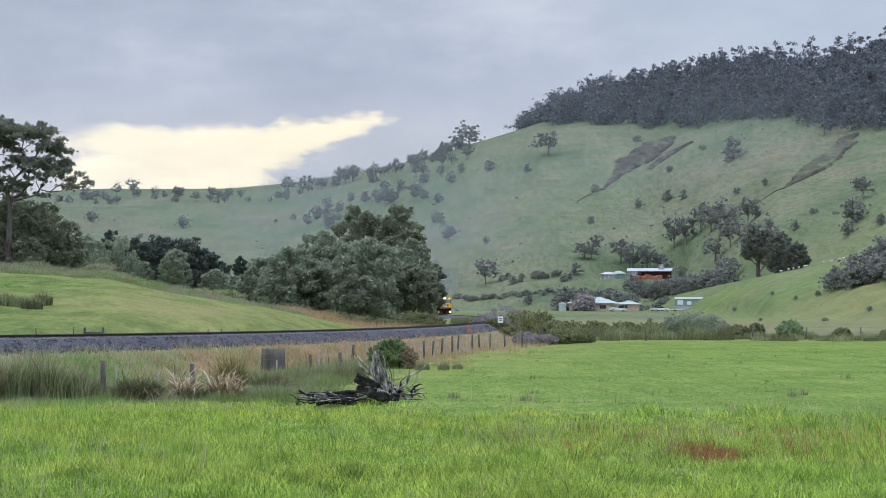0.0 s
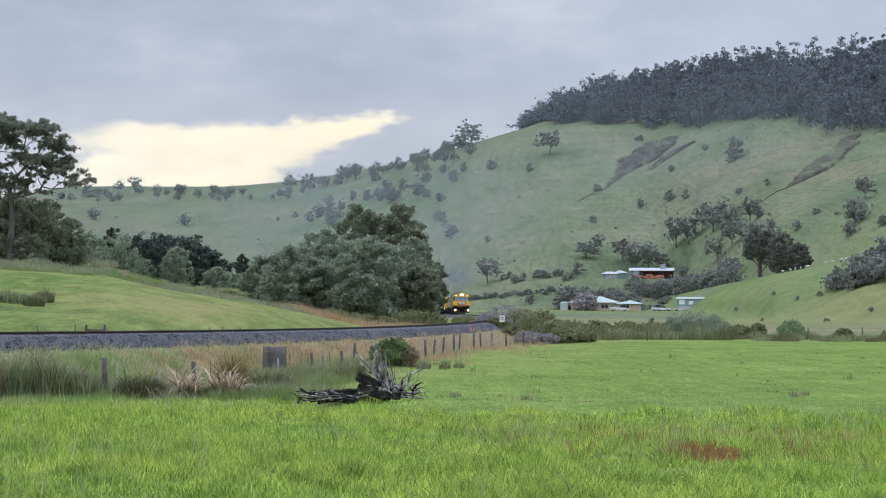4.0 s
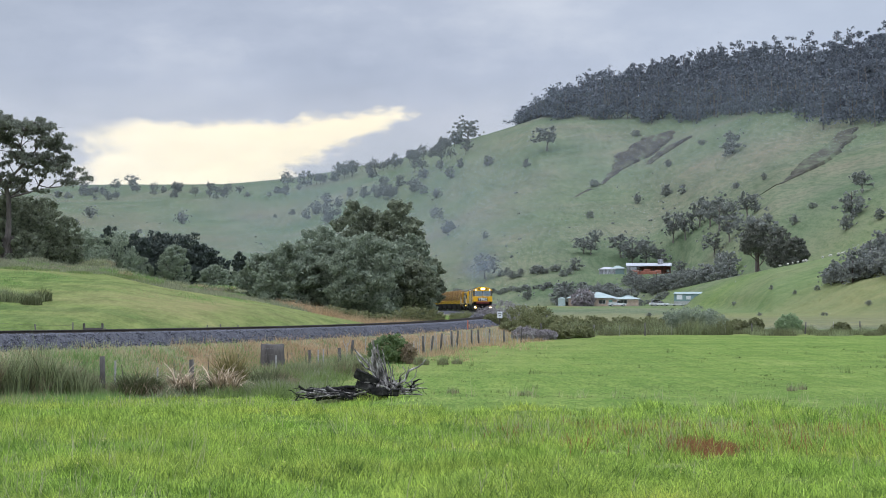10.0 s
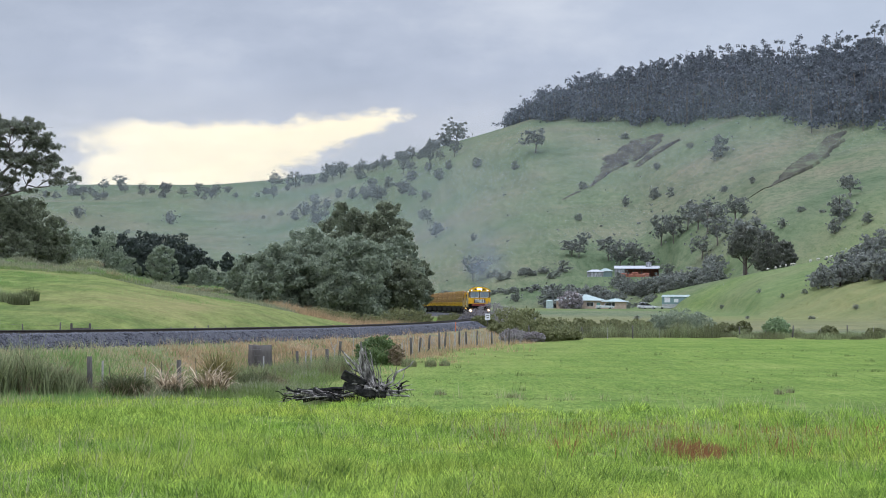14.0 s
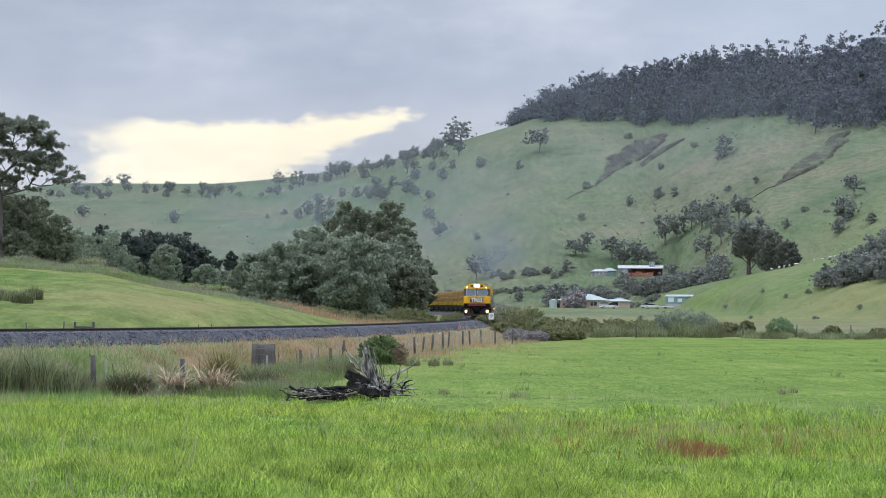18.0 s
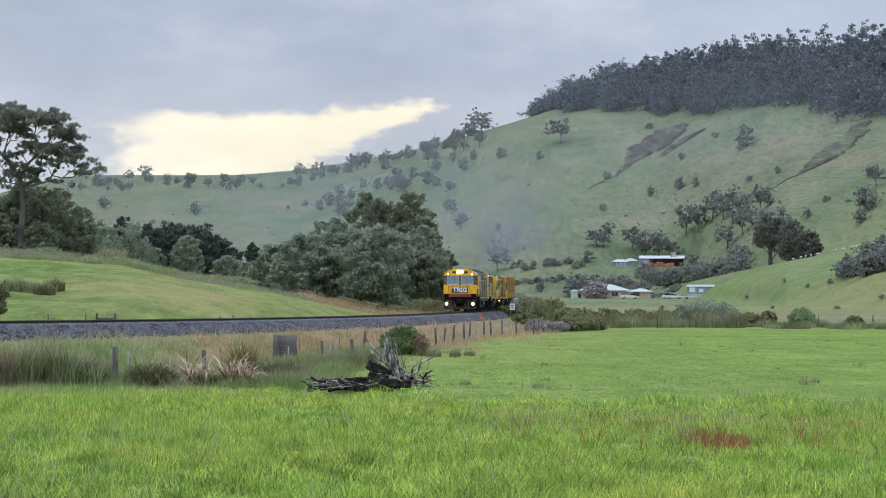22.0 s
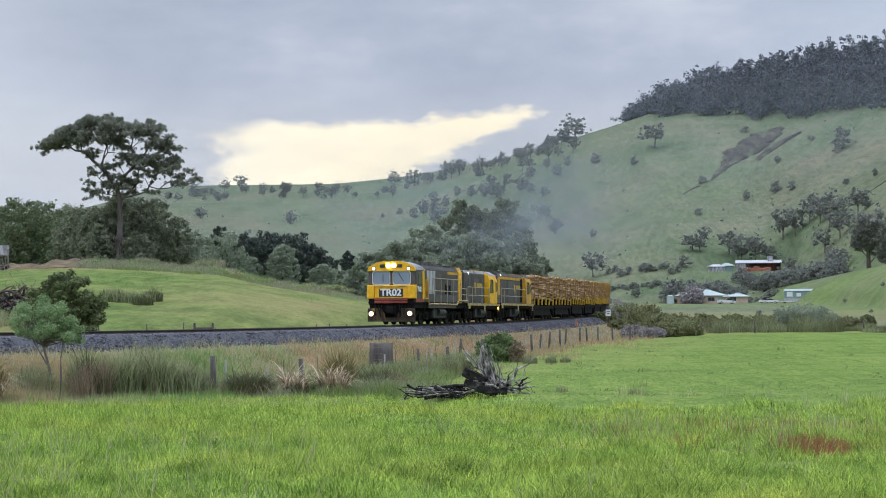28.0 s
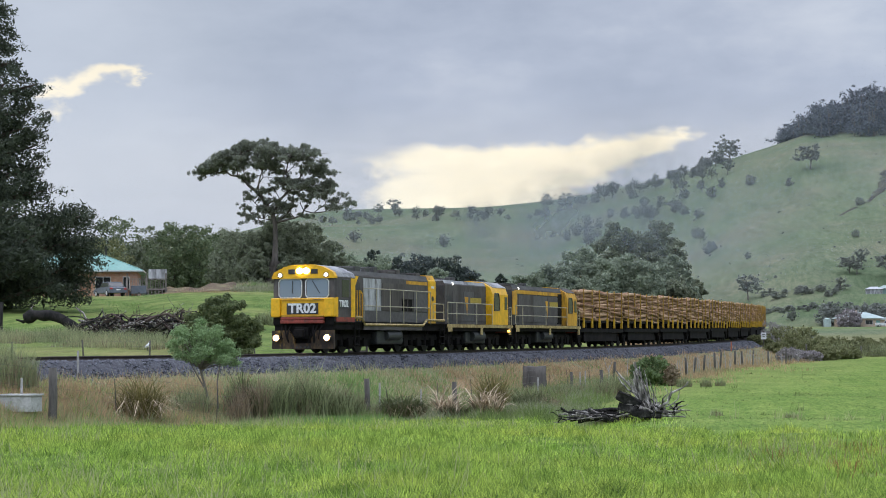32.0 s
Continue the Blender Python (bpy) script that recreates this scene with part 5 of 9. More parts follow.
    for s in (-1, 1):
        part("air_reservoir", rod(bmesh.new(), (-0.9, s * 1.18, 0.75), (0.6, s * 1.18, 0.75), 0.22, sides=14), M_TANK, ob)
    return ob


def hood_locomotive(length, label, sign, silver):
    """A hood unit that runs with its cab at the rear."""
    ob = thing("diesel_locomotive", (0, 0, 0), label, "locomotive", "locomotives")
    H = length / 2 - 0.25
    underframe(ob, H, 1.28)
    bogie(ob, H - 2.75, (-1.3, 0, 1.3), 3.8)
    bogie(ob, -H + 2.75, (-1.3, 0, 1.3), 3.8)
    c1, c0 = -H + (3.2 if silver else 2.75), -H + 0.55
    paint = M_YELLOW_CLEAN if silver else M_YELLOW
    hood(ob, c1, H - 0.9, 0.98, 1.33, 3.60, M_GREY, M_ROOF if silver else M_ROOF_DARK)
    part("hood_end", boxes((H - 0.9, H - 0.82, -0.94, 0.94, 1.35, 3.28), bevel=0.02), M_BLACK, ob)
    cabline = [(-1.34, 2.95), (-1.2, 3.3), (-0.7, 3.58), (0, 3.66), (0.7, 3.58), (1.2, 3.3), (1.34, 2.95)]
    cab = part("cab", prism([(-1.34, 1.33), (1.34, 1.33)] + cabline[::-1], c0, c1, "x"), paint, ob, "yellow rear cab")
    part("cab_roof", prism([(a * 1.01, z + 0.03) for a, z in cabline[1:-1]] + [(a * 0.94, z - 0.03) for a, z in cabline[-2:0:-1]], c0 - 0.1, c1 - 0.5, "x"), M_ROOF if silver else M_GREY, ob)
    part("cab_front", prism([(-1.35, 1.34), (1.35, 1.34)] + [(a * 1.01, z + 0.015) for a, z in cabline[::-1]], c1 - 0.22, c1 + 0.06, "x"), paint, ob, "orange-yellow cab front")
    for s in (-1, 1):
        w = part("cab_window", prism([(c1 - 0.2, 2.1), (c1 - 1.1, 2.1), (c1 - 1.1, 2.75), (c1 - 0.95, 3.0), (c1 - 0.35, 3.0), (c1 - 0.2, 2.75)], s * 1.335, s * 1.36, "y"), M_GLASS_DARK, cab)
        part("window_rim", rods([((c1 - 0.2, s * 1.36, 2.1), (c1 - 0.2, s * 1.36, 2.75)), ((c1 - 1.1, s * 1.36, 2.1), (c1 - 1.1, s * 1.36, 2.75)), ((c1 - 0.2, s * 1.36, 2.1), (c1 - 1.1, s * 1.36, 2.1)), ((c1 - 0.35, s * 1.36, 3.0), (c1 - 0.95, s * 1.36, 3.0)), ((c1 - 0.2, s * 1.36, 2.75), (c1 - 0.35, s * 1.36, 3.0)), ((c1 - 1.1, s * 1.36, 2.75), (c1 - 0.95, s * 1.36, 3.0))], 0.03), M_BLACK, w)
        part("cab_side_window", boxes((c0 + 0.15, c0 + 0.6, s * 1.345 - 0.01, s * 1.345 + 0.015, 2.15, 2.85), bevel=0.01), M_GLASS_DARK, cab)
        part("sill_stripe", boxes((-H, H, s * 1.41 - 0.02, s * 1.41 + 0.02, 1.16, 1.32)), M_SILL, ob, "pale yellow sill edge")
        for x0, x1, z0 in ((H - 0.7, H - 0.1, 0.95), (-0.2, 0.1, 0.8), (-H + 0.3, -H + 0.6, 0.8)):
            part("sill_drop", boxes((x0, x1, s * 1.41 - 0.025, s * 1.41 + 0.025, z0, 1.2)), M_SILL, ob)
        n = 3
        span = (H - 2.0 - c1 - 0.3) / n
        for k in range(n):
            x = c1 + 0.3 + span * (k + 0.5)
            part("engine_door", boxes((x - span / 2 + 0.02, x + span / 2 - 0.02, s * 0.985 - 0.01, s * 0.985 + 0.02, 1.5, 3.02), bevel=0.008), M_GREY if k % 2 == 0 else M_GREY_FLAT, ob)
        part("maker_sign", boxes((c1 + 0.9, c1 + 2.7, s * 1.0 - 0.005, s * 1.0 + 0.012, 2.42, 2.72)), M_DULLSIGN, ob, "faded gold sign bar")
        part("emblem", prism([(c1 + 3.0, 2.75), (c1 + 3.6, 2.75), (c1 + 3.35, 2.3), (c1 + 3.2, 1.75)], s * 0.99, s * 1.012, "y"), M_YELLOW, ob, "yellow emblem on the hood side")
        if not silver:
            part("end_box", boxes((H - 1.7, H - 0.84, s * 0.99 - 0.01, s * 0.99 + 0.03, 1.9, 3.2), bevel=0.02), M_YELLOW, ob, "yellow front end of the hood")
            # shade inside the open door, laid on the hood as a near-black panel
            part("doorway_shade", boxes((c1 + 0.12, c1 + 0.95, s * 0.99 - 0.01, s * 0.99 + 0.03, 1.45, 3.22)), M_UNDER, ob, "flat near-black panel for the shade in an open engine-room door")
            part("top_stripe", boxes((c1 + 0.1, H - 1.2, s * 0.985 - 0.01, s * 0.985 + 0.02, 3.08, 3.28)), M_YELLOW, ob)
        # black panel on the hood side in place of a shaded recess
        part("recess_shade", boxes((H - 1.75, H - 1.15, s * 0.985 - 0.01, s * 0.985 + 0.025, 1.5, 2.75)), M_BLACK, ob)
        railing(ob, [(H - 0.25, s * 1.36), (H - 1.6, s * 1.36), (0.6, s * 1.36), (c1 + 0.15, s * 1.36)], 2.4, 1.3)
        railing(ob, [(c0 - 0.1, s * 1.36), (-H + 0.05, s * 1.36)], 2.3, 1.3)
        steps(ob, H - 0.3, s)
        steps(ob, -H + 0.3, s)
        part("class_light", disc(H - 2.1, s * 0.93, 3.36, 0.08), M_LAMP_SOFT, ob)
        part("air_reservoir", rod(bmesh.new(), (-0.9, s * 1.12, 0.72), (0.9, s * 1.12, 0.72), 0.24, sides=14), M_TANK, ob)
    if silver:
        part("step_light", disc(-H + 0.7, -1.42, 1.0, 0.06), M_LAMP_AMBER, ob)
        part("step_light", disc(-H + 0.7, 1.42, 1.0, 0.06), M_LAMP_AMBER, ob)
    part("fuel_tank", boxes((-1.6, 1.6, -1.1, 1.1, 0.35, 0.98), bevel=0.12), M_TANK, ob)
    part("exhaust_stack", boxes((0.6, 1.1, -0.2, 0.2, 3.5, 3.78), bevel=0.03), M_ROOF_DARK, ob)
    for x in (H - 2.0, H - 3.2):
        part("roof_fan", rod(bmesh.new(), (x, 0, 3.55), (x, 0, 3.68), 0.4, sides=18), M_ROOF_DARK, ob)
    part("headlight", disc(c0 - 0.1, 0, 3.4, 0.1), M_BLACK, ob)
    part("red_beam", boxes((-H - 0.06, -H, -1.25, 1.25, 0.9, 1.28)), M_RED, ob)
    coupler(ob, H - 0.1, 1)
    coupler(ob, -H + 0.1, -1)
    return ob


def log_materials():
    bark = surface("pine_log_bark", ((0.34, (0.09, 0.045, 0.028)), (0.5, (0.33, 0.185, 0.105)), (0.66, (0.56, 0.37, 0.235))), 1.3, 9, 0.9, bump=0.5, depth=0.03, stretch=(0.2, 1, 1), island=0.7)
    return bark, surface("sawn_log_end", ((0.3, (0.42, 0.26, 0.14)), (0.7, (0.62, 0.43, 0.26))), 3, 22, 0.85, bump=0.2, island=0.2)


M_LOG, M_LOGEND = log_materials()


def one_log(long, r, seed, rings=4, sides=8):
    r_ = np.random.default_rng(seed)
    xs = np.linspace(-long / 2, long / 2, rings + 1)
    bend = r_.normal(size=2) * 0.06
    v = []
    for i, x in enumerate(xs):
        rr = r * (1.12 - 0.30 * i / rings) * (1 + 0.035 * r_.normal())
        k = 1 - (2 * x / long) ** 2
        for a in range(sides):
            t = 2 * math.pi * a / sides
            v.append((x, bend[0] * k + rr * math.cos(t), bend[1] * k + rr * math.sin(t)))
    q = [(i * sides + a, i * sides + (a + 1) % sides, (i + 1) * sides + (a + 1) % sides, (i + 1) * sides + a) for i in range(rings) for a in range(sides)]
    caps = [tuple(range(sides))[::-1], tuple(range(rings * sides, (rings + 1) * sides))]
    return np.array(v), np.array(q), np.array(caps)


def log_mesh(name, items):
    """items: (verts, quads, caps) joined, bark on the sides, sawn wood on the ends."""
    vs, qs, cs, n = [], [], [], 0
    for v, q, c in items:
        vs.append(v)
        qs.append(q + n)
        cs.append(c + n)
        n += len(v)
    qs, cs = np.concatenate(qs), np.concatenate(cs)
    me = mesh_of(name, np.concatenate(vs), [qs, cs], M_LOG, flat=False)
    me.materials.append(M_LOGEND)
    me.polygons.foreach_set("material_index", np.concatenate([np.zeros(len(qs), np.int32), np.ones(len(cs), np.int32)]))
    return me


LOG_MESHES = [log_mesh("log", [one_log(3.52 + 0.14 * (k % 3), 0.066 + 0.017 * (k % 4), 40 + k)]) for k in range(9)]


def bundle_places(seed, core):
    """Rows of logs in a stack 2.3 m wide and high: the outer ones, or the rest."""
    r = np.random.default_rng(seed)
    out = []
    rows_, cols = 13, 14
    for i in range(rows_):
        for j in range(cols):
            outer = j == cols - 1 or i == rows_ - 1
            if outer == core:
                continue
            bulge = 0.10 * math.sin(i * 1.3 + seed)
            y = -1.10 + 2.2 * j / (cols - 1) + (0.09 if i % 2 else 0) * (0 if outer else 1) + r.normal() * 0.06 + (abs(bulge) * 0.4 if j == cols - 1 else 0)
            z = 1.74 + i * 0.139 * (1.0, 1.035, 0.965)[seed % 3] + r.normal() * 0.03 + (0.03 * math.sin(j * 0.9 + seed) if i == rows_ - 1 else 0)
            out.append((r.normal() * 0.09, y, z, int(r.integers(9)), r.normal() * 2.0, r.normal() * 1.6 + (180 if r.random() < 0.5 else 0)))
    return out


def wagon():
    ob = thing("log_wagon", (0, 0, 0), "black flat wagon with yellow stanchions, loaded with pine logs", "wagon", "log wagons")
    L = 12.3
    h = L / 2 - 0.3
    bm = bmesh.new()
    for s in (-1, 1):
        box(bm, -h, h, s * 1.12 - 0.08, s * 1.12 + 0.08, 0.92, 1.16)
        box(bm, -h * 0.75, h * 0.75, s * 1.05 - 0.05, s * 1.05 + 0.05, 0.36, 0.92)
    for x in np.linspace(-h, h, 7):
        box(bm, x - 0.09, x + 0.09, -1.2, 1.2, 0.95, 1.12)
    box(bm, -h, h, -0.2, 0.2, 0.75, 1.1)
    box(bm, -h + 0.4, h - 0.4, -0.75, 0.75, 0.42, 1.0)
    box(bm, -h, h, -1.0, 1.0, 1.0, 1.16)
    for x in np.linspace(-h + 0.6, h - 0.6, 9):
        box(bm, x - 0.12, x + 0.12, -1.15, 1.15, 1.16, 1.56)
    part("frame", bm, M_UNDER, ob)
    for x in (-h + 1.5, h - 1.5):
        bogie(ob, x, (-0.85, 0.85), 2.4)
    coupler(ob, h - 0.15, 1)
    coupler(ob, -h + 0.15, -1)
    for s in (-1, 1):
        part("handbrake_box", boxes((h - 0.35, h - 0.05, s * 1.22 - 0.08, s * 1.22 + 0.08, 1.12, 1.3), bevel=0.02), M_UNDER, ob)
        for x in (-5.15, -3.0, -1.08, 1.08, 3.0, 5.15):
            st_ = part("stanchion", boxes((x - 0.09, x + 0.09, s * 1.27 - 0.06, s * 1.27 + 0.06, 1.2, 1.80), bevel=0.015), M_STEEL_YELLOW, ob)
            part("upright", boxes((x - 0.03, x + 0.03, s * 1.29 - 0.03, s * 1.29 + 0.03, 1.80, 3.62)), M_RUSTY_STEEL, st_)
        for x in (-4.08, 0.0, 4.08):
            part("bolster", boxes((x - 1.2, x + 1.2, s * 0.05, s * 1.24, 1.52, 1.66)), M_UNDER, ob)
    for b, cx in enumerate((-4.08, 0.0, 4.08)):
        core = []
        for dx, y, z, k, ry, rz in bundle_places(70 + b, True):
            v, q, c = one_log(3.52 + 0.14 * (k % 3), 0.068 + 0.015 * (k % 4), 40 + k, 2, 7)
            core.append((v + np.array((cx + dx, y, z)), q, c))
        outer = bundle_places(70 + b, False)
        bd = part("log_core", log_mesh("log_core", core), None, ob, "stack of orange-brown pine logs")
        bd["kind"] = "stuff"
        for dx, y, z, k, ry, rz in outer:
            o = part("log", LOG_MESHES[k], None, bd)
            o.matrix_basis = pose(cx + dx, y, z, k * 40, ry, rz)
    return ob


TRAIN = []
lead = lead_locomotive()
lead.scale = (1.11, 1.06, 1.0)
TRAIN.append((lead, 7.0, 8.3))
TRAIN.append((hood_locomotive(11.1, "grey and yellow diesel locomotive with a silver roof", "", True), 14.0 + 5.55, 6.0))
TRAIN.append((hood_locomotive(14.2, "grey diesel locomotive with a yellow top stripe", "", False), 25.1 + 7.1, 8.0))
first = wagon()
for k in range(15):
    w = first if k == 0 else copy_thing(first, pose(0, 0, 0))
    TRAIN.append((w, 39.4 + 6.15 + 12.3 * k, 8.4))


# ---- beside the line: fences, stumps, tussocks, shrubs ----
M_RUSH = leafage("rush_blades", (0.090, 0.066, 0.042), (0.38, 0.30, 0.20), 0.3)
M_RUSH_GREEN = leafage("green_rush_blades", (0.100, 0.126, 0.058), (0.375, 0.41, 0.22), 0.4)
M_PALEGRASS = leafage("pale_seed_grass", (0.21, 0.235, 0.11), (0.49, 0.485, 0.27), 0.4)
M_LUSH = leafage("lush_weeds", (0.10, 0.20, 0.06), (0.26, 0.40, 0.13), 0.4)
M_DARKTUFT = leafage("dark_tussock_blades", (0.055, 0.075, 0.03), (0.15, 0.16, 0.075), 0.25)
M_GREYMOUND = leafage("grey_green_seed_grass", (0.135, 0.150, 0.085), (0.34, 0.35, 0.225), 0.35)
M_DEEP = leafage("deep_green_rank_grass", (0.080, 0.130, 0.040), (0.245, 0.315, 0.110), 0.4)
M_STRAW = leafage("dry_flax_blades", (0.30, 0.23, 0.15), (0.66, 0.54, 0.39), 0.25)
M_FLAX = leafage("flax_blades", (0.085, 0.088, 0.036), (0.29, 0.245, 0.10), 0.2)


def grass_material(name, dark, light):
    m, n, l, b = nodes_of(name)
    g = n.new("ShaderNodeNewGeometry").outputs["Random Per Island"]
    co = n.new("ShaderNodeTexCoord").outputs["Object"]
    flat_co = n.new("ShaderNodeMapping")
    flat_co.inputs["Scale"].default_value = (1, 1, 0.05)
    l.new(co, flat_co.inputs["Vector"])
    big = noise_node(n, l, 0.16, 3, 0.6, flat_co.outputs[0])
    mid = noise_node(n, l, 1.5, 5, 0.65, flat_co.outputs[0])
    patch = ramp_node(n, l, mid, ((0.34, dark), (0.60, light)))
    hue = ramp_node(n, l, big, ((0.35, (0.80, 0.92, 0.85)), (0.52, (1.0, 1.0, 1.0)), (0.68, (1.2, 1.05, 1.0))))
    own = ramp_node(n, l, g, ((0, (0.26, 0.32, 0.26)), (0.5, (0.94, 0.96, 0.92)), (1, (1.75, 1.58, 1.6))))
    col = mix_node(n, l, 1.0, mix_node(n, l, 1.0, patch, hue, "MULTIPLY"), own, "MULTIPLY")
    l.new(col, b.inputs["Base Color"])
    b.inputs["Roughness"].default_value = 0.55
    b.inputs["Specular IOR Level"].default_value = 0.3
    tr = n.new("ShaderNodeBsdfTranslucent")
    l.new(col, tr.inputs["Color"])
    mx = n.new("ShaderNodeMixShader")
    mx.inputs[0].default_value = 0.4
    l.new(b.outputs[0], mx.inputs[1])
    l.new(tr.outputs[0], mx.inputs[2])
    l.new(mx.outputs[0], n["Material Output"].inputs[0])
    return m


M_MEADOW = grass_material("meadow_blades", (0.136, 0.230, 0.036), (0.465, 0.60, 0.124))
M_BANKGRASS = leafage("seeding_grass", (0.235, 0.168, 0.09), (0.58, 0.41, 0.25), 0.36)
M_SORREL = leafage("red_sorrel", (0.20, 0.06, 0.03), (0.36, 0.16, 0.08), 0.3)
M_WIRE = surface("galvanised_wire", ((0.3, (0.14, 0.13, 0.13)), (0.7, (0.24, 0.23, 0.22))), 4, 12, 0.6, metal=0.5, bump=0)
M_CONCRETE = surface("pale_concrete", ((0.3, (0.38, 0.38, 0.37)), (0.7, (0.55, 0.55, 0.53))), 1.5, 16, 0.9, bump=0.3, dirt=(0.22, 0.22, 0.18))
M_PALEPOST = surface("bleached_batten", ((0.3, (0.30, 0.285, 0.27)), (0.7, (0.52, 0.50, 0.48))), 3, 20, 0.9, bump=0.3)
M_ORANGE = surface("orange_marker", ((0.3, (0.62, 0.12, 0.03)), (0.7, (0.75, 0.18, 0.05))), 3, 12, 0.6, bump=0.03)


def spikes(r, x, y, z, height, width, lean):
    """The plainest blades, for grass farther off: verts, tris."""
    n = len(x)
    a, b = r.random(n) * 2 * np.pi, r.random(n) * 2 * np.pi
    foot = np.stack([x, y, z], 1)
    w = np.stack([np.cos(b) * width / 2, np.sin(b) * width / 2, np.zeros(n)], 1)
    tip = foot + np.stack([np.cos(a) * lean * height, np.sin(a) * lean * height, height * (1 - 0.3 * lean**2)], 1)
    return np.stack([foot - w, foot + w, tip], 1).reshape(-1, 3), np.arange(n * 3).reshape(-1, 3)


def blades(r, x, y, z, height, width, lean, bend=0.45):
    """Tapered blades of grass at the given feet (arrays): verts, quads, tris."""
    n = len(x)
    a = r.random(n) * 2 * np.pi
    dx, dy = np.cos(a) * lean, np.sin(a) * lean
    b = r.random(n) * 2 * np.pi
    wx, wy = np.cos(b) * width / 2, np.sin(b) * width / 2
    foot = np.stack([x, y, z], 1)
    mid = foot + np.stack([dx * 0.35 * height, dy * 0.35 * height, 0.58 * height], 1)
    tip = foot + np.stack([dx * height, dy * height, height * (1 - bend * lean**2)], 1)
    w = np.stack([wx, wy, np.zeros(n)], 1)
    v = np.stack([foot - w, foot + w, mid + w * 0.75, mid - w * 0.75, tip], 1).reshape(-1, 3)
    k = np.arange(n)[:, None] * 5
    return v, k + np.array([[0, 1, 2, 3]]), k + np.array([[3, 2, 4]])


def blade_mesh(name, v, q, t, material):
    return mesh_of(name, v, [q, t], material)


def clump(name, where, label, category, r, n, radius, height, material, lean=0.5, width=0.02, group="", second=None):
    ob = thing(name, where, label, category, group)
    for k, (m, part_name) in enumerate(((material, "foliage"), (second, "dead_foliage"))):
        if m is None:
            continue
        c = n if k == 0 else n // 2
        rr, aa = radius * np.sqrt(r.random(c)), r.random(c) * 6.283
        hh = height * (0.55 + 0.5 * r.random(c)) * (1 - 0.35 * (rr / radius) ** 2) * (1 if k == 0 else 0.8)
        v, q, t = blades(r, rr * np.cos(aa), rr * np.sin(aa), np.zeros(c) - 0.05, hh, width * (0.7 + 0.6 * r.random(c)), lean * (0.3 + 0.9 * r.random(c)) * (1 if k == 0 else 1.5))
        part(part_name, blade_mesh(part_name, v, q, t, m), None, ob)
    return ob


r6 = np.random.default_rng(21)
# rushes: many thin upright tufts in a broken row
for k in range(44):
    f = (int(k / 4) * 4 + 1.1 * (k % 4) * 0.8 + 0.6) / 44
    bearing = -13.55 + 3.75 * f + r6.normal() * 0.06
    tall = float(np.interp(f, [0, 0.12, 0.35, 0.5, 0.62, 0.7, 0.85, 1.0], [1.35, 1.7, 1.9, 2.35, 1.9, 1.35, 1.5, 1.15])) * (0.8 + 0.35 * r6.random())
    kind_ = M_RUSH if f < 0.22 and k % 2 else (M_RUSH_GREEN, M_RUSH_GREEN, M_DARKTUFT, M_RUSH, M_RUSH_GREEN)[(k * 3) % 5]
    clump("rush_clump", by(bearing, 66.0 + 2.2 * f + 1.8 * r6.random()), "upright clump of grey-green and brown rushes along the fence", "rushes", r6, 110, 0.22 + 0.2 * r6.random(), tall * (0.82 + 0.35 * r6.random()), kind_, 0.36, 0.034, "rush clumps", M_RUSH if f < 0.25 or k % 4 == 0 else M_DARKTUFT)
for bearing, away, rad, h, n in ((-9.7, 70, 0.4, 0.75, 200), (-8.0, 71, 0.3, 0.6, 160), (-5.35, 80, 0.6, 0.7, 300), (-4.75, 84, 0.5, 0.65, 220), (-3.9, 88, 0.45, 0.7, 220), (-3.45, 90, 0.4, 0.75, 200), (-2.85, 84, 0.45, 1.0, 330), (-2.6, 85, 0.4, 1.05, 300), (-2.4, 85, 0.3, 0.85, 200), (-4.2, 86, 0.5, 0.6, 220),
                                 (-0.6, 101, 0.4, 0.55, 220), (0.02, 101, 0.3, 0.5, 170), (0.42, 102, 0.28, 0.40, 150), (-14.9, 65, 0.4, 0.8, 200), (-14.5, 66, 0.5, 0.9, 200), (-19.9, 61, 0.9, 1.3, 600), (-19.4, 62, 0.6, 1.0, 300),
                                 (2.4, 60, 0.22, 0.26, 60), (0.3, 62, 0.2, 0.26, 50), (9.9, 62, 0.18, 0.28, 50), (10.2, 63, 0.15, 0.26, 40)):
    clump("rush_clump", by(bearing, away), "clump of grey-green and brown rushes along the fence", "rushes", r6, int(n * 1.3), rad, h * 1.35, M_RUSH_GREEN, 0.35, 0.016, "rush clumps", M_RUSH)
def flax(where, label, r, n, long, material, second):
    """Long strap leaves that rise from one foot, arch over and hang."""
    ob = thing("flax_clump", where, label, "flax", "flax clumps")
    for m, name, c, l0 in ((material, "dead_foliage", n, long), (second, "foliage", n // 2, long * 0.85)):
        v, q = [], []
        for k in range(c):
            a, el, ln = r.random() * 6.283, math.radians(62 + 24 * r.random()), l0 * (0.55 + 0.55 * r.random())
            fall = math.radians(70 + 95 * r.random()) / 6
            p = Vector((r.normal() * 0.10, r.normal() * 0.10, -0.05))
            side = Vector((-math.sin(a + r.normal() * 0.5), math.cos(a + r.normal() * 0.5), 0)) * (0.020 + 0.014 * r.random())
            for i in range(7):
                w = side * (1 - 0.75 * (i / 6) ** 2)
                v += [p - w, p + w]
                if i:
                    b = len(v) - 4
                    q.append((b, b + 1, b + 3, b + 2))
                p = p + Vector((math.cos(a) * math.cos(el), math.sin(a) * math.cos(el), math.sin(el))) * ln / 6
                el -= fall * (0.5 + 0.17 * i)
                p.z = max(p.z, 0.02)
        part(name, mesh_of(name, [tuple(p) for p in v], np.array(q), m), None, ob)
    return ob


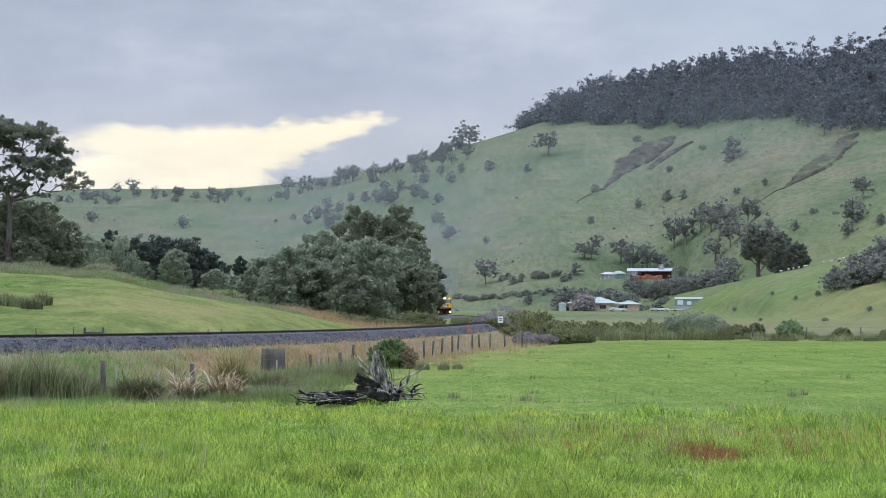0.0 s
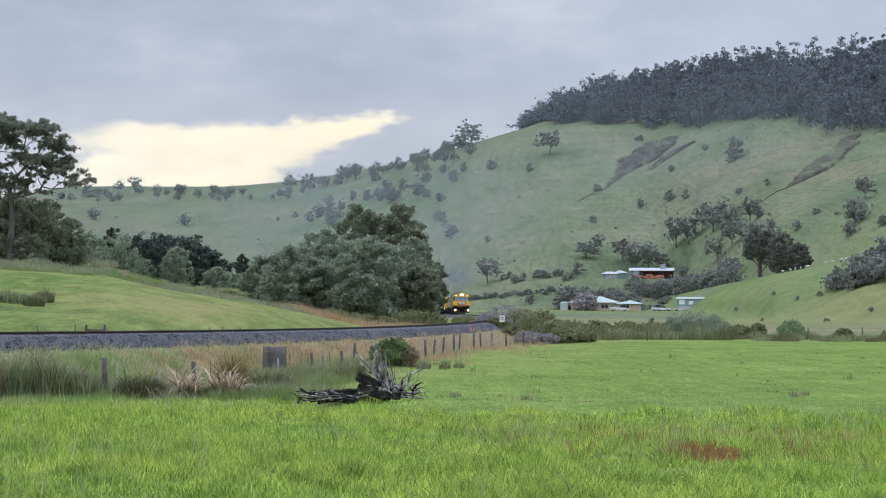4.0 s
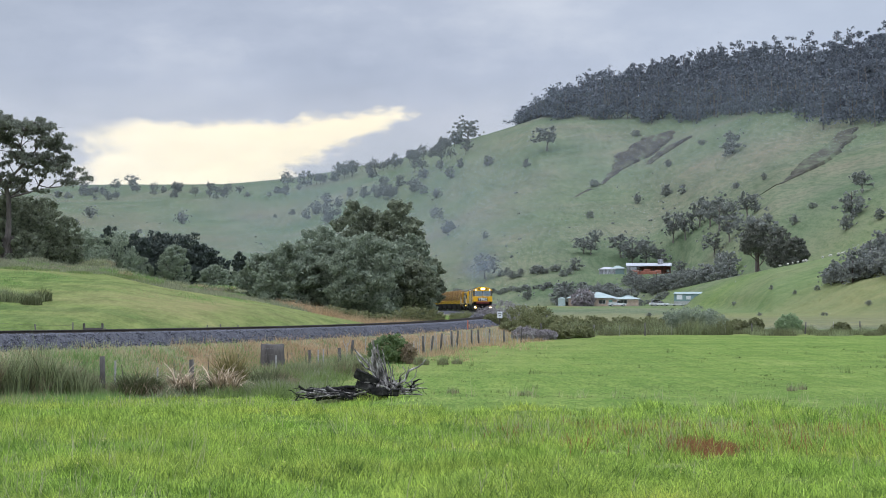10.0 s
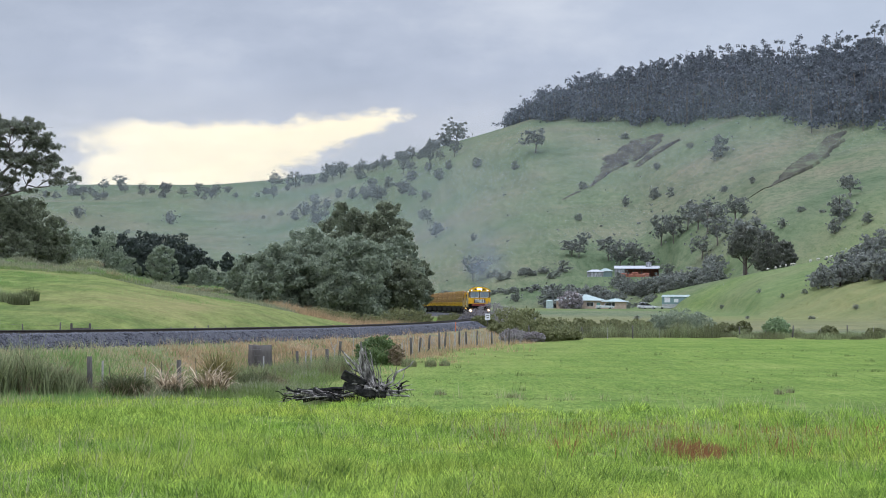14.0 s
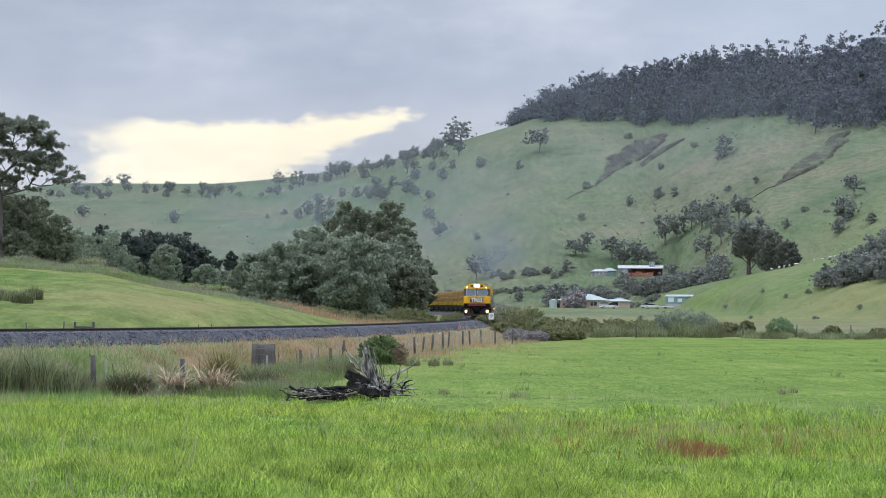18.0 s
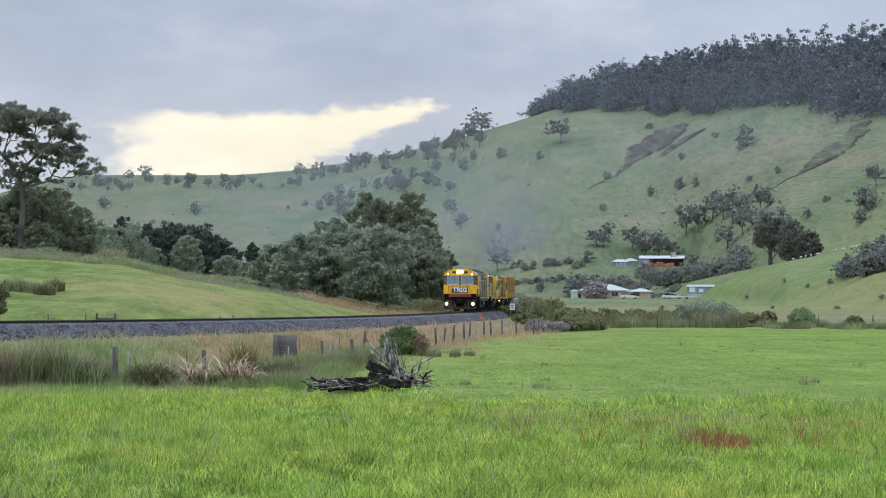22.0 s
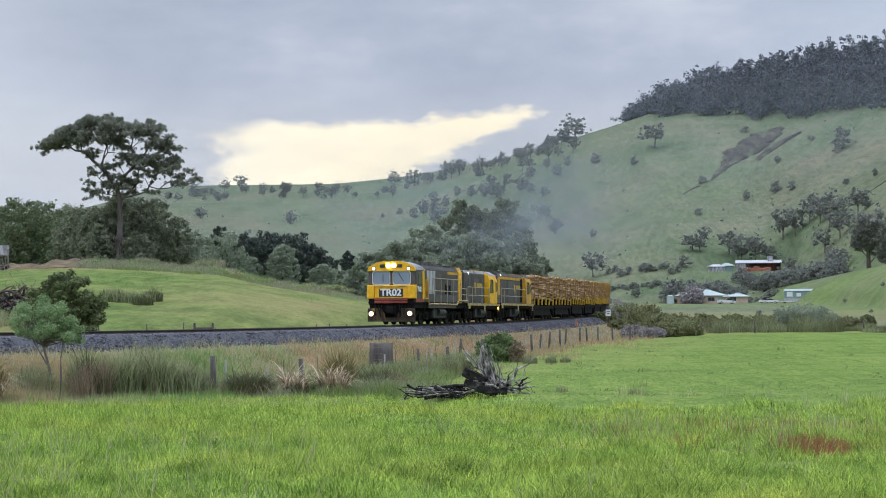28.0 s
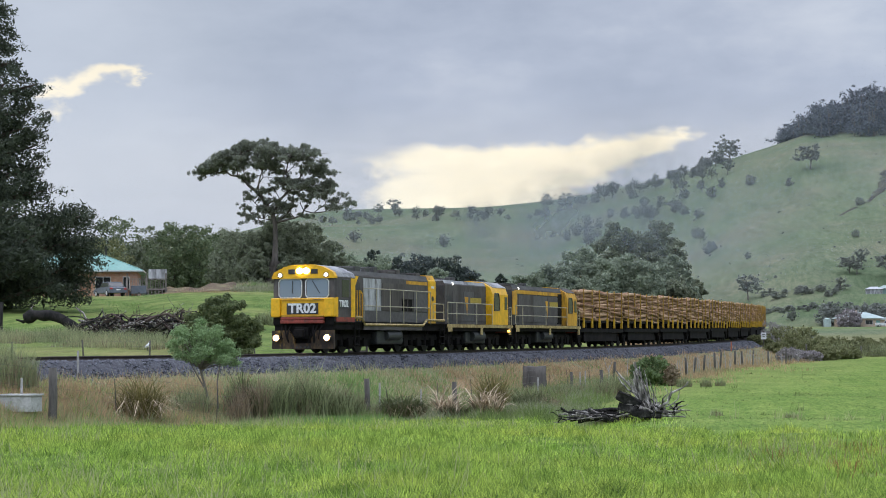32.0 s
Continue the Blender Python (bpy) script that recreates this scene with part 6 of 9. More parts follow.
for bearing, away, long, n in ((-7.5, 67.6, 1.5, 70), (-7.2, 67.5, 1.25, 50), (-6.35, 67.2, 1.6, 90), (-6.05, 67.0, 1.35, 60)):
    flax(by(bearing, away), "dry bleached flax clump with drooping straw leaves", r6, n, long, M_STRAW, M_RUSH)
clump("flax_clump", by(-6.05, 69.5), "flax clump with orange-green upright leaves by the fence", "flax", r6, 620, 0.42, 1.85, M_FLAX, 0.42, 0.042, "flax clumps", M_FLAX)
clump("tussock", by(-8.65, 67.5), "low dark green tussock by the fence", "tussock", r6, 900, 0.7, 1.35, M_DARKTUFT, 1.0, 0.028, "tussocks", M_RUSH)
clump("tussock", by(-16.05, 62.6), "brown and straw tussock by the fence", "tussock", r6, 700, 0.6, 1.7, M_FLAX, 0.9, 0.03, "tussocks", M_STRAW)
for bearing, away, h, m_ in ((-7.0, 69, 0.6, M_RUSH), (-5.45, 68, 0.75, M_RUSH_GREEN), (-5.0, 67, 0.8, M_GREYMOUND), (-4.65, 67, 0.7, M_GREYMOUND), (-5.2, 74, 1.1, M_DARKTUFT), (-4.9, 75, 1.2, M_DARKTUFT), (-4.6, 75, 1.0, M_RUSH), (-9.0, 69, 0.5, M_RUSH), (-4.3, 70, 0.6, M_GREYMOUND), (-7.0, 67.5, 0.7, M_DARKTUFT), (-3.9, 72, 0.6, M_RUSH_GREEN), (-7.2, 68.5, 0.5, M_RUSH)):
    clump("tussock", by(bearing, away), "low olive-brown tussock by the fence", "tussock", r6, 620, 0.75, h, m_, 0.85, 0.022, "tussocks")

# line-side fence
FENCE = [(-24.0, 47.0), (-19.3, 57.0), (-15.6, 63.5), (-11.8, 70.0), (-9.6, 78.0), (-7.6, 92.0), (-5.4, 106.0), (-1.7, 117.6), (0.8, 137.0), (3.0, 150.0), (5.0, 158.0), (7.8, 164.7)]


def fence_thing(name, label, line, post_gap, battens, height, dropper_from=0.0, rough=0.03, wires=4, post_r=0.075, batten_mat=None, post_from=0.0):
    ob = thing(name, (line[0][0], line[0][1], ground_at(*line[0])), label, "fence")
    o = Vector(ob.matrix_basis.translation)
    pts = [Vector((x, y, 0)) for x, y in line]
    seg = [(b - a).length for a, b in zip(pts, pts[1:])]
    total = sum(seg)

    def at(s):
        for a, b, l in zip(pts, pts[1:], seg):
            if s <= l or b is pts[-1]:
                p = a.lerp(b, s / l)
                return Vector((p.x, p.y, ground_at(p.x, p.y)))
            s -= l

    r = np.random.default_rng(len(name) + len(line))
    v, f = tube([(0, 0, -0.2), (0, 0, height * 0.5), (0.01, 0, height)], [post_r, post_r * 0.95, post_r * 0.9], 8)
    cap = np.array([list(range(16, 24))])
    post_me = mesh_of("post", v, [f, cap], M_POST)
    bv, bf = tube([(0, 0, -0.1), (0, 0, height * 0.92)], [0.020, 0.017], 5)
    batten_me = mesh_of("batten", bv, bf, batten_mat or M_PALEPOST)
    dropper_me = mesh_of("batten", bv * np.array((0.8, 0.8, 0.9)), bf, M_POST)
    s, k = 0.0, 0
    runs = [[] for w in range(wires)]
    while s <= total:
        p = at(s) - o
        lean = (r.normal() * 4, r.normal() * 5)
        is_post = k % battens == 0
        if is_post or s >= dropper_from:
            stout = is_post and s >= post_from
            q = part("post" if stout else "batten", post_me if stout else dropper_me if s < post_from else batten_me, None, ob)
            q.matrix_basis = pose(p.x + r.normal() * rough, p.y + r.normal() * rough, p.z, *lean, r.random() * 360)
            g = 1 + r.normal() * (0.06 if is_post else 0.13)
            q.scale = (1, 1, g)
        if is_post:
            for w in range(wires):
                runs[w].append(p + Vector((0, 0, height * (0.25 + 0.68 * w / (wires - 1)))))
        s += post_gap / battens
        k += 1
    for run in runs:
        part("wire", mesh_of("wire", *tube(run, [0.0035] * len(run), 3), M_WIRE), None, ob)
    return ob


fence_thing("line_fence", "grey timber post and wire fence beside the railway", FENCE, 4.6, 6, 1.2, 66, rough=0.08, post_from=60)
fence_thing("paddock_fence", "weathered post and wire fence across the paddock's end", [(9.3, 187), (20, 192), (34, 196), (48, 198), (70, 200)], 5.6, 2, 1.2, 0)
fence_thing("field_fence", "low post and wire fence beyond the railway", [(-34, 86), (-25.5, 93), (-20.5, 101), (-16.2, 112), (-10, 140)], 3.4, 1, 1.0, 0, post_r=0.04)

# strainer posts that stand out
for bearing, away, h, rad in ((-18.5, 58.5, 1.55, 0.13), (-9.65, 69.5, 1.35, 0.10), (-7.15, 73, 1.15, 0.09), (-3.8, 92, 1.05, 0.07), (-2.95, 96, 1.1, 0.09), (-20.6, 74, 1.0, 0.09)):
    ob = thing("strainer_post", by(bearing, away), "thick weathered grey strainer post in the fence", "fence post", "strainer posts")
    v, f = tube([(0, 0, -0.2), (0.02, 0, h * 0.5), (0, 0.01, h)], [rad, rad * 0.96, rad * 0.92], 9)
    part("shaft", mesh_of("shaft", v, [f, np.array([list(range(18, 27))])], M_POST), None, ob)
    part("wire_tie", rods([((-rad, 0, h * 0.8), (rad, 0.02, h * 0.8)), ((-rad, 0, h * 0.5), (rad, 0.02, h * 0.5))], 0.015), M_WIRE, ob)
for bearing, away, h in ((-9.28, 69.5, 1.2), (-3.55, 92, 1.05), (-3.4, 92, 1.1), (-19.35, 58, 1.1), (-4.75, 86, 0.9), (-10.4, 71, 0.95), (-8.1, 72, 0.9), (-17.8, 66, 0.9)):
    ob = thing("batten_post", by(bearing, away), "thin bleached white fence batten", "fence post", "bleached battens")
    part("shaft", boxes((-0.03, 0.03, -0.02, 0.02, -0.15, h)), M_PALEPOST, ob)


# stumps and dead wood
def gnarled(parent, name, pts, r0, r1, wob, material=None, sides=7):
    """A crooked tapered root drawn through a few points."""
    pts = [Vector(p) for p in pts]
    fine_ = []
    for a, b in zip(pts, pts[1:]):
        fine_ += [a, a.lerp(b, 0.5) + Vector((r6.normal(), r6.normal(), r6.normal())) * wob]
    fine_.append(pts[-1])
    n = len(fine_) - 1
    v, f = tube(fine_, [(r0 + (r1 - r0) * (i / n) ** 0.8) * (1 + 0.18 * r6.normal() * (0 < i < n)) for i in range(n + 1)], sides)
    return part(name, mesh_of(name, v, f, material or M_DEADWOOD, flat=False), None, parent)


x_, y_, z_ = by(-1.75, 58.5)
st = thing("uprooted_stump", (x_, y_, z_ + 0.12), "uprooted grey tree stump with splayed roots on the grass", "stump")
gnarled(st, "upright_root", [(0.0, 0, 0.1), (-0.10, 0.05, 0.9), (-0.20, 0, 1.35), (-0.24, 0, 1.62)], 0.10, 0.022, 0.035)
for k in range(30):
    f = r6.random()
    top = (-0.68 + 0.95 * f + r6.normal() * 0.07, r6.normal() * 0.2, (1.25 - 1.5 * abs(f - 0.55)) * (0.55 + 0.5 * r6.random()) + 0.35)
    foot = (-0.15 + 0.45 * f, r6.normal() * 0.15, 0.1)
    mid = ((foot[0] + top[0]) / 2 + 0.06, (foot[1] + top[1]) / 2, top[2] * 0.55)
    gnarled(st, "splinter", [foot, mid, top], 0.022 + 0.035 * r6.random() ** 2, 0.007, 0.05, sides=5)
for pts, r0 in (([(-0.1, 0, 0.6), (-0.5, -0.1, 1.05), (-0.8, -0.1, 1.38)], 0.09), ([(-0.2, -0.1, 0.7), (-0.6, -0.15, 1.0), (-0.74, -0.1, 1.2)], 0.07), ([(0.25, -0.1, 0.2), (0.7, -0.2, 0.45), (1.1, -0.2, 0.85), (1.3, -0.2, 1.05)], 0.10), ([(0.5, -0.2, 0.15), (0.95, -0.25, 0.2), (1.35, -0.3, 0.22)], 0.06),
                ([(0.3, 0, 0.2), (0.55, 0, 0.55), (0.62, 0, 0.85)], 0.05), ([(0.5, 0, 0.3), (0.75, 0.1, 0.65), (0.82, 0.1, 0.9)], 0.04), ([(0.4, -0.3, 0.15), (0.9, -0.4, 0.05), (1.2, -0.5, 0.03)], 0.06), ([(0.6, -0.2, 0.3), (1.0, -0.2, 0.55), (1.05, -0.2, 0.8)], 0.035)):
    gnarled(st, "root", pts, r0 * 0.62, r0 * 0.2, 0.06)
for k in range(80):
    a = r6.random() * 6.283
    c = Vector((0.3 + float(np.clip(r6.normal(), -1.6, 1.5)) * 0.42, -0.1 + r6.normal() * 0.2, 0.08 + 0.3 * r6.random()))
    e = c + Vector((math.cos(a) * 0.35, math.sin(a) * 0.2, 0.05 + r6.normal() * 0.16))
    e.z = max(e.z, 0.03)
    gnarled(st, "rootlet", [c, c.lerp(e, 0.5) + Vector((0, 0, 0.05)), e], 0.02 + 0.03 * r6.random(), 0.006, 0.03, M_DEADWOOD if k % 3 else M_CHARRED, 5)
for mat4, sx, sy, sz in ((pose(-0.42, -0.32, 0.52, 12, 26, 6), 0.36, 0.08, 0.13), (pose(-0.45, -0.38, 0.27, -8, 18, -10), 0.28, 0.08, 0.10), (pose(0.1, -0.40, 0.13, 5, 4, 4), 0.42, 0.09, 0.10)):
    bm = boxes((-sx, sx, -sy, sy, -sz, sz), bevel=0.03)
    bmesh.ops.subdivide_edges(bm, edges=list(bm.edges), cuts=1)
    for vert in bm.verts:
        vert.co += Vector((r6.normal(), r6.normal(), r6.normal())) * 0.012
    bm.transform(mat4)
    part("charred_trunk", bm, M_CHARRED, st, "charred black slab of trunk")
for k in range(16):
    f = k / 15
    gnarled(st, "strand", [(-0.22 + 0.5 * f, r6.normal() * 0.1, 0.1), (-0.24 + 0.3 * f, r6.normal() * 0.12, 0.6 + 0.2 * r6.random()), (-0.30 + 0.24 * f, r6.normal() * 0.1, 0.95 + 0.55 * r6.random())], 0.05 + 0.025 * r6.random(), 0.012, 0.04, sides=6)
x_, y_, z_ = by(-2.95, 59.0)
bp = thing("brush_pile", (x_, y_, z_ + 0.12), "low pile of dark dead branches on the grass", "brush pile")
for pts, r0 in (([(-1.35, 0, 0.16), (-0.4, 0.05, 0.22), (0.5, 0, 0.16), (1.5, -0.05, 0.06)], 0.13), ([(-1.2, 0.2, 0.2), (0.0, 0.25, 0.3), (1.1, 0.2, 0.14)], 0.10), ([(-1.0, -0.25, 0.08), (0.2, -0.3, 0.14), (1.3, -0.3, 0.06)], 0.09), ([(-0.5, 0.1, 0.34), (0.3, 0.1, 0.4), (0.9, 0.1, 0.3)], 0.06)):
    gnarled(bp, "fallen_limb", pts, r0, r0 * 0.6, 0.05, M_CHARRED, 8)
for k in range(90):
    c = Vector((r6.normal() * 0.75, r6.normal() * 0.25, 0.06 + 0.28 * r6.random()))
    a = r6.normal() * 0.4 + (3.14 if k % 2 else 0)
    long = 0.25 + 0.6 * r6.random()
    d = Vector((math.cos(a) * long, math.sin(a) * long * 0.5, r6.normal() * 0.09))
    p0, p1 = c - d, c + d
    p0.z, p1.z = max(p0.z, 0.02), max(p1.z, 0.02)
    gnarled(bp, "branch", [p0, c, p1], 0.02 + 0.035 * r6.random() ** 2, 0.01, 0.04, M_DEADWOOD if k % 3 == 0 else M_CHARRED, 5)
bp.scale = (0.68, 1, 1)
clump("grass_tuft", by(-2.95, 60.0), "grey-green grass growing over the brush pile", "grass", r6, 700, 0.75, 0.62, M_PALEGRASS, 0.7, 0.014, "", M_LUSH)


M_BRAMBLE = leafage("bramble_leaves", (0.070, 0.115, 0.048), (0.20, 0.275, 0.115), 0.35)
M_YOUNG = leafage("fresh_young_leaves", (0.12, 0.20, 0.09), (0.33, 0.45, 0.22), 0.5)
M_ROUND = leafage("olive_bush_leaves", (0.062, 0.088, 0.034), (0.19, 0.225, 0.10), 0.35)
M_BLACKBARK = surface("blackened_bark", ((0.3, (0.010, 0.010, 0.010)), (0.7, (0.05, 0.045, 0.042))), 3.0, 16, 0.95, bump=0.7, stretch=(1, 1, 0.4), spec=0.15)
M_STUMP = surface("dark_old_stump", ((0.3, (0.045, 0.040, 0.037)), (0.7, (0.16, 0.14, 0.13))), 2.0, 20, 0.9, bump=0.6, stretch=(1, 1, 0.2))


def sawn_stump(where, r, h, rad):
    ob = thing("sawn_stump", where, "broad grey sawn tree stump by the fence", "stump")
    sides = 18
    v, rings = [], 5
    for i in range(rings):
        z = -0.2 + (h + 0.2) * i / (rings - 1)
        for k in range(sides):
            a = 6.2832 * k / sides
            rr = rad * (1.12 - 0.12 * i / (rings - 1)) * (1 + 0.09 * math.sin(3 * a + 1) + 0.05 * math.sin(7 * a)) + r.normal() * 0.012
            v.append((math.cos(a) * rr, math.sin(a) * rr, z + (r.normal() * 0.04 if i == rings - 1 else 0)))
    q = [(i * sides + k, i * sides + (k + 1) % sides, (i + 1) * sides + (k + 1) % sides, (i + 1) * sides + k) for i in range(rings - 1) for k in range(sides)]
    part("side", mesh_of("side", v, [np.array(q), np.array([[(rings - 1) * sides + k for k in range(sides)]])], M_STUMP), None, ob)


sawn_stump(by(-4.87, 92), r6, 1.3, 0.52)

# dead tree sprig near the fence
ob = thing("dead_sprig", by(-2.75, 90), "thin bare grey dead sprig", "sprig")
sv = [tube([(0, 0, -0.1), (0.03, 0, 0.8), (0.05, 0, 1.35)], [0.03, 0.025, 0.015], 5), tube([(0.04, 0, 1.0), (-0.12, 0, 1.4), (-0.16, 0, 1.65)], [0.02, 0.015, 0.008], 4), tube([(0.05, 0, 1.2), (0.17, 0, 1.45), (0.16, 0, 1.75)], [0.02, 0.014, 0.007], 4)]
part("stem", mesh_of("stem", *join_arrays(sv), M_PALEPOST, flat=False), None, ob)

# shrubs near the line
make_tree("bramble_bush", by(-1.5, 104), "green bramble bush at the fence", r6, 1.5, 2.5, "bush", 0.06, 9000, M_BRAMBLE, category="bush")
make_tree("bramble_bush", by(-0.95, 103), "small brown-green bramble at the fence", r6, 1.1, 1.0, "bush", 0.05, 2600, M_RUSH, category="bush")
yt = thing("young_tree", by(-14.4, 67.0), "small pale green young tree with a thin trunk", "tree")
yp = [tube([(0.35, 0, -0.1), (0.2, 0, 0.6), (0.0, 0, 1.3), (-0.1, 0, 2.2)], [0.05, 0.045, 0.035, 0.015], 6), tube([(0.62, 0, -0.1), (0.6, 0, 0.8), (0.72, 0, 1.5)], [0.03, 0.025, 0.02], 5), tube([(0.28, 0, 0.4), (-0.1, 0.1, 1.0), (-0.5, 0.1, 1.7)], [0.03, 0.025, 0.012], 5)]
yl = []
for k in range(40):
    a, q = k * 2.4, math.sqrt((k + 0.5) / 40)
    cx, cz, wx, wz = (-0.1, 2.1, 0.95, 0.66) if k % 3 else (0.75, 1.75, 0.5, 0.42)
    x, z = cx + math.cos(a) * q * wx, cz + math.sin(a) * q * wz + r6.normal() * 0.06
    rr = 0.2 + 0.1 * r6.random()
    y = r6.normal() * 0.35
    yl.append((x, y, z, rr * 1.1, rr * 1.1, rr * 0.75))
    yp.append(tube([(0.05, 0, 1.2), ((0.05 + x) / 2, y * 0.5, (1.3 + z) / 2), (x, y, z)], [0.022, 0.016, 0.006], 4))
part("trunk", mesh_of("trunk", *join_arrays(yp), M_BARK, flat=False), None, yt)
part("crown", mesh_of("crown", *leaves(r6, yl, 15000, 0.045, shell=0.1, wide=0.3), M_YOUNG), None, yt)
make_tree("round_bush", by(-13.8, 97), "dark olive rounded bush beyond the railway", r6, 3.5, 4.4, "bush", 0.085, 24000, M_ROUND, category="bush")
for k in range(9):
    clump("rush_clump", by(-12.6 + 0.16 * k + r6.normal() * 0.05, 131 + r6.normal() * 1.5), "olive rushes in the far paddock", "rushes", r6, 240, 0.7, 0.7 + 0.6 * r6.random(), M_RUSH_GREEN if k % 2 else M_DARKTUFT, 0.5, 0.03, "far rushes", M_DARKTUFT)

# rank grass in hummocks along the terrace edge
for k in range(56):
    b = -13.2 + 5.0 * k / 43 if k < 44 else (-7.3 + 0.55 * r6.normal() if k < 51 else -6.2 + 0.3 * r6.normal())
    tall = 0.75 + 0.75 * r6.random() if k < 44 else 0.7
    clump("grass_hummock", by(b + r6.normal() * 0.05, (199 + 19 * r6.random()) if k < 44 else 219 + r6.normal() * 1.5), "rank grey-green grass hummock on the terrace edge", "grass", r6, 420, 1.1 + 0.9 * r6.random(), tall, (M_GREYMOUND, M_RUSH_GREEN, M_GREYMOUND, M_LUSH)[k % 4], 0.95, 0.045, "grass hummocks", M_BANKGRASS if k % 3 == 0 else M_GREYMOUND)
for k in range(16):
    clump("grass_hummock", by(-12.6 + 0.27 * k + r6.normal() * 0.1, 188 + 9 * r6.random()), "dark green weedy tuft in the field", "grass", r6, 260, 1.0 + 0.6 * r6.random(), 0.35 + 0.3 * r6.random(), M_DEEP, 1.0, 0.04, "field weeds")

# water trough at the fence
tr = thing("water_trough", by(-19.6, 58.3), "pale concrete water trough at the fence", "trough", turn=-8)
bm = boxes((-1.1, 0.75, -0.35, -0.28, 0, 0.45), (-1.1, 0.75, 0.28, 0.35, 0, 0.45), (-1.1, -1.03, -0.28, 0.28, 0, 0.45), (0.68, 0.75, -0.28, 0.28, 0, 0.45), (-1.03, 0.68, -0.28, 0.28, 0, 0.08), bevel=0.012)
part("basin", bm, M_CONCRETE, tr)
part("lid", boxes((-0.25, 0.8, -0.38, 0.38, 0.45, 0.5), bevel=0.01), M_CONCRETE, tr)
part("water", boxes((-1.03, 0.68, -0.28, 0.28, 0.30, 0.36)), M_GLASS_DARK, tr)

# signs and markers of the railway
def on_bank(y, off):
    x = float(track_x(y)) + off
    return x, y, float(rail_z(y)) - 0.95


sg = thing("trackside_sign", on_bank(203, 2.9), "white trackside sign board on a post", "sign")
part("post", boxes((-0.04, 0.04, 0.0, 0.06, -0.4, 1.75)), M_POST, sg)
bd = part("board", boxes((-0.26, 0.26, -0.04, 0.0, 0.95, 1.62), bevel=0.01), M_WHITE, sg)
part("writing_bar", boxes((-0.16, 0.16, -0.048, -0.04, 1.36, 1.44), (-0.12, 0.12, -0.048, -0.04, 1.18, 1.25)), M_GREY, bd)
for y, off, h in ((172, 2.9, 1.0), (150, -3.2, 0.9)):
    mk = thing("marker_post", on_bank(y, off), "thin orange marker post beside the ballast", "marker post", "marker posts")
    part("shaft", boxes((-0.035, 0.035, -0.035, 0.035, -0.4, h), bevel=0.01), M_ORANGE, mk)
for y in (100, 108, 118, 128, 140):
    pg = thing("track_peg", on_bank(y, -2.9), "short dark survey peg beside the ballast", "peg", "survey pegs")
    part("shaft", boxes((-0.05, 0.05, -0.05, 0.05, -0.2, 0.80), bevel=0.01), M_POST, pg)

gt = thing("hitching_rail", by(-9.9, 99), "small weathered timber rail frame in the paddock", "rail")
for x in (-0.45, 0.45):
    part("post", boxes((x - 0.05, x + 0.05, -0.05, 0.05, -0.2, 1.0)), M_POST, gt)
part("top_rail", boxes((-0.5, 0.5, -0.04, 0.04, 0.62, 0.78)), M_POST, gt)

# dead timber beyond the line
def tangle(where, label, n, half, high, thick):
    """Crooked dead boughs heaped in a tangle, dark and grey."""
    ob = thing("brush_pile", where, label, "brush pile")
    for k in range(n):
        c = Vector((r6.normal() * half * 0.45, r6.normal() * 0.5, 0.05 + high * 0.55 * r6.random()))
        a, long = r6.random() * 6.283, 0.5 + 0.9 * r6.random()
        arch = high * 0.35 * r6.random()
        d = Vector((math.cos(a) * long, math.sin(a) * long * 0.5, r6.normal() * 0.22))
        p0, p1 = c - d, c + d
        p0.z, p1.z = max(p0.z, 0.0), max(p1.z, 0.0)
        r0 = thick * (0.35 + 1.0 * r6.random() ** 2)
        b = gnarled(ob, "branch", [p0, c + Vector((0, 0, arch)), p1], r0, r0 * 0.35, 0.13, (M_BARK_DARK, M_BLACKBARK, M_BLACKBARK, M_DEADWOOD)[k % 4], 5)
        e = c + Vector((r6.normal() * 0.5, r6.normal() * 0.3, arch + abs(r6.normal()) * 0.35))
        gnarled(ob, "twig", [c + Vector((0, 0, arch * 0.8)), c.lerp(e, 0.6), e], r0 * 0.4, 0.012, 0.08, (M_BARK_DARK, M_DEADWOOD)[k % 2], 4)
    return ob


for bearing, away, half, high, n in ((-16.75, 118, 1.6, 1.8, 50), (-16.1, 117, 1.5, 1.7, 46), (-15.5, 116, 1.4, 1.8, 46), (-15.0, 115, 1.1, 2.2, 40), (-17.3, 120, 1.0, 1.3, 24)):
    tangle(by(bearing, away), "tangled pile of dark dead branches in the paddock", n, half, high, 0.085)
lg = thing("fallen_trunk", by(-18.5, 124), "dark fallen tree trunk arching over the grass", "fallen trunk")
gnarled(lg, "trunk", [(-1.7, 0, 0.85), (-1.0, 0, 1.08), (-0.2, 0.05, 1.06), (0.6, 0, 0.80), (1.2, 0, 0.42), (1.8, 0, 0.05)], 0.34, 0.27, 0.03, M_BLACKBARK, 12)
part("broken_end", rod(bmesh.new(), (-1.78, 0, 0.82), (-1.68, 0, 0.86), 0.22, 0.33, 12), M_DEADWOOD, lg, "pale splintered end")
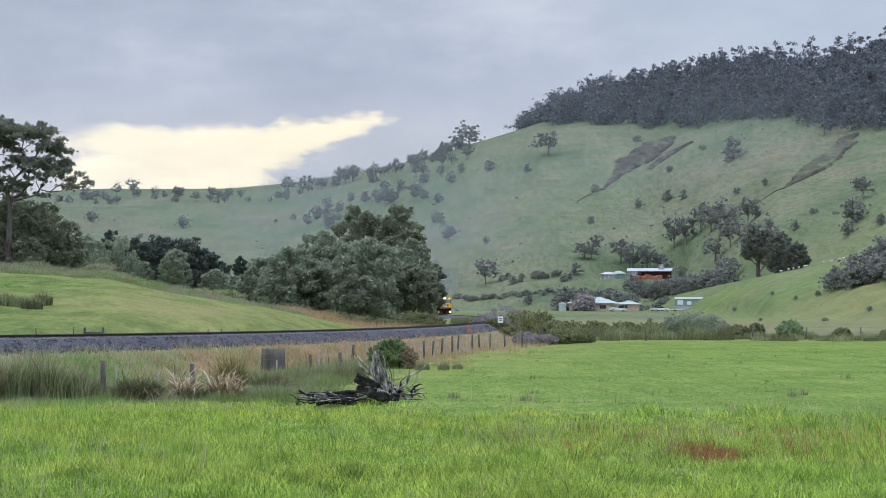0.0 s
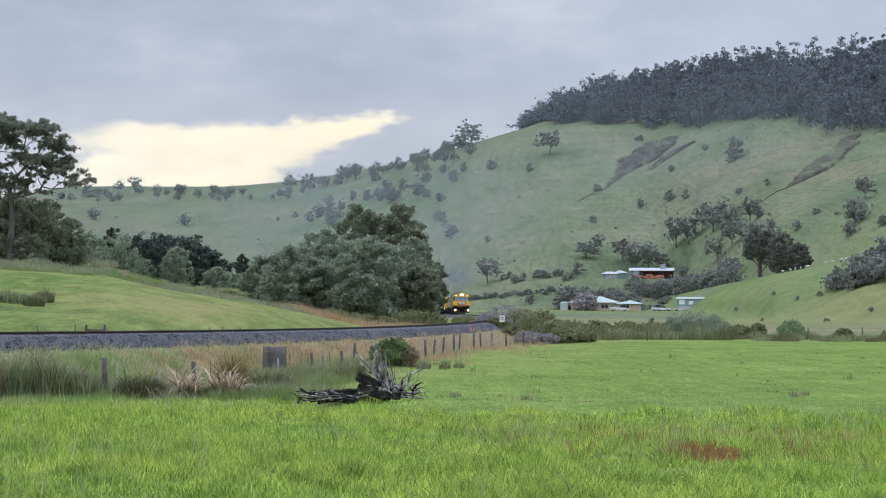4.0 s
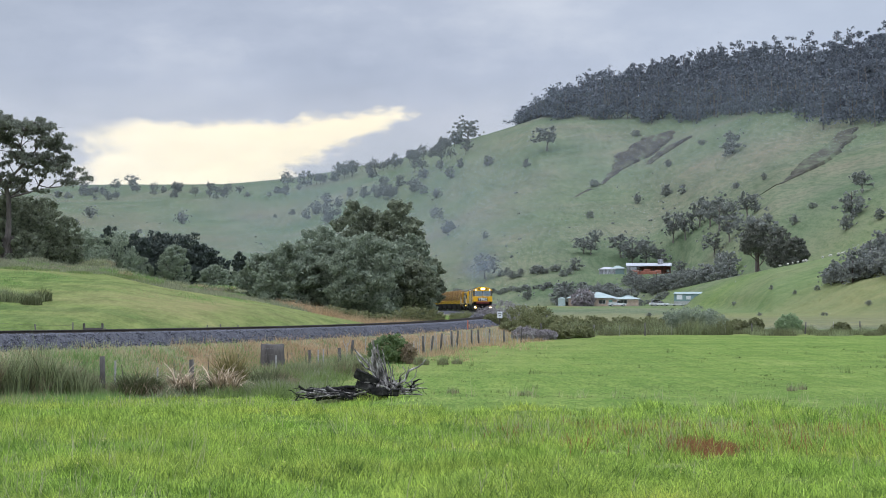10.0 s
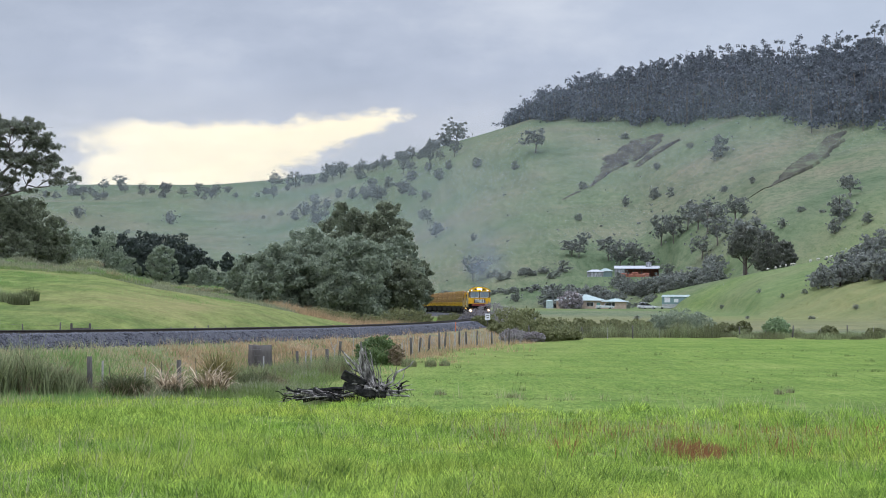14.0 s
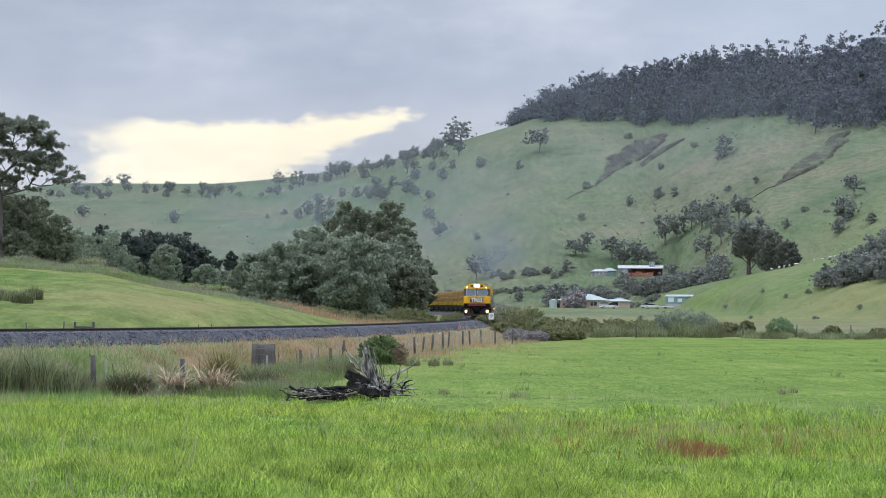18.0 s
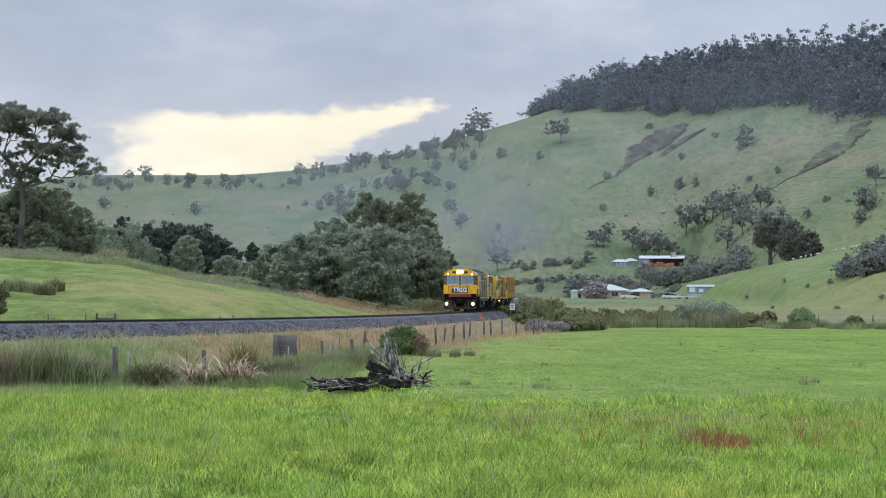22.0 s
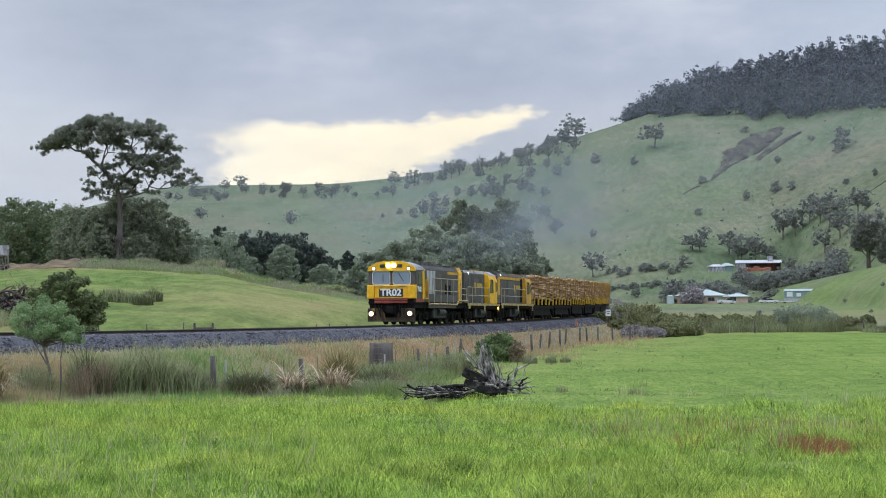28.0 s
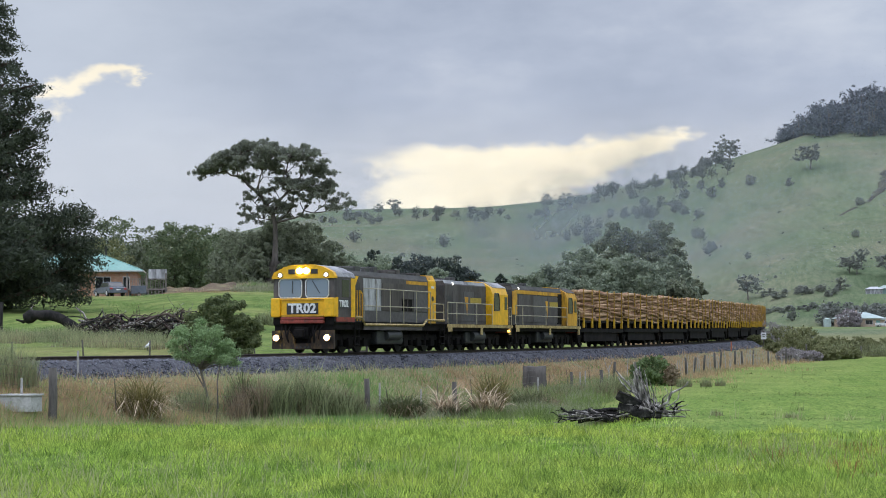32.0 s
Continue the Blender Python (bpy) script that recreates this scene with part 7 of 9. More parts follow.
for pts, r0 in (([(-1.6, 0, 0.8), (-2.0, -0.1, 0.72), (-2.3, -0.1, 0.8)], 0.12), ([(-1.2, 0, 1.2), (-1.4, 0.1, 1.5), (-1.3, 0.1, 1.8)], 0.06), ([(1.6, 0, 0.3), (2.2, 0, 0.75), (2.9, -0.2, 0.85), (3.2, -0.2, 1.3)], 0.10), ([(2.2, 0, 0.75), (1.9, 0, 1.2), (1.4, 0, 1.55)], 0.08), ([(2.4, 0, 0.1), (3.1, 0, 0.8), (3.7, 0, 0.35)], 0.10), ([(1.8, 0, 0.1), (3.0, 0.2, 0.35), (4.2, 0.2, 0.2)], 0.14), ([(3.0, 0, 0.7), (3.2, 0, 1.1), (3.1, 0, 1.5)], 0.05)):
    gnarled(lg, "limb", pts, r0, r0 * 0.4, 0.07, M_DEADWOOD if r0 < 0.09 else M_BLACKBARK, 7)
lg2 = thing("broken_trunk", by(-20.15, 124), "dark broken tree trunk standing in the grass", "fallen trunk")
v, f = tube([(0, 0, -0.2), (0.1, 0, 0.8), (0.25, 0, 1.9)], [0.62, 0.5, 0.4], 10)
part("trunk", mesh_of("trunk", v, [f, np.array([list(range(20, 30))])], M_BLACKBARK, flat=False), None, lg2)
bird = thing("white_bird", by(-15.86, 105), "white bird standing in the grass", "bird")
bmb = bmesh.new()
bmesh.ops.create_uvsphere(bmb, u_segments=12, v_segments=8, radius=0.13, matrix=Matrix.Translation((0, 0, 0.32)) @ pose(0, 0, 0, 0, 50, 0) @ Matrix.Diagonal((0.7, 0.75, 1.5, 1)))
part("body", bmb, M_WHITE, bird)
part("neck", tube_mesh([(0.06, 0, 0.42), (0.1, 0, 0.52), (0.12, 0, 0.58)], 0.04), M_WHITE, bird)
part("leg", rods([((0.02, 0.04, 0), (0.0, 0.04, 0.25))], 0.012), M_BLACK, bird)
part("leg", rods([((0.02, -0.04, 0), (0.0, -0.04, 0.25))], 0.012), M_BLACK, bird)
bird.scale = (0.95, 0.95, 0.95)
for bearing, away in ((-14.7, 96),):
    clump("rush_clump", by(bearing, away), "tall pale grass in the far paddock", "rushes", r6, 500, 1.6, 0.8, M_RUSH_GREEN, 0.5, 0.03, "far rushes", M_RUSH)
for k in range(34):
    clump("rush_clump", by(-20.3 + 0.185 * k + r6.normal() * 0.14, 115 - 0.32 * k + r6.random() * 8), "tall grey-green grass beyond the railway", "rushes", r6, 260, 0.9 + 0.7 * r6.random(), 0.55 + 0.7 * r6.random(), M_PALEGRASS if k % 3 == 0 else M_RUSH_GREEN, 0.45, 0.02, "tall grass beyond the line", M_RUSH if k % 2 else M_RUSH_GREEN)


# ---- houses, vehicles and trees farther off ----
def brickwork(name, a, b):
    m, n, l, bs = nodes_of(name)
    co = n.new("ShaderNodeTexCoord").outputs["Object"]
    mp = n.new("ShaderNodeMapping")
    mp.inputs["Rotation"].default_value = (radians(90), 0, 0)
    l.new(co, mp.inputs["Vector"])
    t = n.new("ShaderNodeTexBrick")
    t.inputs["Scale"].default_value = 1.0
    t.inputs["Brick Width"].default_value, t.inputs["Row Height"].default_value, t.inputs["Mortar Size"].default_value = 0.24, 0.086, 0.008
    t.inputs["Color1"].default_value, t.inputs["Color2"].default_value, t.inputs["Mortar"].default_value = (*a, 1), (*b, 1), (0.42, 0.38, 0.33, 1)
    l.new(mp.outputs[0], t.inputs["Vector"])
    lo = ramp_node(n, l, noise_node(n, l, 1.2, 5, 0.6, co), ((0.3, (0.8, 0.8, 0.8)), (0.7, (1.15, 1.15, 1.15))))
    l.new(mix_node(n, l, 1.0, t.outputs["Color"], lo, "MULTIPLY"), bs.inputs["Base Color"])
    bs.inputs["Roughness"].default_value = 0.9
    return m


M_BRICK = brickwork("orange_brick", (0.36, 0.165, 0.09), (0.46, 0.24, 0.14))
M_BRICK_PALE = brickwork("pale_brick", (0.50, 0.36, 0.26), (0.58, 0.44, 0.33))
M_TEAL = surface("teal_roof_iron", ((0.3, (0.12, 0.29, 0.25)), (0.7, (0.20, 0.38, 0.33))), 0.4, 6, 0.5, bump=0.05)
M_TEAL_PALE = surface("pale_green_roof_iron", ((0.3, (0.33, 0.42, 0.40)), (0.7, (0.44, 0.52, 0.50))), 0.2, 4, 0.5, bump=0.05)
M_ROOF_PALE = surface("pale_grey_roof_iron", ((0.3, (0.46, 0.47, 0.50)), (0.7, (0.60, 0.61, 0.64))), 0.2, 4, 0.5, bump=0.05)
M_RUST = surface("rusty_iron", ((0.3, (0.26, 0.09, 0.06)), (0.7, (0.45, 0.18, 0.12))), 0.5, 5, 0.85, bump=0.1)
M_SHED = surface("green_shed_cladding", ((0.3, (0.17, 0.27, 0.26)), (0.7, (0.25, 0.35, 0.34))), 0.3, 5, 0.6, bump=0.05)
M_DECK = surface("deck_timber", ((0.3, (0.14, 0.12, 0.10)), (0.7, (0.28, 0.25, 0.22))), 1.0, 12, 0.85, bump=0.2)
M_CARGREY = surface("blue_grey_car_paint", ((0.3, (0.11, 0.125, 0.16)), (0.7, (0.16, 0.18, 0.22))), 0.6, 4, 0.25, bump=0.0)
M_CARWHITE = surface("white_car_paint", ((0.3, (0.66, 0.66, 0.67)), (0.7, (0.76, 0.76, 0.76))), 0.6, 4, 0.3, bump=0.0)
M_TYRE = surface("tyre_rubber", ((0.3, (0.02, 0.02, 0.02)), (0.7, (0.04, 0.04, 0.04))), 3, 12, 0.9, bump=0.1)
M_TAIL = surface("red_tail_lamp", ((0.3, (0.35, 0.02, 0.02)), (0.7, (0.45, 0.03, 0.03))), 3, 12, 0.3, bump=0)
M_SOIL = surface("slipped_soil", ((0.36, (0.024, 0.021, 0.016)), (0.48, (0.046, 0.040, 0.028)), (0.57, (0.068, 0.066, 0.041)), (0.66, (0.105, 0.130, 0.074))), 0.22, 0.9, 0.95, bump=0.6, depth=0.4, stretch=(1, 0.25, 0.6))
M_SOIL_GREEN = surface("half_grown_slip", ((0.36, (0.036, 0.034, 0.024)), (0.47, (0.062, 0.060, 0.038)), (0.56, (0.088, 0.098, 0.056)), (0.64, (0.115, 0.142, 0.080))), 0.22, 0.9, 0.95, bump=0.6, depth=0.4, stretch=(1, 0.25, 0.6))
M_DRYBANK = surface("dry_bank", ((0.34, (0.060, 0.038, 0.024)), (0.5, (0.13, 0.088, 0.052)), (0.66, (0.20, 0.18, 0.085))), 0.9, 5, 0.95, bump=0.4, depth=0.1)
M_WOOL = surface("sheep_wool", ((0.3, (0.50, 0.47, 0.41)), (0.7, (0.66, 0.63, 0.56))), 3, 20, 0.95, bump=0.3)
M_TWIG = leafage("bare_twigs", (0.19, 0.17, 0.175), (0.36, 0.325, 0.33), 0.2)
M_OLIVE = leafage("olive_shrub_leaves", (0.105, 0.125, 0.055), (0.26, 0.265, 0.13), 0.35)


def hip_roof(parent, x0, x1, y0, y1, z, rise, material, over=0.6, inset=None):
    bm = bmesh.new()
    x0, x1, y0, y1 = x0 - over, x1 + over, y0 - over, y1 + over
    ins = (y1 - y0) / 2 if inset is None else inset
    ym = (y0 + y1) / 2
    b = [bm.verts.new(p) for p in ((x0, y0, z), (x1, y0, z), (x1, y1, z), (x0, y1, z))]
    lo = [bm.verts.new((v.co.x, v.co.y, z - 0.16)) for v in b]
    r = [bm.verts.new((x0 + ins, ym, z + rise)), bm.verts.new((x1 - ins, ym, z + rise))]
    for f in ((b[0], b[1], r[1], r[0]), (b[1], b[2], r[1]), (b[2], b[3], r[0], r[1]), (b[3], b[0], r[0]), tuple(lo[::-1])):
        bm.faces.new(f)
    for k in range(4):
        bm.faces.new((lo[k], lo[(k + 1) % 4], b[(k + 1) % 4], b[k]))
    bmesh.ops.recalc_face_normals(bm, faces=bm.faces)
    roof = part("roof", bm, material, parent)
    part("gutter", boxes((x0 - 0.06, x1 + 0.06, y0 - 0.08, y0, z - 0.12, z), (x1, x1 + 0.08, y0, y1, z - 0.12, z)), M_TRIM, roof)
    ridge = rods([((x0 + ins, ym, z + rise), (x1 - ins, ym, z + rise)), ((x0, y0, z), (x0 + ins, ym, z + rise)), ((x1, y0, z), (x1 - ins, ym, z + rise))], 0.07)
    part("ridge_cap", ridge, material, roof)
    # standing seams of the iron
    bm = bmesh.new()
    for x in np.arange(x0 + ins, x1 - ins, 0.8):
        rod(bm, (x, y0, z + 0.015), (x, ym, z + rise + 0.015), 0.02, sides=3)
    part("seams", bm, material, roof)
    return roof


def window(parent, x, y, z, w, h, axis="x"):
    """A framed window on a wall that faces -y (or +x)."""
    if axis == "x":
        fr = part("window", boxes((x - w / 2 - 0.06, x + w / 2 + 0.06, y - 0.05, y, z - 0.06, z), (x - w / 2 - 0.06, x + w / 2 + 0.06, y - 0.05, y, z + h, z + h + 0.06), (x - w / 2 - 0.06, x - w / 2, y - 0.05, y, z, z + h), (x + w / 2, x + w / 2 + 0.06, y - 0.05, y, z, z + h), (x - 0.025, x + 0.025, y - 0.05, y, z, z + h)), M_TRIM, parent)
        part("pane", boxes((x - w / 2, x + w / 2, y - 0.025, y - 0.01, z, z + h)), M_GLASS_DARK, fr)
    else:
        fr = part("window", boxes((x, x + 0.05, y - w / 2 - 0.06, y + w / 2 + 0.06, z - 0.06, z), (x, x + 0.05, y - w / 2 - 0.06, y + w / 2 + 0.06, z + h, z + h + 0.06), (x, x + 0.05, y - w / 2 - 0.06, y - w / 2, z, z + h), (x, x + 0.05, y + w / 2, y + w / 2 + 0.06, z, z + h)), M_TRIM, parent)
        part("pane", boxes((x + 0.01, x + 0.025, y - w / 2, y + w / 2, z, z + h)), M_GLASS_DARK, fr)


def walls(parent, x0, x1, y0, y1, h, material, t=0.25):
    for r in ((x0, x1, y0, y0 + t), (x0, x1, y1 - t, y1), (x0, x0 + t, y0 + t, y1 - t), (x1 - t, x1, y0 + t, y1 - t)):
        part("wall", boxes((*r, -0.6, h)), material, parent)


# brick house behind the paddock
hs = thing("brick_house", by(-17.62, 218), "orange brick house with a teal hipped iron roof", "house", turn=14)
walls(hs, -6.5, 5.8, -4.5, 4.5, 2.95, M_BRICK)
hip_roof(hs, -6.5, 5.8, -4.5, 4.5, 2.95, 2.1, M_TEAL)
for x in (-4.6, -1.0, 2.2):
    window(hs, x, -4.5, 1.0, 1.5, 1.25)
window(hs, 4.6, -4.5, 0.95, 0.6, 1.3)
window(hs, 5.8, -1.0, 0.2, 1.6, 2.0, "y")
window(hs, 5.8, 2.2, 1.0, 1.2, 1.2, "y")
part("flue", rod(bmesh.new(), (2.2, 0.5, 4.6), (2.2, 0.5, 5.7), 0.12, sides=10), M_GREY, hs)
part("aerial", rods([((-0.2, 0, 4.9), (-0.2, 0, 6.3)), ((-1.2, 0, 6.2), (1.0, 0, 6.2)), ((-1.0, -0.35, 6.2), (-1.0, 0.35, 6.2)), ((-0.4, -0.35, 6.2), (-0.4, 0.35, 6.2)), ((0.3, -0.3, 6.2), (0.3, 0.3, 6.2)), ((0.8, -0.3, 6.2), (0.8, 0.3, 6.2))], 0.03), M_WIRE, hs)
dk = thing("timber_deck", by(-15.88, 212), "raised timber deck with a balustrade beside the house", "deck", turn=14)
part("platform", boxes((-2.1, 2.1, -1.6, 1.8, 0.85, 1.0)), M_DECK, dk)
for x in (-2.0, 0.0, 2.0):
    part("post", boxes((x - 0.07, x + 0.07, -1.6, -1.46, -0.5, 2.6)), M_DECK, dk)
for k in range(16):
    x = -2.0 + 4.0 * k / 15
    part("baluster", boxes((x - 0.03, x + 0.03, -1.58, -1.53, 1.0, 1.95)), M_DECK, dk)
part("top_rail", boxes((-2.1, 2.1, -1.62, -1.5, 1.95, 2.03)), M_DECK, dk)
part("screen", boxes((0.2, 2.1, -1.5, -1.45, 1.9, 3.0)), M_GREY_PALE, dk)
for k in range(12):
    x = -2.0 + 4.0 * k / 11
    part("lattice", boxes((x - 0.05, x + 0.05, -1.6, -1.55, -0.3, 0.85)), M_DECK, dk)


def car(where, turn, paint, label, long=4.6, wide=1.8, tall=1.45, ute=False):
    ob = thing("parked_car", where, label, "car", turn=turn)
    h = long / 2
    lower = [(-h, 0.35), (h - 0.1, 0.32), (h, 0.6), (h - 0.25, 0.78), (h - 1.2, 0.92), (-h + 0.5, 0.98), (-h, 0.85)]
    bm = prism(lower, -wide / 2, wide / 2, "y")
    bmesh.ops.bevel(bm, geom=list(bm.edges), offset=0.06, segments=2, affect="EDGES")
    part("body", bm, paint, ob)
    back = -0.2 if ute else -h + 0.45
    top = [(h - 1.35, 0.9), (h - 2.05, tall - 0.03), (back + 0.55, tall), (back, 0.95)]
    bm = prism(top, -wide / 2 + 0.14, wide / 2 - 0.14, "y")
    bmesh.ops.bevel(bm, geom=list(bm.edges), offset=0.05, segments=2, affect="EDGES")
    part("cabin", bm, M_GLASS_DARK, ob)
    part("roof", boxes((back + 0.5, h - 2.0, -wide / 2 + 0.18, wide / 2 - 0.18, tall - 0.05, tall + 0.02), bevel=0.02), paint, ob)
    if ute:
        part("tray", boxes((-h, back - 0.1, -wide / 2, wide / 2, 0.9, 1.1), bevel=0.02), paint, ob)
    for x in (-h + 0.85, h - 0.85):
        for s in (-1, 1):
            w = part("wheel", rod(bmesh.new(), (x, s * (wide / 2 - 0.2), 0.32), (x, s * (wide / 2 + 0.01), 0.32), 0.32, sides=18), M_TYRE, ob)
            part("rim", rod(bmesh.new(), (x, s * (wide / 2), 0.32), (x, s * (wide / 2 + 0.02), 0.32), 0.2, sides=12), M_TRIM, w)
    for s in (-1, 1):
        part("tail_lamp", boxes((-h - 0.02, -h + 0.1, s * (wide / 2 - 0.3), s * (wide / 2 - 0.04), 0.68, 0.86)), M_TAIL, ob)
        part("head_lamp", boxes((h - 0.2, h - 0.02, s * (wide / 2 - 0.35), s * (wide / 2 - 0.06), 0.58, 0.72)), M_TRIM, ob)
    part("bumper", boxes((-h - 0.04, -h + 0.12, -wide / 2 + 0.05, wide / 2 - 0.05, 0.36, 0.56), bevel=0.03), paint, ob)
    part("plate_bar", boxes((-h - 0.05, -h - 0.03, -0.22, 0.22, 0.6, 0.72)), M_WHITE, ob)
    return ob


car(by(-16.92, 203), 128, M_CARGREY, "dark grey car parked before the brick house")
tl = thing("box_trailer", by(-16.12, 204), "blue-grey box trailer standing by the deck", "trailer", turn=20)
part("box", boxes((-0.75, 0.75, -0.6, 0.6, 0.35, 1.15), bevel=0.03), M_CARGREY, tl)
for s in (-1, 1):
    part("wheel", rod(bmesh.new(), (s * 0.72, 0, 0.3), (s * 0.9, 0, 0.3), 0.3, sides=14), M_TYRE, tl)
part("drawbar", rods([((0, -0.6, 0.45), (0, -1.6, 0.4))], 0.05), M_UNDER, tl)

# dry bank along the terrace
def drape(name, label, rows, material, lift=0.12, category="ground", n_across=14, jag=0.42, seed=1):
    """A strip of other soil laid on the land: rows of bearing, distance, half width in degrees."""
    r = np.random.default_rng(seed)
    rows = np.asarray(rows, float)
    ts = np.linspace(0, len(rows) - 1, (len(rows) - 1) * 14 + 1)
    c = np.stack([np.interp(ts, np.arange(len(rows)), rows[:, k]) for k in range(3)], 1)
    wave = np.convolve(r.normal(size=len(c) + 24), np.ones(25) / 5.5, "valid")
    c[:, 2] *= np.clip(1 + wave * jag, 0.35, 2)
    sway = np.convolve(r.normal(size=len(c) + 24), np.ones(25) / 5.5, "valid")[:, None]
    a = c[:, :1] + np.linspace(-1, 1, n_across)[None, :] * c[:, 2:3] + sway * jag * 0.4 * c[:, 2:3]
    d = np.repeat(c[:, 1:2], n_across, 1)
    x, y = d * np.sin(np.radians(a)), d * np.cos(np.radians(a))
    rise = lift * np.clip(c[:, 2:3] / 0.4, 0.25, 1)
    z = land(x, y) + rise
    z[:, 0] -= rise[:, 0] * 1.5
    z[:, -1] -= rise[:, 0] * 1.5
    k = n_across
    i, j = np.meshgrid(np.arange(len(c) - 1), np.arange(k - 1), indexing="ij")
    q = np.stack([i * k + j, i * k + j + 1, (i + 1) * k + j + 1, (i + 1) * k + j], -1).reshape(-1, 4)
    me = mesh_of(name, np.stack([x, y, z], -1).reshape(-1, 3), q, material, flat=False)
    return tagged(new(name, me), label, category, kind="structure")


drape("landslip", "brown landslip scar down the green hillside", [(6.25, 1110, 0.40), (6.05, 1073, 0.58), (5.78, 1047, 0.52), (5.42, 1025, 0.36), (5.1, 1009, 0.24), (4.85, 996, 0.15), (4.56, 975, 0.07)], M_SOIL, 1.2, "landslip", seed=2)
drape("landslip", "brown landslip scar down the green hillside", [(6.95, 1040, 0.22), (6.6, 1030, 0.36), (6.2, 1019, 0.30), (5.85, 1009, 0.12)], M_SOIL, 1.2, "landslip", seed=3)
drape("landslip", "grey-brown landslip scar down the green hillside", [(11.4, 868, 0.32), (11.2, 844, 0.55), (10.9, 824, 0.58), (10.5, 800, 0.42), (10.1, 782, 0.22), (9.65, 769, 0.12), (9.02, 769, 0.05)], M_SOIL_GREEN, 1.2, "landslip", seed=4)
drape("landslip", "small brown slip on the hillside", [(4.25, 967, 0.10), (3.98, 955, 0.16), (3.79, 944, 0.08)], M_SOIL, 0.4, "landslip", seed=5)
drape("dry_bank", "bare brown bank along the terrace edge", [(-14.6, 207.5, 2.1), (-14.55, 211, 2.5), (-14.5, 214, 2.5), (-14.4, 217, 2.1)], M_DRYBANK, 0.10, "bank", n_across=60, jag=0.05, seed=6)

M_BELT = leafage("fresh_belt_leaves", (0.075, 0.102, 0.058), (0.20, 0.24, 0.132), 0.42)


# the great gum on the terrace
M_GUMBARK = surface("old_gum_bark", ((0.35, (0.050, 0.040, 0.035)), (0.65, (0.185, 0.160, 0.140))), 0.7, 9, 0.9, bump=0.6, stretch=(1, 1, 0.3))


def great_gum():
    r = np.random.default_rng(77)
    ob = thing("gum_tree", by(-12.33, 234), "tall old gum tree with bare forking limbs and ragged domed crown", "tree")
    lobes, pieces, joints = [], [], []
    pieces.append(tube([(0.1, 0, -0.6), (0.1, 0, 0.8), (-0.05, 0, 2.2), (0.1, 0, 3.6), (0.3, 0, 4.4), (0.35, 0, 6.3), (0.3, 0.1, 8.4), (0.0, 0.1, 9.8)], [1.15, 0.98, 0.80, 0.66, 0.36, 0.30, 0.28, 0.26], 11))
    for k in range(16):
        a = k * 0.393
        pieces.append(tube([(math.cos(a) * 1.0, math.sin(a) * 1.0, -0.4), (math.cos(a) * 0.85, math.sin(a) * 0.85, 1.4), (math.cos(a) * 0.6 + 0.1, math.sin(a) * 0.6, 3.0 + r.random()), (math.cos(a + 0.3) * 0.75 + 0.2, math.sin(a + 0.3) * 0.7, 4.0 + 0.8 * r.random())], [0.22, 0.17, 0.11, 0.03], 5))
    for r0, pts in (
        (0.25, [(0.0, 0.1, 9.7), (-1.4, 0.2, 11.7), (-2.9, 0.3, 13.0), (-4.2, 0.2, 14.1), (-5.7, 0.3, 14.7), (-7.7, 0.2, 14.4)]),
        (0.12, [(-1.4, 0.2, 11.7), (-1.5, -0.6, 13.2), (-1.0, -0.9, 14.6), (-0.2, -1.1, 16.0)]),
        (0.10, [(-2.0, 0.2, 12.4), (-1.3, 0.9, 14.0), (-1.8, 1.3, 15.6)]),
        (0.09, [(-3.3, 0.3, 13.4), (-3.3, -0.6, 14.6), (-3.6, -0.9, 16.2)]),
        (0.08, [(-4.2, 0.2, 14.1), (-4.6, 1.0, 15.3), (-4.9, 1.2, 16.3)]),
        (0.19, [(0.1, 0.1, 9.6), (1.0, -0.3, 11.3), (2.2, -0.6, 12.8), (1.8, -0.9, 14.2), (2.4, -1.1, 16.0)]),
        (0.13, [(2.2, -0.6, 12.8), (3.3, 0.3, 13.9), (4.2, 0.6, 15.4), (5.0, 0.5, 16.3)]),
        (0.14, [(0.4, 0.2, 8.6), (2.0, 0.7, 10.2), (2.3, 0.9, 11.9), (3.6, 1.1, 13.2), (5.4, 0.9, 14.3)]),
        (0.12, [(0.6, 0.1, 8.7), (2.7, -0.2, 9.2), (3.8, -0.4, 10.0), (5.0, -0.5, 9.7), (6.4, -0.4, 10.7), (6.4, -0.3, 11.5)]),
        (0.07, [(5.0, -0.5, 9.7), (6.2, 0.3, 9.9), (7.3, 0.4, 11.0), (8.6, 0.4, 10.7)]),
        (0.08, [(3.8, -0.4, 10.0), (4.2, 0.5, 11.2), (5.5, 0.7, 12.1)]),
        (0.09, [(0.0, 0.0, 9.4), (-1.0, -0.5, 10.4), (-1.9, -0.8, 10.9), (-2.6, -0.8, 11.6)]),
        (0.07, [(0.0, 0.0, 9.0), (-1.2, 0.5, 9.2), (-2.2, 0.6, 9.5)]),
    ):
        pts = [Vector(p) for p in pts]
        bent = []
        for p, q in zip(pts, pts[1:]):
            bent += [p, p.lerp(q, 0.5) + Vector((r.normal(), r.normal(), r.normal())) * 0.13]
        bent.append(pts[-1])
        n = len(bent) - 1
        pieces.append(tube(bent, [r0 * (1 - 0.78 * i / n) for i in range(n + 1)], 7))
        joints += bent[2:]

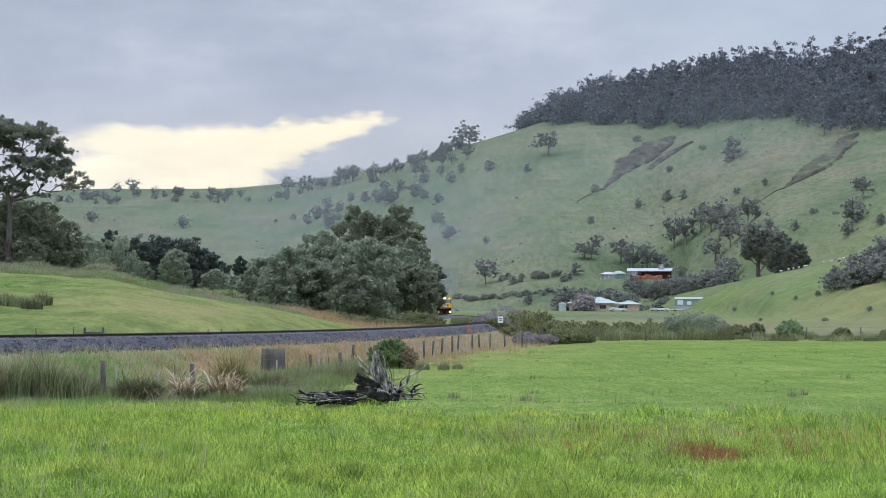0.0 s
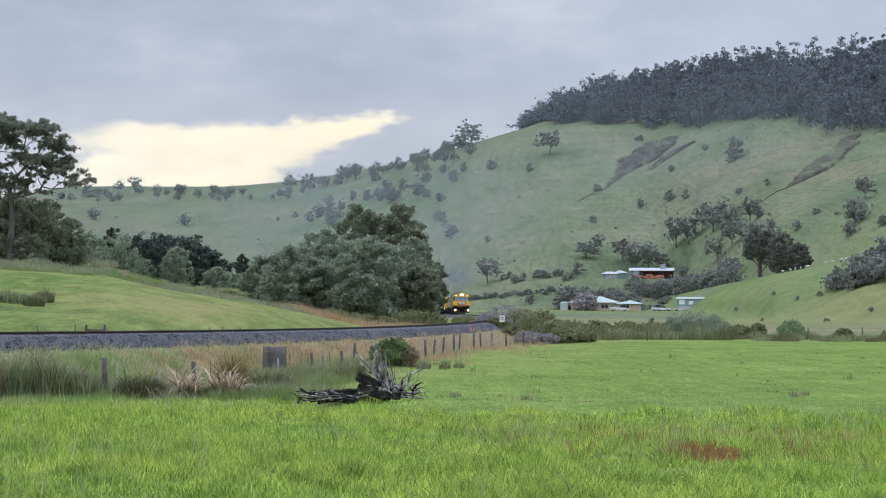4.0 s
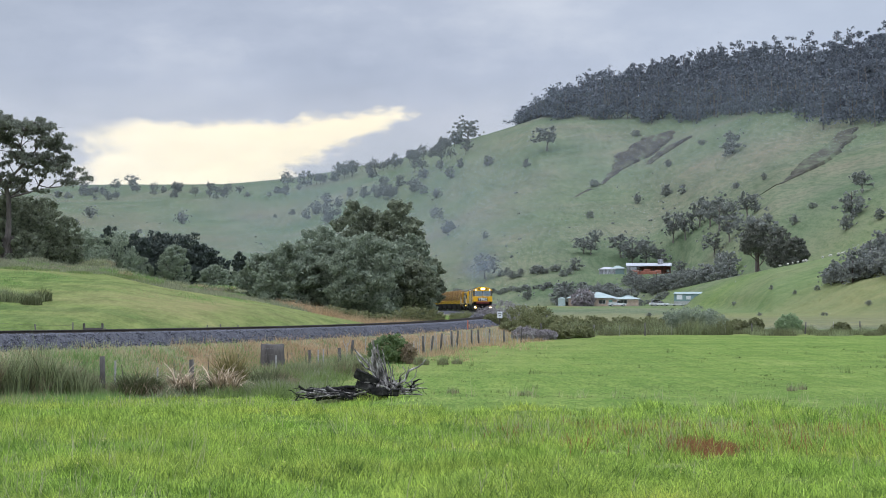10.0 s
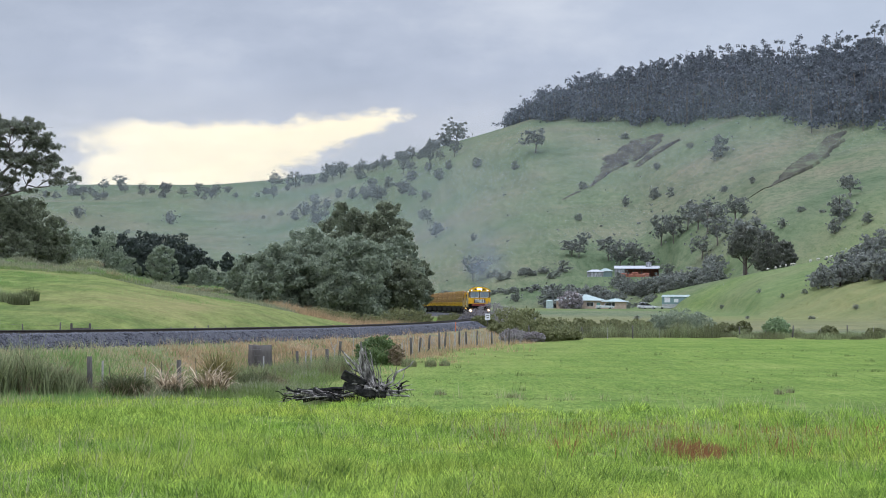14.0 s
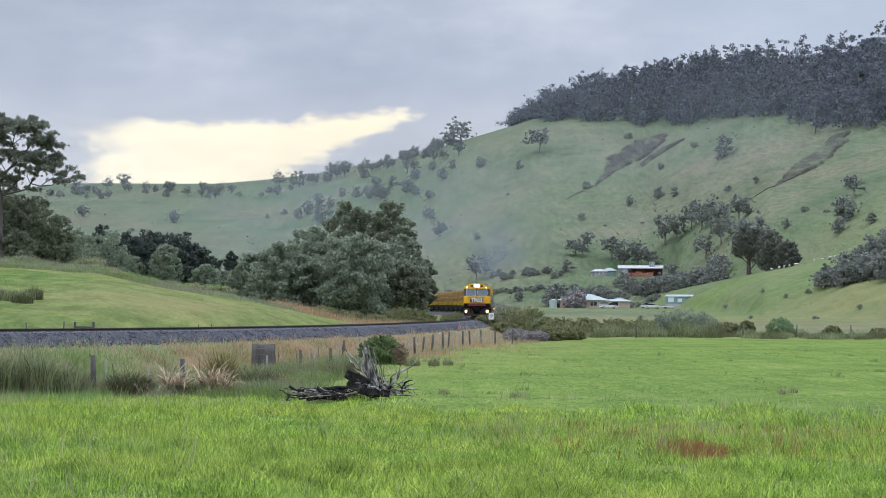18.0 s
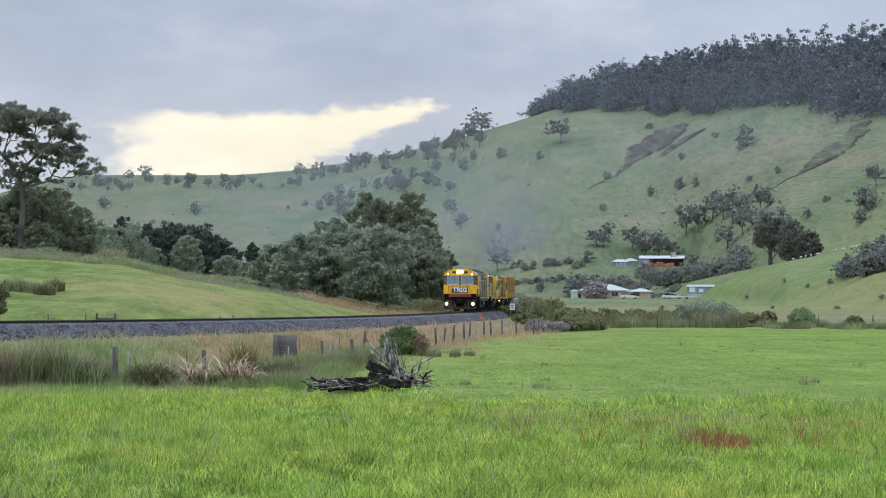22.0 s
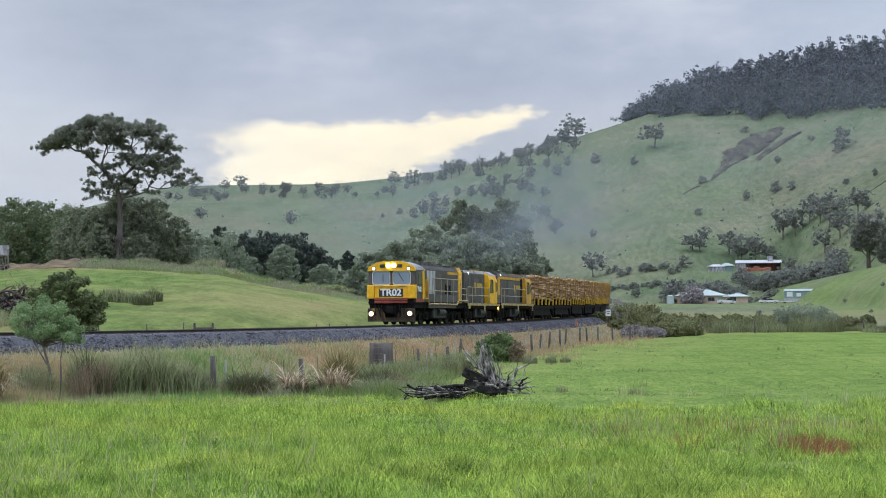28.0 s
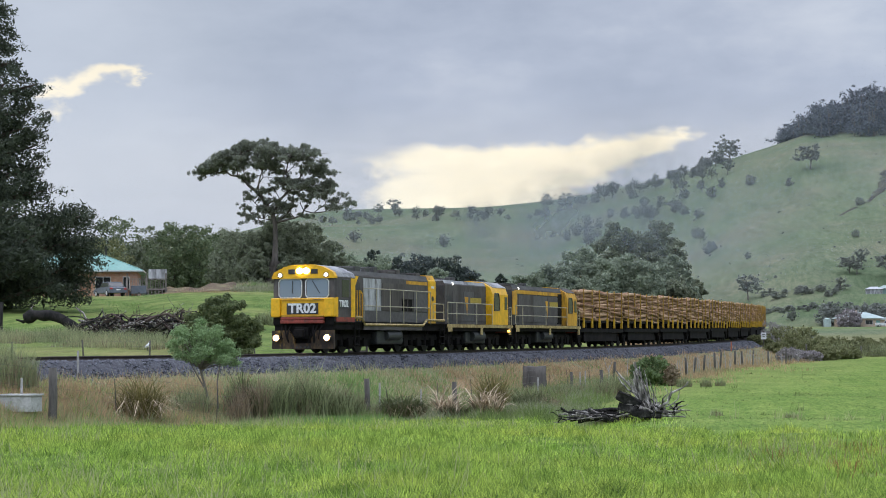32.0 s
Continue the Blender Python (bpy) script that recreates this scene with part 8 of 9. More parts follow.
    def tuft(x, y, z, rad):
        """A clump of hanging leaves on a twig from the nearest limb."""
        c = Vector((x, y, z))
        lobes.append((x, y, z, rad * 0.85, rad * 0.85, rad * 0.5))
        for j in range(4):
            q = rad * (0.28 + 0.22 * r.random())
            lobes.append((x + r.normal() * rad * 0.85, y + r.normal() * rad * 0.85, z + rad * (0.35 - 1.0 * r.random()), q, q, q * 1.1))
        root = min(joints, key=lambda p: (p - c).length + (1.5 if p.z > z else 0))
        mid = root.lerp(c, 0.5) + Vector((r.normal() * 0.2, r.normal() * 0.2, 0.12))
        pieces.append(tube([root, mid, c], [0.055, 0.04, 0.018], 5))
        e = c + Vector((r.normal(), r.normal(), -0.2 + 0.5 * r.normal())) * rad * 0.9
        pieces.append(tube([mid, mid.lerp(e, 0.5), e], [0.028, 0.02, 0.009], 4))

    # the dome: thin along the outer arm, deep over the other flank
    for k in range(210):
        x = -8.7 + 15.6 * ((k + r.random()) / 210)
        top = float(lerp(x, (-8.9, 14.9), (-7.5, 16.2), (-5.9, 17.0), (-4.4, 18.0), (-1.5, 18.7), (0.6, 18.2), (1.8, 17.8), (3.6, 18.1), (5.4, 17.1), (6.5, 15.7), (7.0, 13.6)))
        deep = float(lerp(x, (-8.9, 0.9), (-6.0, 1.5), (-4.4, 2.4), (-1.5, 3.1), (0.6, 3.4), (2.4, 4.6), (5.0, 5.0), (7.0, 2.6)))
        y = r.normal() * 2.0 * math.sqrt(max(0.1, 1 - (x / 9.4) ** 2))
        tuft(x + r.normal() * 0.2, y, top - 0.45 - 0.045 * y * y - deep * r.random() ** 1.5, 0.42 + 0.36 * r.random())
    for x, z, spread, n in ((-2.7, 13.7, 0.6, 5), (-0.5, 11.9, 0.9, 10), (1.2, 11.0, 0.8, 8), (0.8, 13.0, 0.6, 4), (5.4, 12.2, 0.8, 7), (3.5, 12.0, 0.8, 6), (2.4, 10.4, 0.7, 5), (-2.5, 9.5, 0.75, 8), (-2.7, 11.5, 0.4, 3), (-1.3, 10.4, 0.5, 3), (6.0, 13.0, 0.7, 9), (4.6, 12.4, 0.8, 8), (6.9, 11.7, 0.7, 7), (7.6, 10.8, 0.7, 5), (8.7, 10.6, 0.5, 3), (4.4, 9.6, 0.5, 2), (0.5, 9.4, 0.9, 6)):
        for k in range(n):
            tuft(x + r.normal() * spread, r.normal() * 1.1, z + r.normal() * spread * 0.7, 0.34 + 0.3 * r.random())
    part("trunk", mesh_of("trunk", *join_arrays(pieces), M_GUMBARK, flat=False), None, ob)
    ob.scale = (1.0, 1.0, 1.025)
    part("crown", mesh_of("crown", *leaves(r, lobes, 80000, 0.135, droop=0.5, shell=0.1, wide=0.27), M_GUM), None, ob)


great_gum()
for bearing, away, h, w in ((-12.1, 240, 9.4, 8.5), (-11.3, 241, 8.8, 7.5), (-10.75, 243, 7.0, 5.5), (-12.85, 240, 7.4, 6.5), (-11.8, 246, 9.0, 8.0), (-13.4, 246, 7.6, 7.0), (-11.75, 233, 4.6, 4.2), (-12.85, 234, 5.0, 4.6), (-12.2, 238.5, 8.6, 6.5)):
    make_tree("blackwood_tree", by(bearing, away), "dark blackwood tree under the old gum", rng, h * 1.14, w * 1.08, "bush", 0.20, 8600, M_DARKLEAF, group="trees under the gum")


M_CYPRESS = leafage("cypress_sprays", (0.024, 0.032, 0.024), (0.082, 0.098, 0.064), 0.25)


# the dark conifer close to the line
def near_conifer():
    r = np.random.default_rng(91)
    ob = thing("cypress_tree", by(-20.35, 152), "large dark cypress with sweeping ragged branches", "tree")
    pieces = [tube([(0, 0, -0.5), (0.2, 0, 6), (0, 0, 12), (0.3, 0, 18), (0.2, 0, 23)], [0.8, 0.6, 0.45, 0.25, 0.06], 9)]
    lobes = []
    for z, reach, rad in ((1.2, 7.2, 1.7), (2.6, 7.6, 1.9), (4.4, 8.0, 1.9), (6.2, 7.0, 1.7), (8.4, 4.4, 1.2), (10.2, 4.2, 1.1), (11.8, 3.8, 1.1), (13.2, 3.0, 1.0), (14.6, 3.3, 0.9), (16.4, 3.9, 0.9), (18.2, 1.9, 0.8), (20.0, 1.5, 0.7), (21.6, 1.0, 0.7), (23.0, 0.6, 0.5)):
        n = 6 if z < 8 else 5
        for k in range(n + 1):
            a = k * 6.283 / n + r.random() * 0.6 if k else 0.1
            q = reach * (0.75 + 0.3 * r.random()) if k else reach
            lift = 0.1 + 0.08 * q
            for f in (0.25, 0.45, 0.62, 0.76, 0.88, 1.0):
                for j in range(2):
                    rr = rad * (0.42 + 0.42 * r.random())
                    lobes.append((math.cos(a) * q * f + r.normal() * 0.75, math.sin(a) * q * f + r.normal() * 0.75, z + lift * f * f * 0.9 + r.normal() * 0.55, rr * 1.15, rr * 1.15, rr * 0.7))
            pieces.append(tube([(0.1, 0, z - 0.8), (math.cos(a) * q * 0.5, math.sin(a) * q * 0.5, z - 0.1), (math.cos(a) * q, math.sin(a) * q, z + lift)], [0.2, 0.13, 0.04], 5))
    part("trunk", mesh_of("trunk", *join_arrays(pieces), M_BARK_DARK, flat=False), None, ob)
    part("crown", mesh_of("crown", *leaves(r, lobes, 90000, 0.16, droop=0.2, shell=0.3, wide=0.32), M_CYPRESS), None, ob)


near_conifer()
for k in range(16):
    b = -21.6 + 0.53 * k + rng.normal() * 0.12
    make_tree("hedgerow_tree", by(b, 288 + 26 * rng.random()), "green broad-leaved tree in the belt behind the house", rng, 10.6 + 3.2 * rng.random() + (1.8 if k in (3, 4, 5, 9) else 0), 10.0 + 2.5 * rng.random(), "bush", 0.22, 8500, (M_DARKLEAF, M_BELT, M_BELT, M_DARKLEAF, M_OLIVE)[(k * 3) % 5], group="tree belt behind the house")

# scrub along the far end of the paddock
for bearing, away, h, w, m_ in ((2.3, 222, 2.5, 5.0, M_OLIVE), (3.3, 176, 1.2, 3.2, M_OLIVE), (3.9, 180, 1.1, 3.2, M_OLIVE), (2.0, 196, 1.2, 3.0, M_OLIVE), (1.5, 205, 1.1, 2.6, M_OLIVE), (2.75, 214, 2.6, 4.6, M_OLIVE), (3.2, 206, 1.8, 4.0, M_OLIVE), (3.0, 196, 1.7, 3.6, M_OLIVE), (3.7, 209, 1.6, 4.0, M_OLIVE), (7.1, 214, 2.5, 5.5, M_WATTLE), (7.6, 213, 2.2, 4.5, M_WATTLE), (6.6, 215, 2.0, 4.0, M_WATTLE),
                               (9.85, 205, 1.8, 3.2, M_WILLOW), (8.9, 208, 1.5, 2.0, M_OLIVE), (11.3, 201, 1.1, 2.2, M_OLIVE), (4.4, 211, 1.7, 4.0, M_OLIVE), (5.2, 212, 1.6, 4.0, M_OLIVE), (5.9, 212, 1.5, 4.0, M_OLIVE), (8.4, 209, 1.3, 3.0, M_OLIVE), (12.6, 204, 0.9, 2.5, M_OLIVE)):
    make_tree("scrub_bush", by(bearing, away), "olive-green scrub bush along the paddock fence", rng, h * 1.05, w, "bush", 0.12, 2900, m_, group="scrub along the fence", category="bush")
for bearing, away, h, w in ((1.75, 232, 2.6, 4.5), (2.2, 238, 2.5, 4.5), (1.3, 245, 1.8, 4.0), (2.35, 169, 1.2, 2.4), (2.7, 171, 1.0, 2.2), (3.0, 174, 0.9, 2.0)):
    make_tree("bare_bush", by(bearing, away), "grey leafless bush beside the curve", rng, h, w, "bush", 0.08, 2600, M_TWIG, group="bare bushes", category="bush")
for bearing, away, h, w in ((-0.25, 222, 2.1, 3.4), (-0.85, 222, 2.3, 5.0), (0.7, 300, 0.8, 6.0), (-1.7, 216, 1.3, 4.0), (-2.5, 215, 1.2, 4.4), (-3.2, 214, 1.0, 4.0)):
    make_tree("scrub_bush", by(bearing, away), "low olive scrub under the grove", rng, h, w, "bush", 0.09, 5000, M_OLIVE, group="scrub under the grove", category="bush")
M_REED = leafage("olive_reed_blades", (0.062, 0.070, 0.034), (0.205, 0.215, 0.105), 0.3)
for k in range(84):
    b = 2.9 + 10.6 * k / 83 + rng.normal() * 0.09
    clump("reed_clump", by(b, 193 + rng.random() * 15), "brown and olive reeds along the paddock fence", "reeds", r6, 300, 0.8 + 0.9 * rng.random(), (0.7 + 1.6 * rng.random() ** 1.5) * (1 if b < 8 else 0.55), M_REED if k % 3 else M_RUSH_GREEN, 0.55, 0.026, "reeds along the fence", M_REED if k % 2 else None)

# farm at the hill's foot
fh = thing("farmhouse", by(4.56, 580), "pale brick farmhouse with a pale green iron roof", "house", turn=-6)
walls(fh, -8, 3.5, -4, 4, 2.9, M_BRICK_PALE)
hip_roof(fh, -8, 3.5, -4, 4, 2.9, 2.0, M_TEAL_PALE)
walls(fh, 3.5, 9, -4.6, 2, 2.5, M_BRICK_PALE)
hip_roof(fh, 3.5, 9, -4.6, 2, 2.5, 1.2, M_TEAL_PALE)
for x in (-6.2, -3.2, 0.2, 5.4):
    window(fh, x, -4 if x < 3.5 else -4.6, 0.9, 1.6, 1.3)
part("door", boxes((1.8, 2.7, -4.06, -4.0, 0, 2.1)), M_TEAL, fh)
part("chimney", boxes((-3.5, -2.8, -0.4, 0.4, 4.2, 5.6)), M_BRICK_PALE, fh)
fh.scale = (1.18, 0.84, 0.84)
gs = thing("farm_shed", by(7.08, 576), "long grey-green iron farm shed", "shed", turn=-10)
gs.scale = (0.9, 0.9, 0.82)
part("plinth", boxes((-4.95, 4.95, -2.95, 2.95, -2.0, 0.02)), M_CONCRETE, gs)
walls(gs, -5, 5, -3, 3, 2.0, M_SHED, 0.12)
hip_roof(gs, -5, 5, -3, 3, 2.0, 0.6, M_TEAL_PALE, 0.2, 0.3)
part("roller_door", boxes((-4.2, -2.4, -3.05, -3.0, 0, 1.7)), M_WHITE, gs)
part("roller_door", boxes((-1.2, 0.2, -3.05, -3.0, 0, 1.2)), M_WHITE, gs)
br = thing("open_barn", by(5.93, 760), "open-fronted barn with a pale iron roof and rusty walls", "barn", turn=-6)
part("back_wall", boxes((-10, 9.4, 4.2, 4.4, -3, 3.4)), M_RUST, br)
part("side_wall", boxes((-10, -9.8, -4, 4.2, -3, 3.4)), M_RUST, br)
part("side_wall", boxes((9.2, 9.4, -4, 4.2, -3, 3.6)), M_GREY_PALE, br)
part("front_panel", boxes((-10, -5.6, -4.2, -4.0, -1, 3.2)), M_GREY_PALE, br)
part("roof", prism([(-4.6, 3.2), (4.8, 4.6), (4.8, 4.75), (-4.6, 3.4)], -10.3, 9.8, "x"), M_ROOF_PALE, br)
for x in (-5.4, -1.8, 1.8, 5.4):
    part("post", boxes((x - 0.12, x + 0.12, -4.1, -3.9, -1, 3.3)), M_POST, br)
part("vent_box", boxes((3.6, 6.0, -0.5, 1.5, 4.0, 6.2)), M_GREY_PALE, br)
br.scale = (0.86, 0.9, 0.92)
hp = thing("scrap_heap", by(5.85, 749), "heap of rusty red scrap iron before the barn", "scrap heap")
for x in (-4.2, -2, 0, 2, 4):
    part("sheet", boxes((x - 1.2 + rng.normal() * 0.3, x + 1.2, -1.5 + rng.normal() * 0.3, 1.5, -0.8, 0.9 + 0.9 * rng.random()), bevel=0.25), M_RUST, hp)
ct = thing("garden_shed", by(5.02, 767), "small green garden shed at the farm", "shed")
walls(ct, -2.4, 2.4, -1.8, 1.8, 2.3, M_SHED, 0.1)
hip_roof(ct, -2.4, 2.4, -1.8, 1.8, 2.3, 1.0, M_TEAL_PALE, 0.3)
ct2 = thing("garden_shed", by(4.72, 766), "grey weatherboard shed at the farm", "shed")
walls(ct2, -3.0, 3.0, -1.8, 1.8, 2.0, M_GREY_PALE, 0.1)
hip_roof(ct2, -3.0, 3.0, -1.8, 1.8, 2.0, 0.8, M_ROOF_PALE, 0.3)
tk = thing("water_tank", by(3.42, 599), "pale round water tank", "water tank")
part("shell", rod(bmesh.new(), (0, 0, -0.3), (0, 0, 2.3), 1.1, sides=24), M_TEAL_PALE, tk)
part("lid", rod(bmesh.new(), (0, 0, 2.3), (0, 0, 2.6), 1.1, 0.2, 24), M_TEAL_PALE, tk)
cv = thing("caravan", by(5.15, 620), "white caravan beside the farmhouse", "caravan", turn=10)
part("body", boxes((-2.6, 2.6, -1.1, 1.1, 0.5, 2.7), bevel=0.25), M_CARWHITE, cv)
part("window", boxes((-1.6, 0.2, -1.13, -1.08, 1.5, 2.2)), M_GLASS_DARK, cv)
for s in (-1, 1):
    part("wheel", rod(bmesh.new(), (0, s * 0.9, 0.33), (0, s * 1.12, 0.33), 0.33, sides=14), M_TYRE, cv)
car(by(5.0, 563), 10, M_CARWHITE, "white utility truck parked by the farmhouse", 5.0, 1.85, 1.7, True)
car(by(6.15, 611), 15, M_CARWHITE, "white off-road car parked above the yard", 4.9, 1.9, 1.85)
car(by(6.25, 571), -20, M_CARWHITE, "white car standing in the farmyard", 4.4, 1.75, 1.45)
pl = thing("trailer_bed", by(6.62, 563), "flat white trailer lying in the paddock", "trailer")
part("bed", boxes((-2.1, 2.1, -0.9, 0.9, 0.45, 0.65), bevel=0.04), M_CARWHITE, pl)
part("wheel", rod(bmesh.new(), (0, -0.8, 0.3), (0, 0.8, 0.3), 0.3, sides=14), M_TYRE, pl)
make_tree("hill_bush", by(4.02, 574), "dark brown-green bush beside the farmhouse", rng, 5.0, 8.0, "bush", 0.4, 1500, M_TWIG, category="bush")


def hedge_row(rows, n, h, seed, wide=1.2):
    """Bushes in a loose row, spread at random about a line."""
    r = np.random.default_rng(seed)
    rows = np.asarray(rows, float)
    for k in range(n):
        f = (k + 0.5 + r.normal() * (2.2 if rows[0, 1] > 900 else 0.3)) / n * (len(rows) - 1)
        b, d = np.interp(f, np.arange(len(rows)), rows[:, 0]) + r.normal() * 0.03, np.interp(f, np.arange(len(rows)), rows[:, 1]) + r.normal() * 4
        c = copy_thing(KINDS[int(r.integers(4)) if d < 1000 or r.random() < 0.25 else 4 + int(r.integers(4))], pose(*by(float(b), float(d)), 0, 0, r.random() * 360))
        s = h * (0.7 + 0.6 * r.random()) / 10
        c.scale = (s * wide, s * wide, s)
        tagged(c, "dark green bush in a farm hedgerow", "bush", "farm hedgerows")


hedge_row([(5.3, 734), (6.71, 688), (8.2, 628)], 32, 6.4, 31)
hedge_row([(3.3, 700), (4.3, 690), (5.4, 690)], 24, 7.0, 32, 1.3)
hedge_row([(4.4, 640), (5.6, 655), (6.9, 670)], 14, 2.6, 43, 1.6)
hedge_row([(1.6, 779), (2.69, 768), (3.66, 765)], 13, 3.0, 33, 1.5)
hedge_row([(0.4, 752), (1.88, 745), (3.6, 735)], 18, 2.2, 34, 2.0)
hedge_row([(10.9, 386), (11.7, 377), (12.6, 370), (13.4, 362)], 13, 5.4, 35, 1.35)
hedge_row([(8.2, 480), (10, 400), (12.5, 335)], 5, 1.2, 36, 1.2)
hedge_row([(2.2, 300), (4.5, 330), (8, 350), (12.5, 330)], 6, 0.9, 37, 1.8)
hedge_row([(-4.2, 1292), (-2.2, 1222), (-0.6, 1090), (0.2, 960)], 9, 8.0, 38, 1.0)
hedge_row([(-3.4, 1180), (-1.6, 1240), (0.2, 1180), (0.7, 1160)], 8, 8.0, 39, 1.0)
hedge_row([(-10.9, 1560), (-9.0, 1560), (-6.2, 1440), (-3.6, 1440), (-1.0, 1370), (0.5, 1300)], 34, 7.0, 40, 1.1)
hedge_row([(-2.6, 1420), (-1.6, 1385), (-0.6, 1330), (0.2, 1295)], 12, 8.0, 44, 0.9)
hedge_row([(-10.6, 1500), (-8.6, 1490), (-6.4, 1400), (-4.0, 1390)], 16, 6.0, 45, 1.1)

# stock on the hill
sh = thing("sheep", by(9.6, 541), "white sheep grazing on the hillside", "sheep", "grazing sheep", turn=20)
bms = bmesh.new()
bmesh.ops.create_uvsphere(bms, u_segments=12, v_segments=8, radius=0.36, matrix=Matrix.Translation((0, 0, 0.62)) @ Matrix.Diagonal((1.6, 0.95, 0.95, 1)))
part("body", bms, M_WOOL, sh)
bms = bmesh.new()
bmesh.ops.create_uvsphere(bms, u_segments=8, v_segments=6, radius=0.15, matrix=Matrix.Translation((0.68, 0, 0.55)) @ Matrix.Diagonal((1.4, 0.8, 0.9, 1)))
part("head", bms, M_WOOL, sh)
for x in (-0.35, 0.35):
    for y in (-0.15, 0.15):
        part("leg", rods([((x, y, 0), (x, y, 0.45))], 0.05), M_WOOL, sh)
sh.scale = (0.72, 0.72, 0.72)
for b, d in ((9.82, 537), (9.95, 534), (10.1, 529), (10.26, 525), (10.32, 521), (11.01, 506), (11.24, 502), (11.38, 498), (11.33, 494), (10.79, 512)):
    c = copy_thing(sh, pose(*by(b, d), 0, 0, rng.random() * 360))
    c.scale = (0.72, 0.72, 0.72)
cow = thing("cow", by(2.8, 740), "black cow grazing on the flat", "cow", "grazing cows")
part("body", boxes((-0.8, 0.8, -0.3, 0.3, 0.65, 1.35), bevel=0.2), M_BLACK, cow)
part("head", boxes((0.8, 1.2, -0.14, 0.14, 0.5, 0.85), bevel=0.08), M_BLACK, cow)
for x in (-0.6, 0.6):
    for y in (-0.2, 0.2):
        part("leg", rods([((x, y, 0), (x, y, 0.7))], 0.08), M_BLACK, cow)
for b, d in ((2.98, 738), (3.1, 741)):
    copy_thing(cow, pose(*by(b, d), 0, 0, rng.random() * 360))


# ---- grass ----
M_WEED_SHADE = leafage("dock_and_shade_leaves", (0.05, 0.10, 0.025), (0.16, 0.26, 0.07), 0.3)
M_PADDOCK = leafage("paddock_blades", (0.12, 0.17, 0.06), (0.22, 0.28, 0.10), 0.45)



def sward(name, label, seed, n, a0, a1, d0, d1, per, height, material, spread=0.13, width=0.009, widen=0.00035, keep=None, lean=0.55):
    """Tufts of grass, thick near the gate and thinner with distance."""
    r = np.random.default_rng(seed)
    d = d0 * (d1 / d0) ** r.random(n)
    a = np.radians(a0 + (a1 - a0) * r.random(n))
    x, y = d * np.sin(a), d * np.cos(a)
    if keep is not None:
        k = r.random(n) < keep(x, y, d, np.degrees(a))
        x, y, d = x[k], y[k], d[k]
    h = height * np.clip(0.75 + 0.7 * np.sin(x * 3.1 + 2 * np.sin(y * 0.9)) * np.sin(y * 1.9 + 1.7 * np.sin(x * 0.8)) + 0.25 * np.sin(x * 0.6 + y * 0.35) + 0.35 * r.random(len(x)), 0.25, 1.7)
    m = len(x)
    xx = np.repeat(x, per) + r.normal(size=m * per) * spread
    yy = np.repeat(y, per) + r.normal(size=m * per) * spread
    hh = np.repeat(h, per) * (0.55 + 0.6 * r.random(m * per))
    ww = (width + widen * np.repeat(d, per)) * (0.7 + 0.6 * r.random(m * per))
    zz = surface_at(xx, yy) - 0.03
    tilt = lean * (0.25 + 0.95 * r.random(m * per))
    near = np.repeat(d, per) < 23
    parts = []
    if near.any():
        parts.append(blades(r, xx[near], yy[near], zz[near], hh[near], ww[near], tilt[near]))
    if not near.all():
        far = ~near
        v, t = spikes(r, xx[far], yy[far], zz[far], hh[far], ww[far] * 1.25, tilt[far])
        parts.append((v, np.zeros((0, 4), int), t))
    shift = len(parts[0][0])
    v = np.concatenate([p[0] for p in parts])
    q = parts[0][1]
    t = np.concatenate([p[2] + (shift if k else 0) for k, p in enumerate(parts)])
    me = blade_mesh(name, v, q, t, material)
    return tagged(new(name, me), label, "grass", kind="stuff")


def pasture_side(x, y, d, a):
    return ((x - np.interp(y, [47, 57, 63.5, 70, 76, 95, 130, 150, 186], [-24, -19.3, -15.6, -11.8, -9.3, -6.3, -1.8, 1.7, 9.1])) > 0.3) * 1.0


def tall_grass(x, y, d, a):
    """The long grass stops short of the grazed paddock, in a ragged edge."""
    return 1 - smooth(44.5, 50, d + 2.0 * np.sin(a * 1.9) + 1.0 * np.sin(a * 5.3)) * smooth(-2.6, -0.6, a - 0.05 * (55 - d))


sward("meadow_grass", "long bright green meadow grass", 51, 56000, -22, 14.5, 15, 65, 10, 0.19, M_MEADOW, 0.13, 0.0055, 0.00026, keep=tall_grass, lean=0.9)
sward("seed_heads", "straw-coloured seeding grass in the meadow", 52, 3600, -22, 14.5, 16, 60, 5, 0.34, M_PALEGRASS, 0.1, 0.006, 0.0002, keep=lambda x, y, d, a: np.clip(0.25 + 0.8 * np.sin(x * 0.35 + 1) * np.sin(y * 0.22 + x * 0.1) + 0.4 * smooth(0, 6, a) * np.exp(-(((d - 34) / 10) ** 2)), 0.03, 1))
# dock weeds, whose dark blades also imitate small shadows between the tufts
sward("dock_and_tuft_shade", "low dark green weeds, also the shadows between tufts in the meadow", 68, 5200, -22, 14.5, 15, 45, 12, 0.17, M_WEED_SHADE, 0.10, 0.014, 0.0003, keep=lambda x, y, d, a: np.clip(np.sin(x * 1.1 + 1.5 * np.sin(y * 0.7)) * np.sin(y * 0.55 + 2 * np.sin(x * 0.3)) * 2 - 0.9, 0, 1), lean=0.9)
sward("paddock_flecks", "short tufted grass over the grazed paddock", 58, 9000, -4, 14.5, 46, 150, 7, 0.075, M_PADDOCK, 0.20, 0.012, 0.0003, keep=lambda x, y, d, a: pasture_side(x, y, d, a) * np.clip(0.3 + np.sin(y * 0.33 + 1.5 * np.sin(x * 0.21)) * np.sin(x * 0.37 + y * 0.11), 0.05, 1), lean=1.2)
